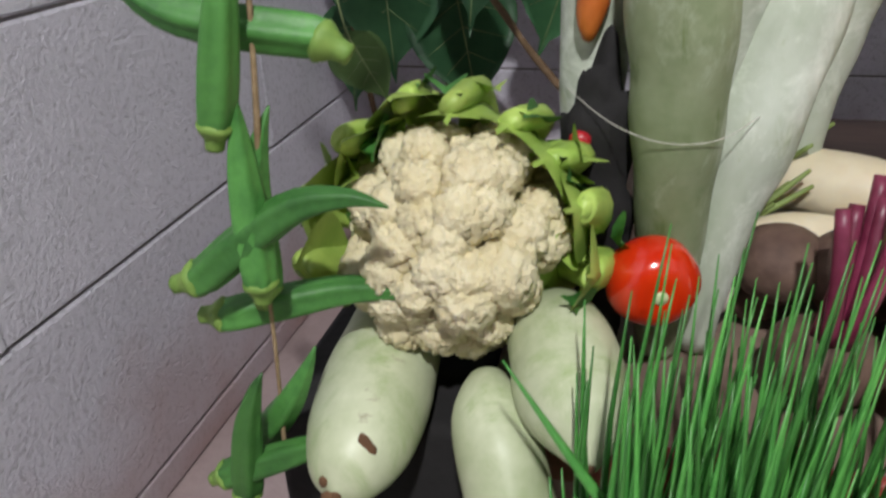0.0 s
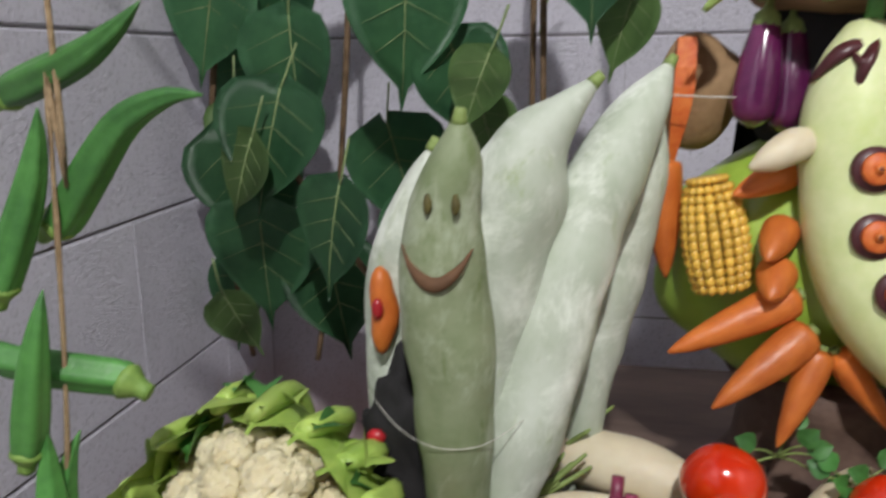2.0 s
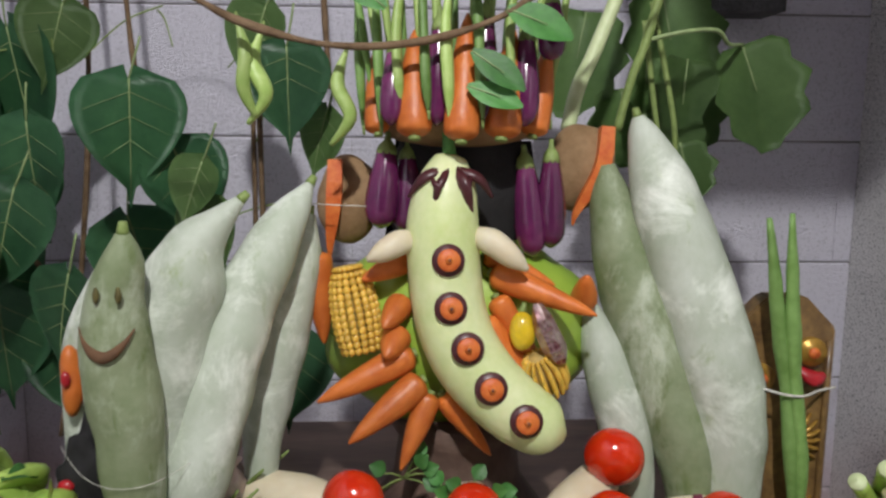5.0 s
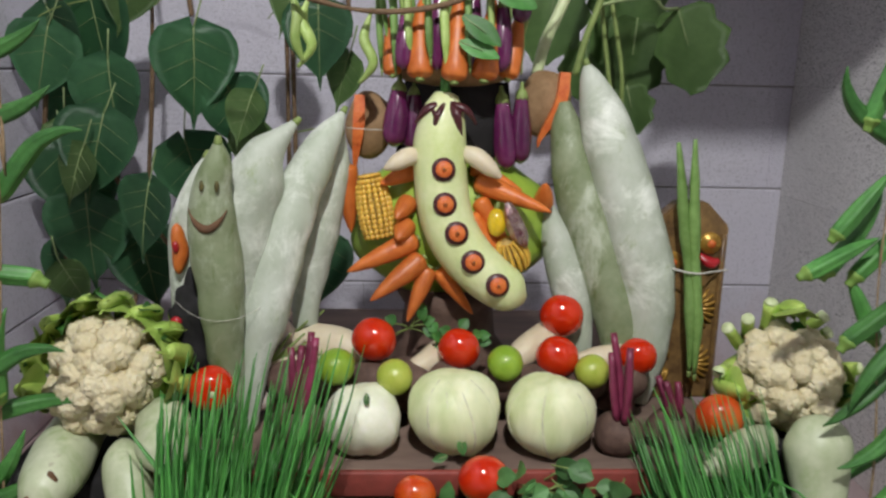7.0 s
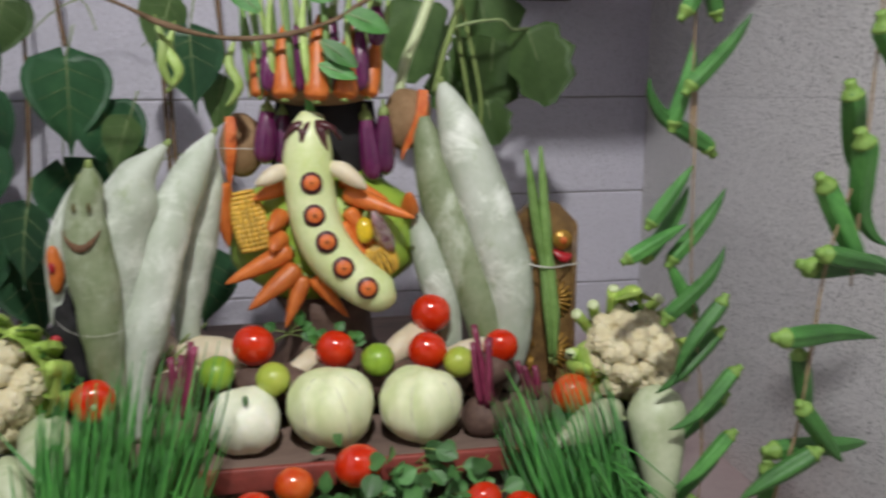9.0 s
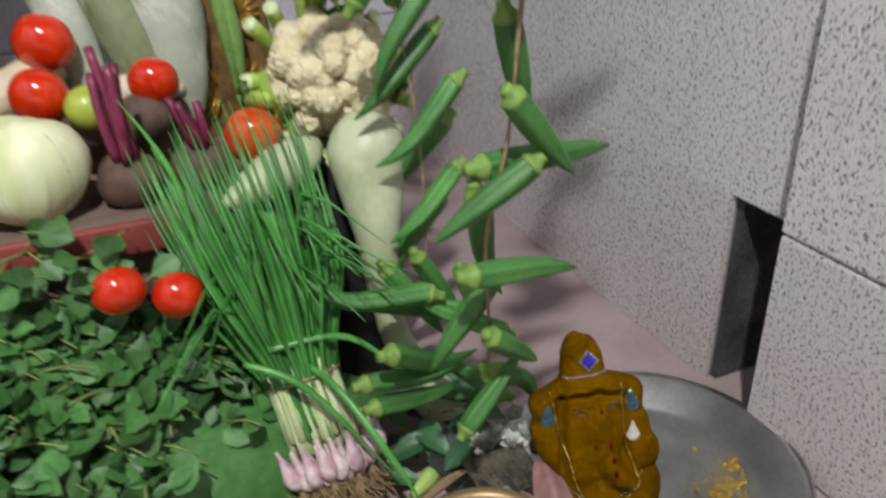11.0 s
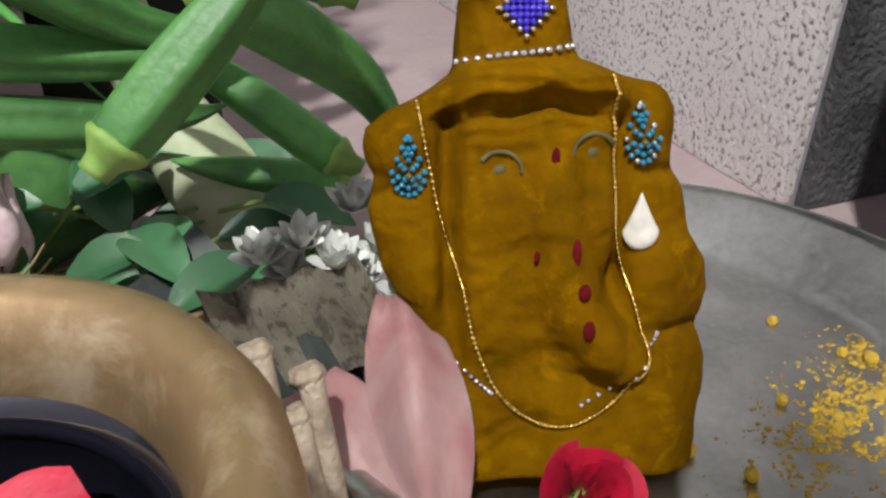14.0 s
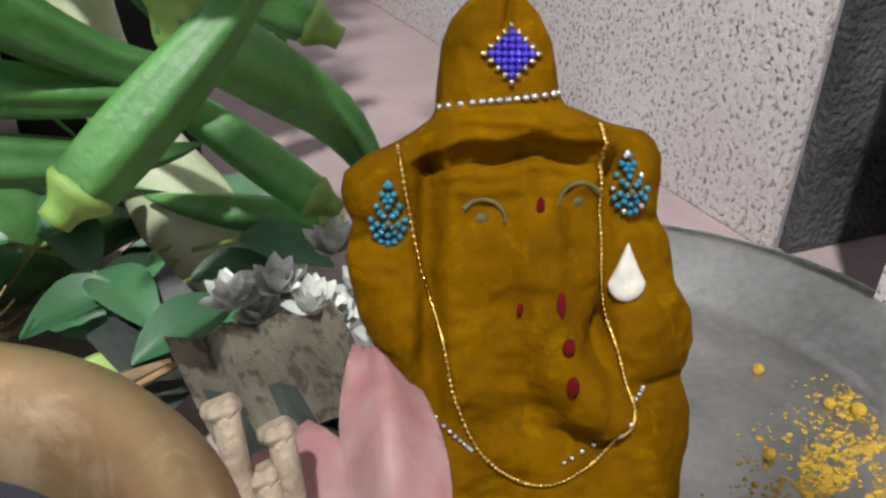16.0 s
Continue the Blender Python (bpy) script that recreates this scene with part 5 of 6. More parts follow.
OKRAS = [okra_mesh(0.092, 0.0079, 0.5), okra_mesh(0.083, 0.0077, -0.3), okra_mesh(0.100, 0.0085, 0.9), okra_mesh(0.070, 0.0074, 0.1)]


def okra(c, d, roll, kind):
    """A pod whose cap is at c and which points along d."""
    ob = base("okra", "ridged green okra pod on a garland", "okra", c, "okra garlands")
    ob.rotation_mode = "QUATERNION"
    ob.rotation_quaternion = (-Vector(d)).to_track_quat("Z", "Y") @ Euler((0, 0, roll)).to_quaternion()
    for name, me in zip(("pod", "cap"), OKRAS[kind]):
        p = new(name, me)
        p.parent = ob
    return ob


def garland(line, pods, label):
    """A twine down line, with pods given as height, direction, kind and how far along the pod the twine runs."""
    thing("twine", tube([(*p, 0.0011) for p in line], 40, 6, rough=0.6), M_TWINE, label, "twine", group="garland twines")
    zs = sorted(line, key=lambda p: p[2])
    for k, (z, d, kind, f) in enumerate(pods):
        for a, b in zip(zs, zs[1:]):
            if a[2] <= z <= b[2]:
                w = (z - a[2]) / (b[2] - a[2])
                c = Vector(a).lerp(Vector(b), w)
                d = Vector(d).normalized()
                okra(c - d * f * 0.09 + Vector((0, 0.010 * (-1) ** k, 0)), d, k * 1.3, kind)
                break


TW = "rough jute twine strung with okra pods"
L_LINE = ((-0.3515, -0.12, 2.398), (-0.3544, -0.12, 0.6831), (-0.3601, -0.12, 0.5612), (-0.3657, -0.12, 0.4733), (-0.3714, -0.12, 0.41), (-0.379, -0.12, 0.3457), (-0.3827, -0.12, 0.2777), (-0.3875, -0.12, 0.2115))
garland(L_LINE, ((0.769, (1, -0.2, 0.5), 0, 0.4), (0.722, (0.9, 0, 0.4), 2, 0.45), (0.670, (0.9, -0.1, 0.42), 2, 0.45), (0.623, (0.9, 0, 0.5), 0, 0.5), (0.573, (0.9, -0.2, 0.45), 0, 0.45), (0.550, (0.35, 0, 1.0), 1, 0.9), (0.504, (0.9, -0.1, 0.55), 2, 0.12), (0.478, (0.25, 0, 1.0), 1, 0.95),
                 (0.438, (-1, 0, 0.50), 2, 0.32), (0.374, (0.05, 0, 1.0), 1, 0.55), (0.363, (0.22, 0, 1.0), 0, 0.60), (0.336, (1, 0.05, 0.34), 2, 0.36), (0.298, (1, 0.05, 0.10), 2, 0.36), (0.280, (0.3, 0, 1.0), 1, 0.95), (0.255, (0.6, -0.1, 1.0), 0, 0.6), (0.226, (0.9, 0, 0.5), 1, 0.4)), TW)
R_LINE = ((0.380, -0.14, 2.398), (0.386, -0.14, 0.697), (0.391, -0.14, 0.63), (0.394, -0.14, 0.50), (0.397, -0.14, 0.43), (0.405, -0.14, 0.371), (0.417, -0.14, 0.286), (0.421, -0.14, 0.217), (0.415, -0.15, 0.13))
garland(R_LINE, ((0.76, (-0.36, 0, 1), 1, 0.9), (0.705, (0.50, 0, 0.7), 0, 0.3), (0.662, (0.18, 0, 1), 1, 0.95), (0.628, (0.50, 0, 0.6), 0, 0.2), (0.580, (-0.65, -0.1, 0.75), 2, 0.40), (0.548, (0.54, 0, 0.75), 3, 0.9), (0.520, (0.43, 0, 0.8), 1, 0.95), (0.486, (0.65, 0, 0.35), 3, 0.9),
                 (0.462, (0.50, 0, 0.7), 0, 0.3), (0.425, (0.65, 0, 0.9), 0, 0.55), (0.390, (-0.43, 0, 0.8), 3, 0.1), (0.360, (-0.43, 0, -0.8), 0, 0.5), (0.335, (-0.61, 0, -0.55), 0, 0.4), (0.298, (-0.65, 0, -0.5), 0, 0.45), (0.262, (-0.65, 0, -0.55), 2, 0.4), (0.228, (-0.58, 0, -0.5), 1, 0.4), (0.190, (-0.43, 0.1, -0.8), 0, 0.4), (0.16, (0.43, 0.1, -0.8), 1, 0.3)), TW)
R2_LINE = ((0.46, -0.335, 2.398), (0.43, -0.335, 0.60), (0.426, -0.338, 0.567), (0.404, -0.338, 0.486), (0.397, -0.338, 0.412), (0.392, -0.335, 0.340), (0.384, -0.325, 0.275), (0.400, -0.300, 0.19), (0.412, -0.270, 0.125))
garland(R2_LINE, ((0.700, (0.7, 0.1, -0.7), 0, 0.1), (0.640, (0.45, 0.2, -1), 2, 0.2), (0.585, (0.5, 0.2, -1), 2, 0.3), (0.560, (0.6, 0.2, -0.9), 2, 0.2), (0.525, (0.7, 0.2, -0.75), 2, 0.25), (0.488, (1, 0.2, -0.25), 3, 0.15), (0.474, (0.9, 0.1, -0.3), 2, 0.1), (0.424, (1, 0.1, -0.12), 0, 0.4), (0.398, (0.35, 0.15, -1), 3, 0.1),
                  (0.362, (0.6, 0.1, -0.7), 3, 0.1), (0.322, (0.9, 0.1, -0.05), 0, 0.1), (0.318, (-0.7, 0.1, -0.5), 3, 0.2), (0.290, (0.35, 0.2, -1), 0, 0.2), (0.255, (0.8, 0.1, -0.2), 1, 0.2), (0.225, (-0.5, 0.1, -0.8), 1, 0.2), (0.195, (0.7, 0.3, -0.7), 3, 0.1)), TW)
# the lowest pods, heaped by the tray
for k, (c, d, kind) in enumerate((((0.381, -0.300, 0.116), (0.45, 0.12, 0.42), 3), ((0.408, -0.285, 0.150), (0.30, 0.12, -0.42), 2), ((0.345, -0.25, 0.160), (0.9, 0.3, -0.35), 2), ((0.33, -0.23, 0.125), (0.9, 0.2, -0.15), 0), ((0.335, -0.235, 0.105), (0.9, 0.2, -0.1), 1),
                                ((0.452, -0.225, 0.072), (-0.8, 0.4, 0.5), 1), ((0.435, -0.20, 0.145), (-0.9, 0.2, 0.1), 0), ((0.455, -0.22, 0.130), (-0.8, 0.3, 0.45), 1), ((0.40, -0.20, 0.17), (-0.8, 0.2, 0.3), 2), ((0.37, -0.18, 0.19), (0.5, 0.1, -0.8), 0), ((0.43, -0.19, 0.18), (0.3, 0.1, -0.9), 3), ((0.46, -0.20, 0.05), (-0.7, 0.3, 0.1), 3))):
    okra(c, d, k * 2.1, kind)

# two limes hung on a string in front of the right wall
ls = base("lime_string", "two dark green limes hung on a thread", "lime", (0.372, -0.575, 1.3))
part("thread", tube([(0, 0, 1.099, 0.0004), (0, 0, -0.5, 0.0004), (0.007, 0, -0.82, 0.0004), (0.046, 0, -0.875, 0.0004)], 10, 5), M_THREAD, ls)
for x, z in ((0.007, -0.820), (0.046, -0.893)):
    part("lime", blob((x, 0, z), (0.0245, 0.0245, 0.0255), 4, 0.03, 60, z), M_DARKLIME, ls, "dark green lime")

# ------------------------------------------------------------ spring onions


def onion_bunch(root, top, spread, blades, bulbs, label, seed, fan=(0, 0, 0)):
    rnd = random.Random(seed)
    ob = base("spring_onion_bunch", label, "spring onions", root, "spring onion bunches")
    root, top = Vector((0, 0, 0)), Vector(top) - Vector(root)
    axis = top.normalized()
    s = axis.orthogonal().normalized()
    u = axis.cross(s)
    neck = bmesh.new()
    leaves = bmesh.new()
    L = top.length
    for k in range(blades):
        a, q = rnd.uniform(0, 6.28), math.sqrt(rnd.random())
        off = (s * math.cos(a) + u * math.sin(a)) * q
        p0 = off * 0.028 + axis * rnd.uniform(0.01, 0.03)
        p1 = off * 0.030 + axis * L * 0.25
        tip = top * rnd.uniform(0.72, 1.15) + off * spread + Vector(fan) * rnd.uniform(0, 1)
        mid = p1.lerp(tip, 0.55) + off * spread * 0.15 + Vector((0, 0, 0.012))
        if k % 9 == 0:
            tip = mid + (s * math.cos(a) + u * math.sin(a)) * 0.07 + Vector((0, -0.03, -0.05))
        r = rnd.uniform(0.0016, 0.0027)
        tube([(*p0, r * 1.2), (*p1, r * 1.2), (*mid, r), (*tip, 0.0004)], 10, 5, bm=leaves, flat=0.6)
        if k % 2 == 0:
            tube([(*(p0 - axis * 0.01), r * 1.6), (*(p0 + axis * 0.04), r * 1.5), (*(p1 + axis * 0.01), r * 1.25)], 4, 6, bm=neck)
    part("leaves", leaves, M_CHIVE, ob, "thin hollow green leaves")["kind"] = "stuff"
    part("neck_sheath", neck, M_ONIONWHITE, ob, "pale necks")["kind"] = "stuff"
    for k in range(bulbs):
        a = 2.4 * k
        q = math.sqrt((k + 0.5) / bulbs)
        off = (s * math.cos(a) + u * math.sin(a)) * q * 0.040
        c = off - axis * (0.006 + 0.022 * (1 - q * q)) * 0.6
        d = (axis + off * 6).normalized()
        part("bulb", tube([(*(c - d * 0.011), 0.0015), (*(c - d * 0.007), 0.0056), (*c, 0.0074), (*(c + d * 0.008), 0.0050), (*(c + d * 0.016), 0.0024), (*(c + d * 0.024), 0.0014)], 12, 10), M_ONION, ob, "white and mauve bulb")
        rt = bmesh.new()
        for j in range(26):
            e = Vector((rnd.uniform(-1, 1), rnd.uniform(-1, 1), rnd.uniform(-1, 1))) * 0.016 - d * rnd.uniform(0.004, 0.018)
            tube([(*(c - d * 0.013), 0.0006), (*(c - d * 0.018 + e * 0.5), 0.0005), (*(c - d * 0.013 + e), 0.0003)], 4, 4, bm=rt)
        part("root_tuft", rt, M_ROOT, ob, "dry brown roots")["kind"] = "stuff"
    part("tie", tube([(*(axis * 0.062 + (s * math.cos(a) + u * math.sin(a)) * 0.030), 0.0016) for a in [i * 0.7 for i in range(10)]], 30, 5), M_TWINE, ob, "string tie")
    return ob


onion_bunch((0.303, -0.212, 0.056), (0.272, -0.070, 0.270), 0.075, 340, 48, "bunch of spring onions with mauve bulbs, leaves upwards", 5, (0.0, -0.01, -0.02))
onion_bunch((-0.175, -0.215, 0.050), (-0.190, -0.150, 0.290), 0.080, 300, 18, "bunch of spring onions leaning on the bench", 9, (0.06, 0.02, 0.05))
for k, pts in enumerate((((0.285, -0.17, 0.13), (0.31, -0.22, 0.125), (0.335, -0.27, 0.085), (0.352, -0.285, 0.045)), ((0.27, -0.19, 0.15), (0.33, -0.20, 0.15), (0.38, -0.22, 0.10)), ((0.25, -0.2, 0.15), (0.29, -0.225, 0.13), (0.345, -0.265, 0.05)),
                         ((-0.17, -0.18, 0.2), (-0.22, -0.17, 0.26), (-0.268, -0.15, 0.315)), ((-0.15, -0.18, 0.18), (-0.10, -0.17, 0.25), (-0.098, -0.16, 0.29)), ((0.24, -0.16, 0.2), (0.23, -0.14, 0.28), (0.205, -0.13, 0.335)))):
    thing("onion_leaf", tube([(*p, 0.0028 if i < len(pts) - 1 else 0.0004) for i, p in enumerate(pts)], 14, 7, flat=0.6), M_CHIVE, "single arching green onion leaf", "onion leaf", group="stray onion leaves")

# ------------------------------------------------------------ heap of herbs in front of the bench


def herb_heap():
    rnd = random.Random(21)
    leaves, stems = bmesh.new(), bmesh.new()
    for k in range(3600):
        x = rnd.uniform(-0.40, 0.27)
        y = -0.10 - abs(rnd.gauss(0, 0.085 if x < 0.19 else 0.03))
        edge = 0.5 + 0.5 * math.cos(min(1, max(-1, (x - 0.03) / 0.40)) * math.pi)
        top = (0.205 if x > 0.02 else 0.165) * (0.35 + 0.65 * edge) * max(0.12, 1 - ((-0.10 - y) / 0.27) ** 1.6) + 0.012 * noise.noise(Vector((x * 25, y * 25, 0)))
        z = max(0.006, top - abs(rnd.gauss(0, 0.012)))
        d = Vector((rnd.uniform(-1, 1), rnd.uniform(-1.0, 0.3), rnd.uniform(-0.5, 0.6))).normalized()
        L = rnd.uniform(0.014, 0.030)
        leaf_mesh(leaves, (x, y, z), frame_of(d, Vector((rnd.uniform(-0.5, 0.5), -0.7, 1)).normalized() + d.orthogonal() * 0.2), L, L * rnd.uniform(0.55, 0.8), LANCE, 0.3, rnd.uniform(-0.1, 0.3), rows=3, cols=1, seed=k)
        if k % 7 == 0:
            e = Vector((rnd.uniform(-1, 1), -0.6, rnd.uniform(-0.6, 0.6))) * 0.04
            tube([(x, y, z - 0.004, 0.0011), (x + e.x * 0.5, y + e.y * 0.5, z - 0.001 + e.z * 0.3, 0.0010), (x + e.x, y + e.y, max(0.004, z + e.z * 0.6 - 0.006), 0.0007)], 4, 4, bm=stems)
    ob = base("herb_heap", "heap of fresh leafy green herbs on the floor", "herbs", (0, 0, 0), kind="stuff")
    part("leaves", leaves, M_HERB, ob)
    part("stems", stems, M_STEM, ob, "thin green stems")
    core = bmesh.new()
    blob((0.0, -0.14, 0.03), (0.36, 0.13, 0.10), 3, 0.2, 12, 3.0, bm=core)
    part("core", core, M_HERB, ob)


herb_heap()
# larger grey-green sprigs between the cabbages and the tomatoes
rnd = random.Random(4)
for k in range(46):
    x, y, z = rnd.uniform(0.06, 0.29), rnd.uniform(-0.15, -0.098), rnd.uniform(0.205, 0.247)
    if x > 0.21:
        z -= 0.02
    lf = base("herb_sprig", "small greyish green leafy sprig on the bench edge", "herb", (x, y, z), "sprigs on the bench edge")
    d = Vector((rnd.uniform(-1, 1), rnd.uniform(-0.9, 0.0), rnd.uniform(-0.5, 0.5))).normalized()
    L = rnd.uniform(0.016, 0.027)
    bm = bmesh.new()
    leaf_mesh(bm, (0, 0, 0), frame_of(d, (0.3 * rnd.uniform(-1, 1), -0.8, 0.7)), L, L * 0.85, LANCE, 0.25, 0.15, rows=5, cols=2, seed=k)
    part("blade", bm, M_HERB, lf)
    part("stalk", tube([(0, 0, 0, 0.0009), (*(-d * 0.016 + Vector((0, 0.006, -0.006))), 0.0009)], 3, 5), M_STEM, lf)
for c, d, L in (((0.034, -0.088, 0.264), (0.2, -0.3, -1), 0.018), ((0.022, -0.09, 0.246), (-0.8, -0.2, -0.2), 0.016), ((-0.058, -0.072, 0.303), (0.05, -0.5, -0.9), 0.012)):
    lf = base("fallen_leaf", "small green leaf lying on a cabbage", "leaf", c, "leaves on the cabbages")
    bm = bmesh.new()
    leaf_mesh(bm, (0, 0, 0), frame_of(d, (0, -1, 0.3)), L, L * 0.55, LANCE, 0.2, 0.1, rows=6, cols=2)
    part("blade", bm, M_HERB, lf)
    part("midrib", tube([(0, -0.0006, 0, 0.0006), (*(Vector(d).normalized() * L * 0.6 + Vector((0, -0.001, 0))), 0.0004)], 3, 5), M_RIB, lf)

# ------------------------------------------------------------ tray with the turmeric figure
TX, TY = 0.548, -0.302
tray = base("steel_tray", "round steel tray dusted with turmeric", "tray", (TX, TY, 0.0))
part("dish", lathe([(0.0005, 0.001), (0.090, 0.001), (0.097, 0.004), (0.121, 0.021), (0.126, 0.0225), (0.1275, 0.0205), (0.1255, 0.0190), (0.121, 0.0175), (0.098, 0.0), (0.0005, 0.0)], seg=96), M_STEEL, tray)
part("rim", lathe([(0.1262, 0.0232), (0.1288, 0.0222), (0.1292, 0.0200), (0.1270, 0.0190), (0.1262, 0.0232)], seg=96), M_STEEL, tray, "rolled steel rim")

FC = Vector((0.49, -0.30, 0.07))
FR = Vector((0.954, -0.300, 0)).normalized()
FN = Vector((-0.284, -0.900, 0.331)).normalized()
FU = FN.cross(-FR) if FN.cross(-FR).z > 0 else FN.cross(FR)
PROFILE = ((-0.068, -0.028, 0.0495), (-0.055, -0.029, 0.0506), (-0.044, -0.031, 0.0537), (-0.036, -0.0335, 0.0537), (-0.027, -0.036, 0.0506), (-0.0155, -0.04, 0.0537), (-0.006, -0.045, 0.0527), (0.003, -0.0478, 0.0474), (0.0105, -0.0488, 0.0458), (0.016, -0.0475, 0.0443), (0.021, -0.0465, 0.0416), (0.0255, -0.049, 0.0406), (0.03, -0.0495, 0.0411),
           (0.0345, -0.0485, 0.0416), (0.039, -0.043, 0.0416), (0.043, -0.034, 0.039), (0.046, -0.028, 0.0348), (0.0485, -0.0245, 0.0222), (0.0515, -0.0232, 0.0138), (0.056, -0.0228, 0.0115), (0.062, -0.0222, 0.0104), (0.07, -0.0212, 0.0086), (0.0755, -0.019, 0.0059), (0.08, -0.015, 0.0017), (0.082, -0.01, -0.0035))


def width_at(u):
    for (a, l0, r0), (b, l1, r1) in zip(PROFILE, PROFILE[1:]):
        if a <= u <= b:
            f = (u - a) / (b - a)
            return l0 + (l1 - l0) * f, r0 + (r1 - r0) * f
    return PROFILE[-1][1:]


def step(x, a, b):
    """0 below a, 1 above b, smooth between."""
    f = min(1.0, max(0.0, (x - a) / (b - a)))
    return f * f * (3 - 2 * f)


TRUNK = ((0.0030, 0.020, 0.0085, 0.0030), (0.0036, 0.0082, 0.0085, 0.0045), (0.0063, -0.0046, 0.0085, 0.0058), (0.0098, -0.0176, 0.0095, 0.0072), (0.0165, -0.0270, 0.0098, 0.0082), (0.0245, -0.0320, 0.0085, 0.0070))


def relief(r, u):
    """How far the front stands forward of the middle plane."""
    l, h = width_at(max(-0.068, min(0.082, u)))
    m, w = (l + h) / 2, max((h - l) / 2, 0.001)
    e = min(1, abs((r - m) / w))
    body = (0.0115 if u < 0.048 else 0.013) * (1 - e ** 3.4) ** 0.5
    # face block between the ear flaps, with a groove on each side
    inface = step(r, -0.0245, -0.0205) * (1 - step(r, 0.0195, 0.0245)) * step(u, -0.045, -0.020) * (1 - step(u, 0.040, 0.046))
    body += 0.0050 * inface
    body -= 0.0060 * math.exp(-((r + 0.0262) / 0.0026) ** 2) * step(u, -0.03, -0.01) * (1 - step(u, 0.036, 0.044))
    body -= 0.0040 * math.exp(-((r - 0.0225) / 0.0026) ** 2) * step(u, -0.03, -0.01) * (1 - step(u, 0.034, 0.042))
    # overhanging forehead with a wavy lower edge
    low = 0.0405 + 0.0062 * math.exp(-((r - 0.0005) / 0.0085) ** 2) - 0.0018 * math.cos(r * 190) - 0.10 * max(0, abs(r) - 0.018)
    wide = math.exp(-((r + 0.002) / 0.0255) ** 6)
    body += 0.0100 * step(u, low - 0.0016, low + 0.0014) * (1 - step(u, 0.0475, 0.0535)) * wide
    body -= 0.0036 * math.exp(-((u - low + 0.0048) / 0.0016) ** 2) * wide
    body -= 0.0022 * math.exp(-((u - low + 0.0095) / 0.0010) ** 2) * wide * (0.5 + 0.5 * math.sin(r * 240))
    # eye sockets and cheeks
    for c in (-0.0115, 0.0150):
        body -= 0.0034 * math.exp(-((r - c) / 0.0065) ** 2 - ((u - 0.0250) / 0.0055) ** 2)
        body += 0.0015 * math.exp(-((r - c) / 0.0060) ** 2 - ((u - 0.0100) / 0.0070) ** 2)
    # the trunk, hanging and curling to one side
    best = 0.0
    for (r0, u0, w0, h0), (r1, u1, w1, h1) in zip(TRUNK, TRUNK[1:]):
        for f in (0.0, 0.25, 0.5, 0.75, 1.0):
            q = ((r - r0 - (r1 - r0) * f) ** 2 + (u - u0 - (u1 - u0) * f) ** 2) ** 0.5 / (w0 + (w1 - w0) * f)
            best = max(best, (h0 + (h1 - h0) * f) * max(0.0, 1 - q ** 2.6))
    body += 1.35 * best
    body -= 0.0085 * math.exp(-((r - 0.0215) / 0.0045) ** 2 - ((u + 0.0100) / 0.0080) ** 2)
    # lap, arms and the rolls beside them
    body += 0.0045 * math.exp(-((r + 0.006) / 0.016) ** 2 - ((u + 0.043) / 0.008) ** 2)
    body += 0.0040 * math.exp(-((r + 0.0345) / 0.010) ** 2 - ((u + 0.0060) / 0.012) ** 2)
    body += 0.0042 * math.exp(-((r - 0.0375) / 0.009) ** 2 - ((u + 0.0110) / 0.011) ** 2)
    body += 0.0030 * math.exp(-((r + 0.0400) / 0.008) ** 2 - ((u - 0.0290) / 0.010) ** 2)
    body += 0.0030 * math.exp(-((r - 0.0330) / 0.007) ** 2 - ((u - 0.0330) / 0.010) ** 2)
    body -= 0.0030 * math.exp(-((u + 0.0260) / 0.0022) ** 2) * step(r, 0.030, 0.038)
    body -= 0.0025 * math.exp(-((u - 0.0165 - 0.1 * (r + 0.04)) / 0.0022) ** 2) * (1 - step(r, -0.040, -0.030))
    body -= 0.0025 * math.exp(-((u - 0.0215) / 0.0022) ** 2) * step(r, 0.028, 0.034)
    if u > 0.060:
        body -= 0.0030 * math.exp(-((r + 0.006 - 0.15 * (u - 0.07)) / 0.0012) ** 2) * step(u, 0.068, 0.074)
    if u < -0.03:
        body += 0.006 * min(1, (-0.03 - u) / 0.03) + 0.0018 * math.sin(r * 210) * min(1, (-0.03 - u) / 0.02)
    return body


def fig_at(r, u, lift=0.0):
    return FC + FR * r + FU * u + FN * (relief(r, u) + lift)


bm = bmesh.new()
rings = []
NU, NS = 120, 150
for i in range(NU + 1):
    u = -0.068 + 0.150 * i / NU
    l, h = width_at(u)
    ring = []
    for k in range(NS):
        a = 2 * math.pi * k / NS
        c, s = math.cos(a), math.sin(a)
        r = (l + h) / 2 + (h - l) / 2 * math.copysign(abs(c) ** 0.8, c)
        if s < 0:
            p = fig_at(r, u)
        else:
            back = 0.022 * (abs(s) ** 0.7) * (1.15 if u < 0 else 0.85)
            p = FC + FR * r + FU * u - FN * back
        p = p + Vector((1, 1, 1)) * 0.0010 * noise.noise(p * 90) + FN * 0.0009 * noise.noise(p * 260)
        p.z = max(p.z, 0.0016)
        ring.append(bm.verts.new(p))
    rings.append(ring)
for p, q in zip(rings, rings[1:]):
    for k in range(NS):
        bm.faces.new((p[k], p[(k + 1) % NS], q[(k + 1) % NS], q[k]))
bm.faces.new(rings[-1])
bm.faces.new(rings[0][::-1])
bmesh.ops.recalc_face_normals(bm, faces=bm.faces[:])
thing("turmeric_figure", bm, M_TURMERIC, "hand-moulded figure of ochre turmeric paste on the tray", "figure")


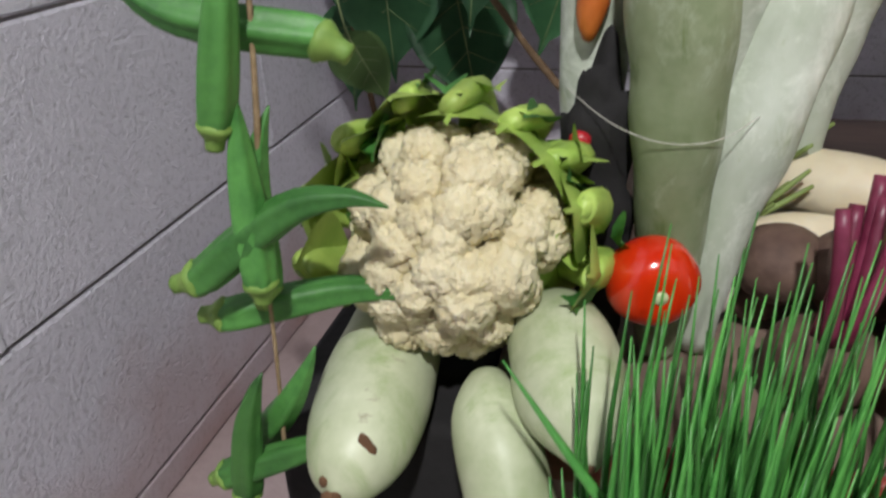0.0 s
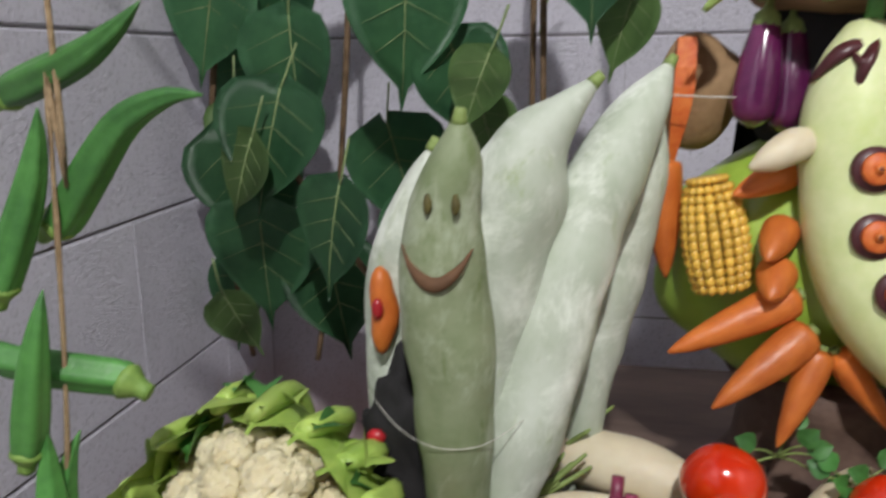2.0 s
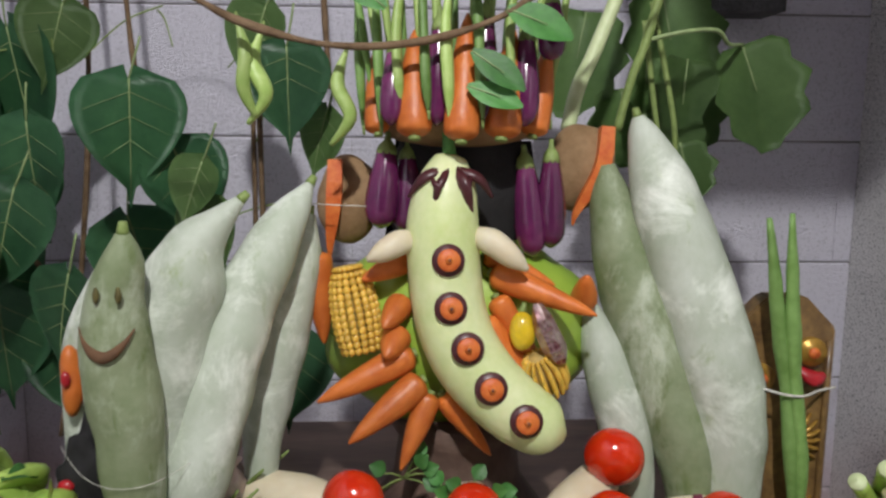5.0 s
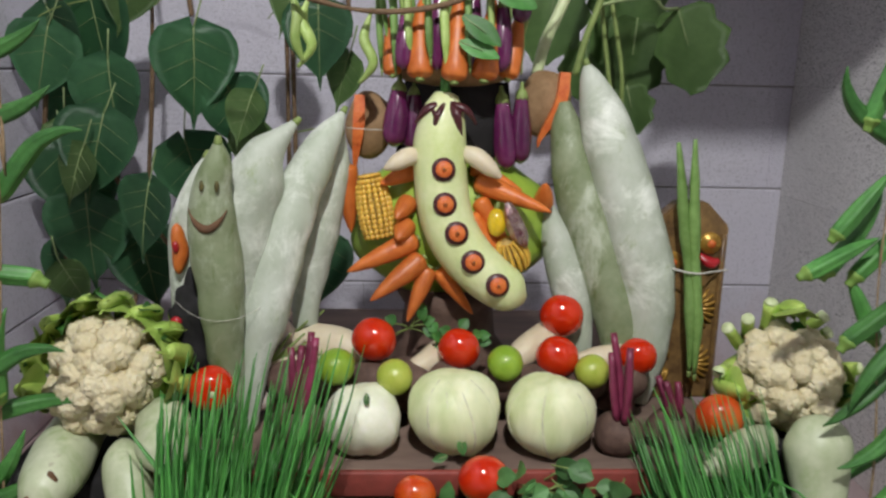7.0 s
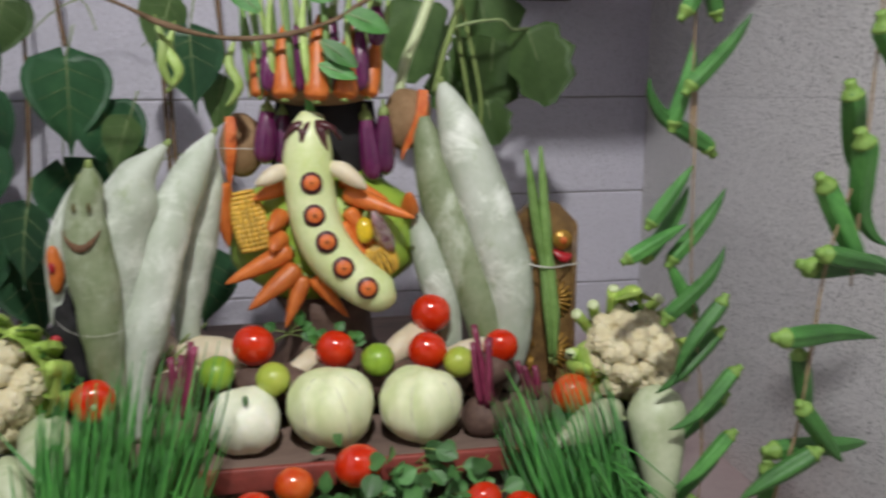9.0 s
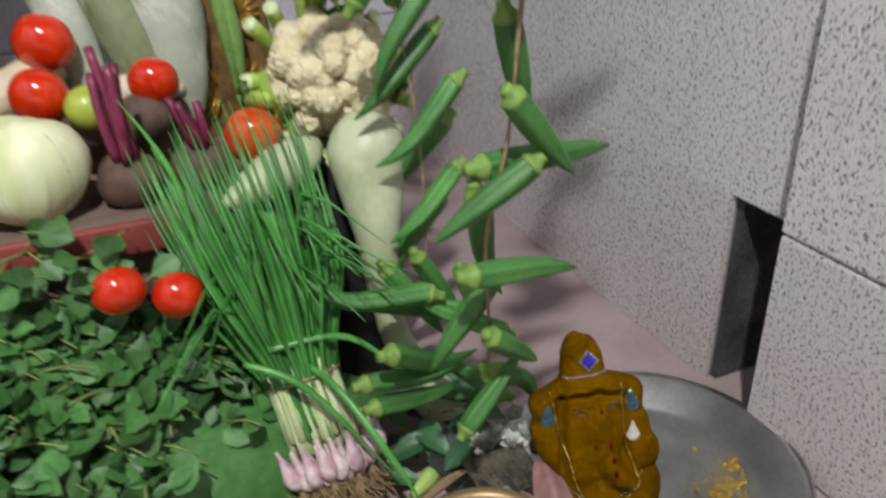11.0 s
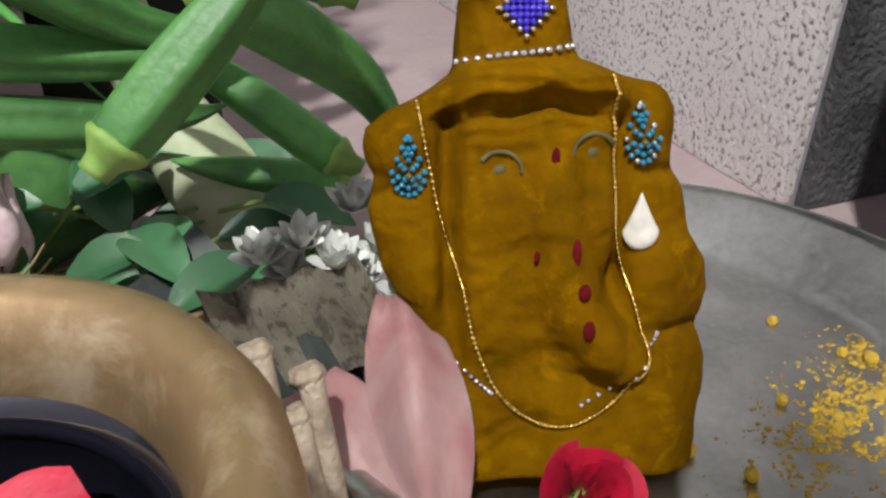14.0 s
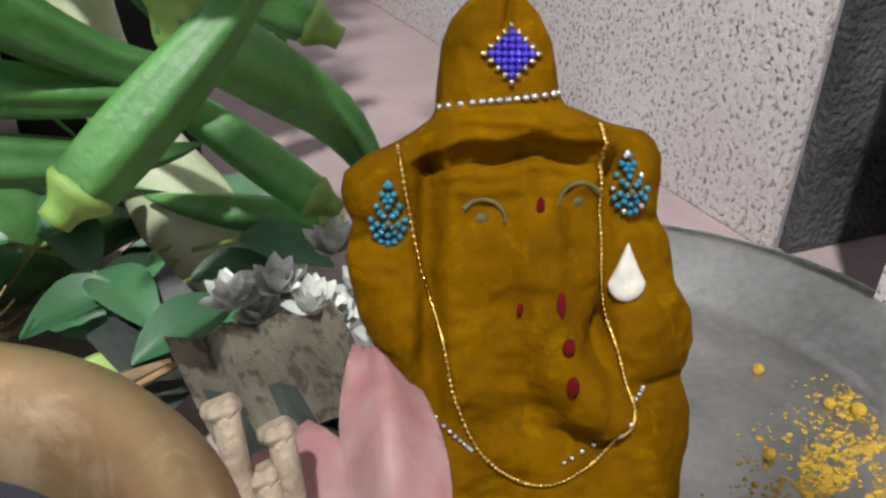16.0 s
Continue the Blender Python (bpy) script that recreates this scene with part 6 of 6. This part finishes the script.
def beads(name, path, r, mat, label, category, n):
    """A row of small stones along a path of (r, u) on the figure."""
    line = smooth_line([Vector((a, b, 0, 0)) for a, b in path], n)
    first = fig_at(line[0][0], line[0][1], r * 0.4)
    ob = base(name, label, category, first)
    for q in line:
        part("stone", blob(fig_at(q[0], q[1], r * 0.4) - first, r, 1), mat, ob)
    return ob


beads("stone_band", [(-0.0225, 0.0522), (-0.0139, 0.0533), (-0.0064, 0.0539), (0.0011, 0.0547), (0.0092, 0.0560)], 0.0013, M_SILVER, "band of clear stones round the cap", "jewellery", 13)
beads("stone_belt", [(-0.0313, -0.0270), (-0.0211, -0.0356), (-0.0147, -0.0408)], 0.0009, M_SILVER, "string of tiny clear stones at the waist", "jewellery", 11)
beads("stone_belt", [(0.0113, -0.0452), (0.0227, -0.0406), (0.0322, -0.0308), (0.0360, -0.0270)], 0.0009, M_SILVER, "string of tiny clear stones at the waist", "jewellery", 11)
# diamond-shaped pendant
gem = base("pendant", "diamond-shaped pendant of blue stones edged with silver", "jewellery", fig_at(-0.0046, 0.0657, 0.0008))
for i in range(-4, 5):
    for j in range(-4, 5):
        if abs(i) + abs(j) <= 4:
            a, b = -0.0046 + i * 0.00175, 0.0657 + j * 0.00178
            edge = abs(i) + abs(j) == 4
            part("edge_stone" if edge else "blue_stone", blob(fig_at(a, b, 0.0012) - gem.location, 0.00085 if edge else 0.00115, 1), M_SILVER if edge else M_BLUE, gem)
for i in range(16):
    f, k = (i % 4) / 4, i // 4
    a, b = ((1 - f, f), (-f, 1 - f), (f - 1, -f), (f, f - 1))[k]
    part("edge_bead", blob(fig_at(-0.0046 + a * 0.0076, 0.0657 + b * 0.0077, 0.0010) - gem.location, 0.0008, 1), M_GOLD, gem, "tiny gold bead")
for cr, cu, k in ((-0.0368, 0.0226, 0), (0.0292, 0.0305, 1)):
    ear = base("earring", "drop-shaped earring of teal stones", "jewellery", fig_at(cr, cu, 0.001), "earrings of the figure")
    for ring_, n_ in ((1.0, 16), (0.66, 10), (0.36, 5)):
        for i in range(n_):
            a = 2 * math.pi * i / n_
            rr, uu = 0.0050 * ring_ * math.sin(a) * (1 - 0.72 * max(0, math.cos(a))), 0.0078 * ring_ * math.cos(a) * (1.25 if math.cos(a) > 0 else 0.85)
            rr -= (0.0022 if k else 0.0) * max(0, math.cos(a)) * ring_
            part("stone", blob(fig_at(cr + rr * 0.9, cu + uu, 0.0014) - ear.location, 0.00105, 1), M_TEAL if ring_ < 1 or k == 0 else M_SILVER if i % 3 == 0 else M_TEAL, ear)
    part("centre", blob(fig_at(cr, cu - 0.001, 0.0018) - ear.location, 0.0011, 1), M_PAINTLINE, ear)
drop_at = fig_at(0.0292, 0.0045, 0.001)
bm = bmesh.new()
blob((0, 0, 0), 1, 3, bm=bm)
for v in bm.verts:
    d = v.co.copy()
    w = 0.0054 * (1 - 0.80 * max(0, d.z) ** 0.8)
    v.co = FR * d.x * w + FN * d.y * 0.0018 + FU * d.z * (0.0110 if d.z > 0 else 0.0056)
thing("ear_drop", bm, M_WHITEDROP, "white enamel drop stuck on the figure", "jewellery", drop_at)
chain = [(-0.0339, 0.0419), (-0.0318, 0.0285), (-0.0281, 0.0102), (-0.0227, -0.0087), (-0.0195, -0.0249), (-0.0131, -0.0400), (-0.0033, -0.0489), (0.0065, -0.0507), (0.0196, -0.0473), (0.0284, -0.0382), (0.0314, -0.0316), (0.0285, -0.0198), (0.0247, -0.0050), (0.0217, 0.0094), (0.0205, 0.0235), (0.0197, 0.0373), (0.0181, 0.0478)]
line = smooth_line([Vector((a, b, 0, 0)) for a, b in chain], 150)
first = fig_at(*chain[0], 0.001)
cb = bmesh.new()
for i, q in enumerate(line):
    p = fig_at(q[0], q[1], 0.0010) - first
    blob(p, (0.00085, 0.00062, 0.00062), 1, bm=cb)
tube([(*(fig_at(q[0], q[1], 0.0009) - first), 0.0004) for q in line], 150, 5, bm=cb)
thing("gold_chain", cb, M_GOLD, "fine gold chain hung in a loop on the figure", "necklace", first)
marks = base("painted_marks", "painted eyes and red dots on the figure", "paint", fig_at(0.005, 0.0249))
for r, u, a, b in ((0.0027, 0.0264, 0.0012, 0.0029), (0.0077, 0.0010, 0.0013, 0.0040), (-0.0022, -0.0009, 0.0009, 0.0018), (0.0096, -0.0098, 0.0018, 0.0026), (0.0106, -0.0201, 0.0018, 0.0030)):
    m_ = bmesh.new()
    blob((0, 0, 0), 1, 2, bm=m_)
    for v in m_.verts:
        v.co = FR * v.co.x * a + FN * v.co.y * 0.0006 + FU * v.co.z * b + fig_at(r, u, 0.0006) - marks.location
    part("red_dot", m_, M_MAROON, marks, "dark red dot")
for c, u0, s in ((-0.0118, 0.0226, 1), (0.0144, 0.0270, -1)):
    arc = [(c + s * 0.0060 * math.cos(radians(a)), u0 + 0.0055 * math.sin(radians(a))) for a in (150, 120, 90, 55, 20, -10)]
    part("eyebrow", tube([(*(fig_at(a, b, 0.0) - marks.location), 0.0010 - 0.0001 * i) for i, (a, b) in enumerate(arc)], 14, 6), M_PAINTLINE, marks, "dark green brow line")
    part("eye", blob(fig_at(c, u0, -0.0010) - marks.location, (0.0024, 0.0016, 0.0020), 2), M_PAINTLINE, marks, "dark green eye spot")

# powder and crumbs on the tray
rp = random.Random(6)
pw = bmesh.new()
SPOTS = ((0.588, -0.342, 0.012, 3), (0.606, -0.337, 0.014, 3), (0.572, -0.348, 0.012, 2), (0.630, -0.316, 0.009, 2), (0.548, -0.364, 0.012, 1), (0.600, -0.356, 0.014, 2), (0.618, -0.330, 0.016, 2))
heaps = [q for q in SPOTS for k in range(q[3])]
for k in range(2300):
    cx, cy, sp, w = rp.choice(heaps)
    x, y = rp.gauss(cx, sp), rp.gauss(cy, sp * 0.8)
    if math.hypot(x - TX, y - TY) > 0.090 or noise.noise(Vector((x * 130, y * 130, 0))) < -0.08:
        continue
    s = abs(rp.gauss(0, 0.00030)) + 0.00016
    blob((x, y, 0.0011), (s * 1.6, s * 1.3, s * 0.40), 1, 0.6, 300, k, bm=pw)
thing("turmeric_powder", pw, M_TPOWDER, "yellow turmeric powder scattered on the tray", "powder", kind="stuff")
pz = bmesh.new()
for k in range(170):
    cx, cy, sp, w = rp.choice(heaps)
    x, y, s = rp.gauss(cx, sp * 0.7), rp.gauss(cy, sp * 0.5), rp.uniform(0.0005, 0.0022)
    if math.hypot(x - TX, y - TY) < 0.086:
        blob((x, y, 0.0010), (s, s * rp.uniform(0.5, 0.9), 0.0005), 2, 1.4, 420, k * 3.1, bm=pz)
thing("turmeric_smear", pz, M_TPOWDER, "thin yellow smears of turmeric powder", "powder", kind="stuff")
for k, (x, y, s) in enumerate(((0.532, -0.336, 0.0032), (0.610, -0.289, 0.0022), (0.579, -0.328, 0.0022), (0.545, -0.352, 0.0026), (0.620, -0.315, 0.0024), (0.628, -0.322, 0.0028))):
    thing("turmeric_crumb", blob((0, 0, 0), s, 2, 0.4, 200, k), M_TPOWDER, "small crumb of turmeric paste", "crumb", (x, y, 0.001 + s * 0.75), "crumbs on the tray")


def rose(c, r, seed, label, mat=None, axis=(0, -0.5, 0.8)):
    rnd = random.Random(seed)
    ob = base("rose", label, "flower", c, "red roses")
    ax = Vector(axis).normalized()
    turn = ax.to_track_quat("Z", "Y").to_matrix()
    for k in range(15):
        f = k / 14
        a = k * 2.4
        bm = bmesh.new()
        grid = []
        for i in range(6):
            s = i / 5
            row = []
            for j in range(7):
                t = (j / 3 - 1) * 0.75
                rad = r * (0.12 + 0.55 * f) * (0.55 + 0.55 * s) + r * 0.22 * f * s * s
                z = r * (-0.45 + s * (1.05 - 0.40 * f)) - r * 0.10 * (t * t) * s + r * 0.05 * math.sin(4 * t + k)
                row.append(bm.verts.new(turn @ Vector((rad * math.cos(a + t), rad * math.sin(a + t), z))))
            grid.append(row)
        for p, q in zip(grid, grid[1:]):
            for j in range(6):
                bm.faces.new((p[j], p[j + 1], q[j + 1], q[j]))
        part("petal", bm, mat or M_PETAL, ob)
    part("calyx", blob(-ax * r * 0.45, r * 0.25, 2), M_STEM, ob)
    return ob


rose((0.478, -0.362, 0.030), 0.0155, 1, "small red rose at the foot of the figure")
rose((0.459, -0.365, 0.024), 0.0115, 2, "dark pink rosebud on the tray")
for k, (x, y) in enumerate(((0.448, -0.372), (0.466, -0.376))):
    thing("flower_bud", blob((0, 0, 0), (0.006, 0.006, 0.009), 2, 0.2, 60, k), M_STALKPALE, "pale green flower bud", "bud", (x, y, 0.022), "buds on the tray")

# ------------------------------------------------------------ brass bowl
bowl = base("brass_bowl", "worn brass bowl with a broad rounded lip", "bowl", (0.3475, -0.4005, 0.0))
part("body", lathe(((0.0005, 0.0), (0.030, 0.0), (0.036, 0.005), (0.047, 0.040), (0.0505, 0.075), (0.0520, 0.098), (0.0528, 0.107), (0.0518, 0.1145), (0.0490, 0.1190), (0.0455, 0.1205), (0.0415, 0.1180), (0.0385, 0.1120), (0.0372, 0.1040), (0.0370, 0.090), (0.0005, 0.088)), seg=96), M_BRASS, bowl)
part("liquid", lathe(((0.0005, 0.0965), (0.0362, 0.0965), (0.0364, 0.0950), (0.0005, 0.0950)), seg=64), M_INK, bowl, "dark still liquid")
part("inner_ring", lathe(((0.0371, 0.1040), (0.0350, 0.1022), (0.0340, 0.0992), (0.0352, 0.0968), (0.0371, 0.0968)), seg=64), M_INK, bowl, "black inner ring")
for k in range(9):
    a = k * 2.4
    pr_ = thing("rose_petal", leaf_mesh(bmesh.new(), (0, 0, 0), frame_of((math.cos(a), math.sin(a), 0.1), (0, 0, 1)), 0.0155, 0.018, lambda s: 0.5 * math.sin(math.pi * min(1, 0.1 + 0.8 * s)) ** 0.5, 0.35, -0.2, rows=6, cols=3, seed=k), M_PETAL,
                "loose red rose petal floating in the bowl", "petal", (0.3570 + 0.010 * math.cos(a + 1), -0.4100 + 0.010 * math.sin(a + 1), 0.0985 + 0.0005 * k), "petals in the bowl")
# round wooden lid lying behind the bowl
lid = base("wooden_disc", "flat round pale wooden lid on the floor", "lid", (0.262, -0.262, 0.0))
part("disc", lathe([(0.0005, 0.0), (0.036, 0.0), (0.040, 0.004), (0.040, 0.020), (0.037, 0.024), (0.0005, 0.025)], seg=48), material("pale_wood", (0.40, 0.26, 0.13), (0.28, 0.17, 0.08), 30, 160, 0.6, 0.2, 90, stretch=(0.3, 2, 1)), lid)

# ------------------------------------------------------------ flowers, folded paper and wicks by the tray
pet = bmesh.new()
grid = []
for i in range(15):
    s = i / 14
    row = []
    for j in range(11):
        t = j / 5 - 1
        w = 0.0145 * (math.sin(math.pi * (0.10 + 0.80 * s)) ** 0.8)
        c = Vector((0.449, -0.292, 0.056)).lerp(Vector((0.444, -0.346, 0.018)), s)
        row.append(pet.verts.new(c + Vector((0.92, -0.3, 0.1)) * t * w + Vector((-0.2, -0.5, 0.75)) * (0.012 * (1 - t * t) * math.sin(math.pi * s) + 0.002 * math.sin(5 * t + 4 * s))))
    grid.append(row)
for p, q in zip(grid, grid[1:]):
    for j in range(10):
        pet.faces.new((p[j], p[j + 1], q[j + 1], q[j]))
bmesh.ops.solidify(pet, geom=pet.faces[:], thickness=0.0012)
thing("lotus_petal", pet, M_PINK, "large pink and white lotus petal leaning on the figure", "petal")
pet = bmesh.new()
leaf_mesh(pet, (0.420, -0.300, 0.036), frame_of((0.25, -0.75, -0.45), (-0.2, -0.5, 0.8)), 0.052, 0.032, lambda s: 0.5 * math.sin(math.pi * min(1, 0.12 + 0.8 * s)) ** 0.6, 0.4, 0.05, rows=10, cols=4)
bmesh.ops.solidify(pet, geom=pet.faces[:], thickness=0.001)
thing("lotus_petal", pet, M_PINK, "pale pink lotus petal under a larger one", "petal")


def pleat(c, along, across, n, w, h, mat, label):
    """A strip folded into pleats."""
    bm = bmesh.new()
    a, b = Vector(along).normalized(), Vector(across).normalized()
    up = a.cross(b)
    rows = []
    for i in range(n + 1):
        p = a * w * i + up * (h if i % 2 else 0)
        rows.append([bm.verts.new(p + b * 0.036 * t) for t in (0, 0.33, 0.66, 1)])
    for p, q in zip(rows, rows[1:]):
        for j in range(3):
            bm.faces.new((p[j], p[j + 1], q[j + 1], q[j]))
    bmesh.ops.solidify(bm, geom=bm.faces[:], thickness=0.0008)
    return thing("folded_paper", bm, mat, label, "paper", c, "folded paper by the tray", smooth=False)


pleat((0.394, -0.262, 0.052), (0.9, -0.15, 0.12), (0.25, -0.75, -0.62), 6, 0.0085, 0.0135, M_PAPER, "printed strip of paper folded into pleats")
pleat((0.402, -0.275, 0.040), (0.9, -0.2, 0.0), (0.25, -0.8, -0.5), 4, 0.011, 0.012, M_PAPER_D, "dark greenish folded strip of paper")
pleat((0.372, -0.245, 0.046), (0.6, 0.5, 0.2), (0.5, -0.7, -0.5), 2, 0.018, 0.006, M_PAPER_D, "dark greenish folded strip of paper")
for pts, mat in ((((0.404, -0.320, 0.066), (0.405, -0.326, 0.050), (0.406, -0.332, 0.020)), M_WICK), (((0.416, -0.322, 0.057), (0.417, -0.328, 0.040), (0.418, -0.333, 0.018)), M_WICK), (((0.411, -0.326, 0.048), (0.412, -0.331, 0.035), (0.413, -0.336, 0.016)), M_WICK)):
    wk = base("rolled_wick", "rolled cotton wick with a rounded head", "wick", pts[0], "rolled wicks by the bowl")
    o = Vector(pts[0])
    part("roll", tube([(*(Vector(p) - o), 0.0036) for p in pts], 14, 10, rough=0.6), mat, wk)
    part("head", blob((0, 0, 0), (0.0046, 0.0046, 0.0040), 3, 0.5, 260, pts[0][0]), M_WICK, wk, "pale rounded head")
for k, (x, y, z) in enumerate(((0.416, -0.250, 0.050), (0.430, -0.252, 0.054), (0.440, -0.258, 0.048), (0.452, -0.240, 0.058), (0.458, -0.252, 0.046), (0.446, -0.258, 0.040), (0.462, -0.262, 0.034), (0.425, -0.245, 0.040))):
    fl = base("jasmine_flower", "white frilly jasmine blossom", "flower", (x, y, z), "jasmine by the tray")
    for j in range(16):
        a = 2 * math.pi * j / 8 + k * 0.7 + 0.2 * (j // 8)
        d = Vector((math.cos(a), math.sin(a) * 0.8 - 0.3, 0.25 + 0.35 * (j % 2) + 0.5 * (j // 8)))
        bm = bmesh.new()
        leaf_mesh(bm, (0, 0, 0), frame_of(d, (0, -0.4, 1)), 0.0125, 0.0065, LANCE, 0.6, -0.35, rows=5, cols=2, seed=j + k)
        part("petal", bm, M_JASMINE, fl)
    part("centre", blob((0, 0, 0.002), 0.0022, 1), M_STALKPALE, fl)
for k, (a, b) in enumerate((((0.335, -0.280, 0.030), (0.395, -0.272, 0.050)), ((0.350, -0.268, 0.024), (0.40, -0.262, 0.042)), ((0.33, -0.262, 0.02), (0.376, -0.285, 0.036)))):
    thing("dry_leaf", tube([(*a, 0.001), (*(Vector(a).lerp(Vector(b), 0.5) + Vector((0, 0, 0.004))), 0.0035), (*b, 0.0008)], 8, 6, flat=0.3), M_ROOT, "dry straw-coloured onion leaf on the floor", "dry leaf", group="dry leaves")
# trailing green leaves between the onions and the tray
for k in range(26):
    x, y, z = rp.uniform(0.33, 0.47), rp.uniform(-0.24, -0.12), rp.uniform(0.012, 0.06)
    lf = base("herb_sprig", "dark green leaf in the shade by the tray", "herb", (x, y, z), "leaves by the tray")
    d = Vector((rp.uniform(-1, 1), rp.uniform(-1, 0.2), rp.uniform(-0.2, 0.3))).normalized()
    bm = bmesh.new()
    leaf_mesh(bm, (0, 0, 0), frame_of(d, (0, -0.3, 1)), 0.036, 0.020, LANCE, 0.45, 0.30, rows=7, cols=3, seed=k)
    part("blade", bm, M_LEAF, lf)
    part("stalk", tube([(0, 0, 0, 0.0011), (*(-d * 0.02 + Vector((0, 0, -0.006))), 0.0011)], 3, 5), M_STEM, lf)
bn = pod([(0.395, -0.235, 0.030), (0.372, -0.25, 0.033), (0.350, -0.262, 0.030)], 0.0075, M_BEAN_L, "plump green pod lying on the floor", "stray pods")

# ------------------------------------------------------------ wall blocks
BLOCKS = {}


def block_mesh(length, height, mat, worn):
    key = (round(length, 3), round(height, 3), mat.name)
    if key not in BLOCKS:
        bm = box((-length / 2, 0, -height / 2), (length / 2, 0.05, height / 2))
        bmesh.ops.bevel(bm, geom=[e for e in bm.edges if abs(e.verts[0].co.x - e.verts[1].co.x) > 0.01], offset=worn, segments=1, affect="EDGES")
        me = bpy.data.meshes.new("block")
        bm.to_mesh(me)
        bm.free()
        me.materials.append(mat)
        BLOCKS[key] = me
    return BLOCKS[key]


def lay(wall, a, b, place, mat, gaps=(), shift=0.0, joint=0.0026, worn=0.0022, pitch=0.2, foot=0.0):
    """Courses of blocks from a to b along a wall; place turns (along, height) into a pose."""
    for k in range(-1 if foot else 0, 13):
        z0, z1 = max(0, foot + pitch * k), min(foot + pitch * (k + 1), TOP)
        if z1 - z0 < 0.01:
            continue
        spans = [(a, b)]
        for g0, g1, gk in gaps:
            if gk == k:
                spans = [(a, g0), (g1, b)]
        for s0, s1 in spans:
            x = s0
            cut = s0 - ((s0 + shift + pitch * (k % 2)) % (2 * pitch)) + 2 * pitch
            while x < s1 - 0.004:
                e = min(cut, s1)
                if e - x > 0.02:
                    ob = new("block", block_mesh(e - x - 0.0006, z1 - z0 - joint, mat, worn))
                    ob.parent = wall
                    ob.matrix_basis = place((x + e) / 2, (z0 + z1) / 2)
                x, cut = e, cut + 2 * pitch


wob = random.Random(2)
lay(wall_back, LEFT, RIGHT, lambda s, z: pose(s, BACK + wob.uniform(-0.0008, 0.0008), z), M_BLOCK, shift=0.0945, pitch=0.189, foot=0.032)
lay(wall_left, FRONT, BACK, lambda s, z: pose(LEFT + wob.uniform(-0.0008, 0.0008), s, z, 0, 0, 90), M_BLOCK, shift=0.262, pitch=0.189, foot=0.032)
lay(wall_right, -BACK, -HOLE0 + 0.012, lambda s, z: pose(RIGHT + wob.uniform(-0.0008, 0.0008), -s, z, 0, 0, -90), M_BLOCK_R, gaps=((-HOLE1, -HOLE0 + 0.012, 0),), shift=0.05, joint=0.0005, worn=0.0004)
lay(wall_right, -HOLE0 + 0.0145, -FRONT, lambda s, z: pose(RIGHT - 0.020 + wob.uniform(-0.0008, 0.0008), -s, z, 0, 0, -90), M_BLOCK_R, shift=0.20, joint=0.0010, worn=0.0030)
part("hole_side", box((RIGHT + 0.008, HOLE1 - 0.008, 0.001), (RIGHT + 0.139, HOLE1 - 0.0005, 0.199)), M_DARKGREY, wall_right, "dark block end", smooth=False)
part("hole_top", box((RIGHT + 0.008, HOLE0, 0.199), (RIGHT + 0.139, HOLE1 - 0.009, 0.204)), M_DARKGREY, wall_right, "dark lintel", smooth=False)
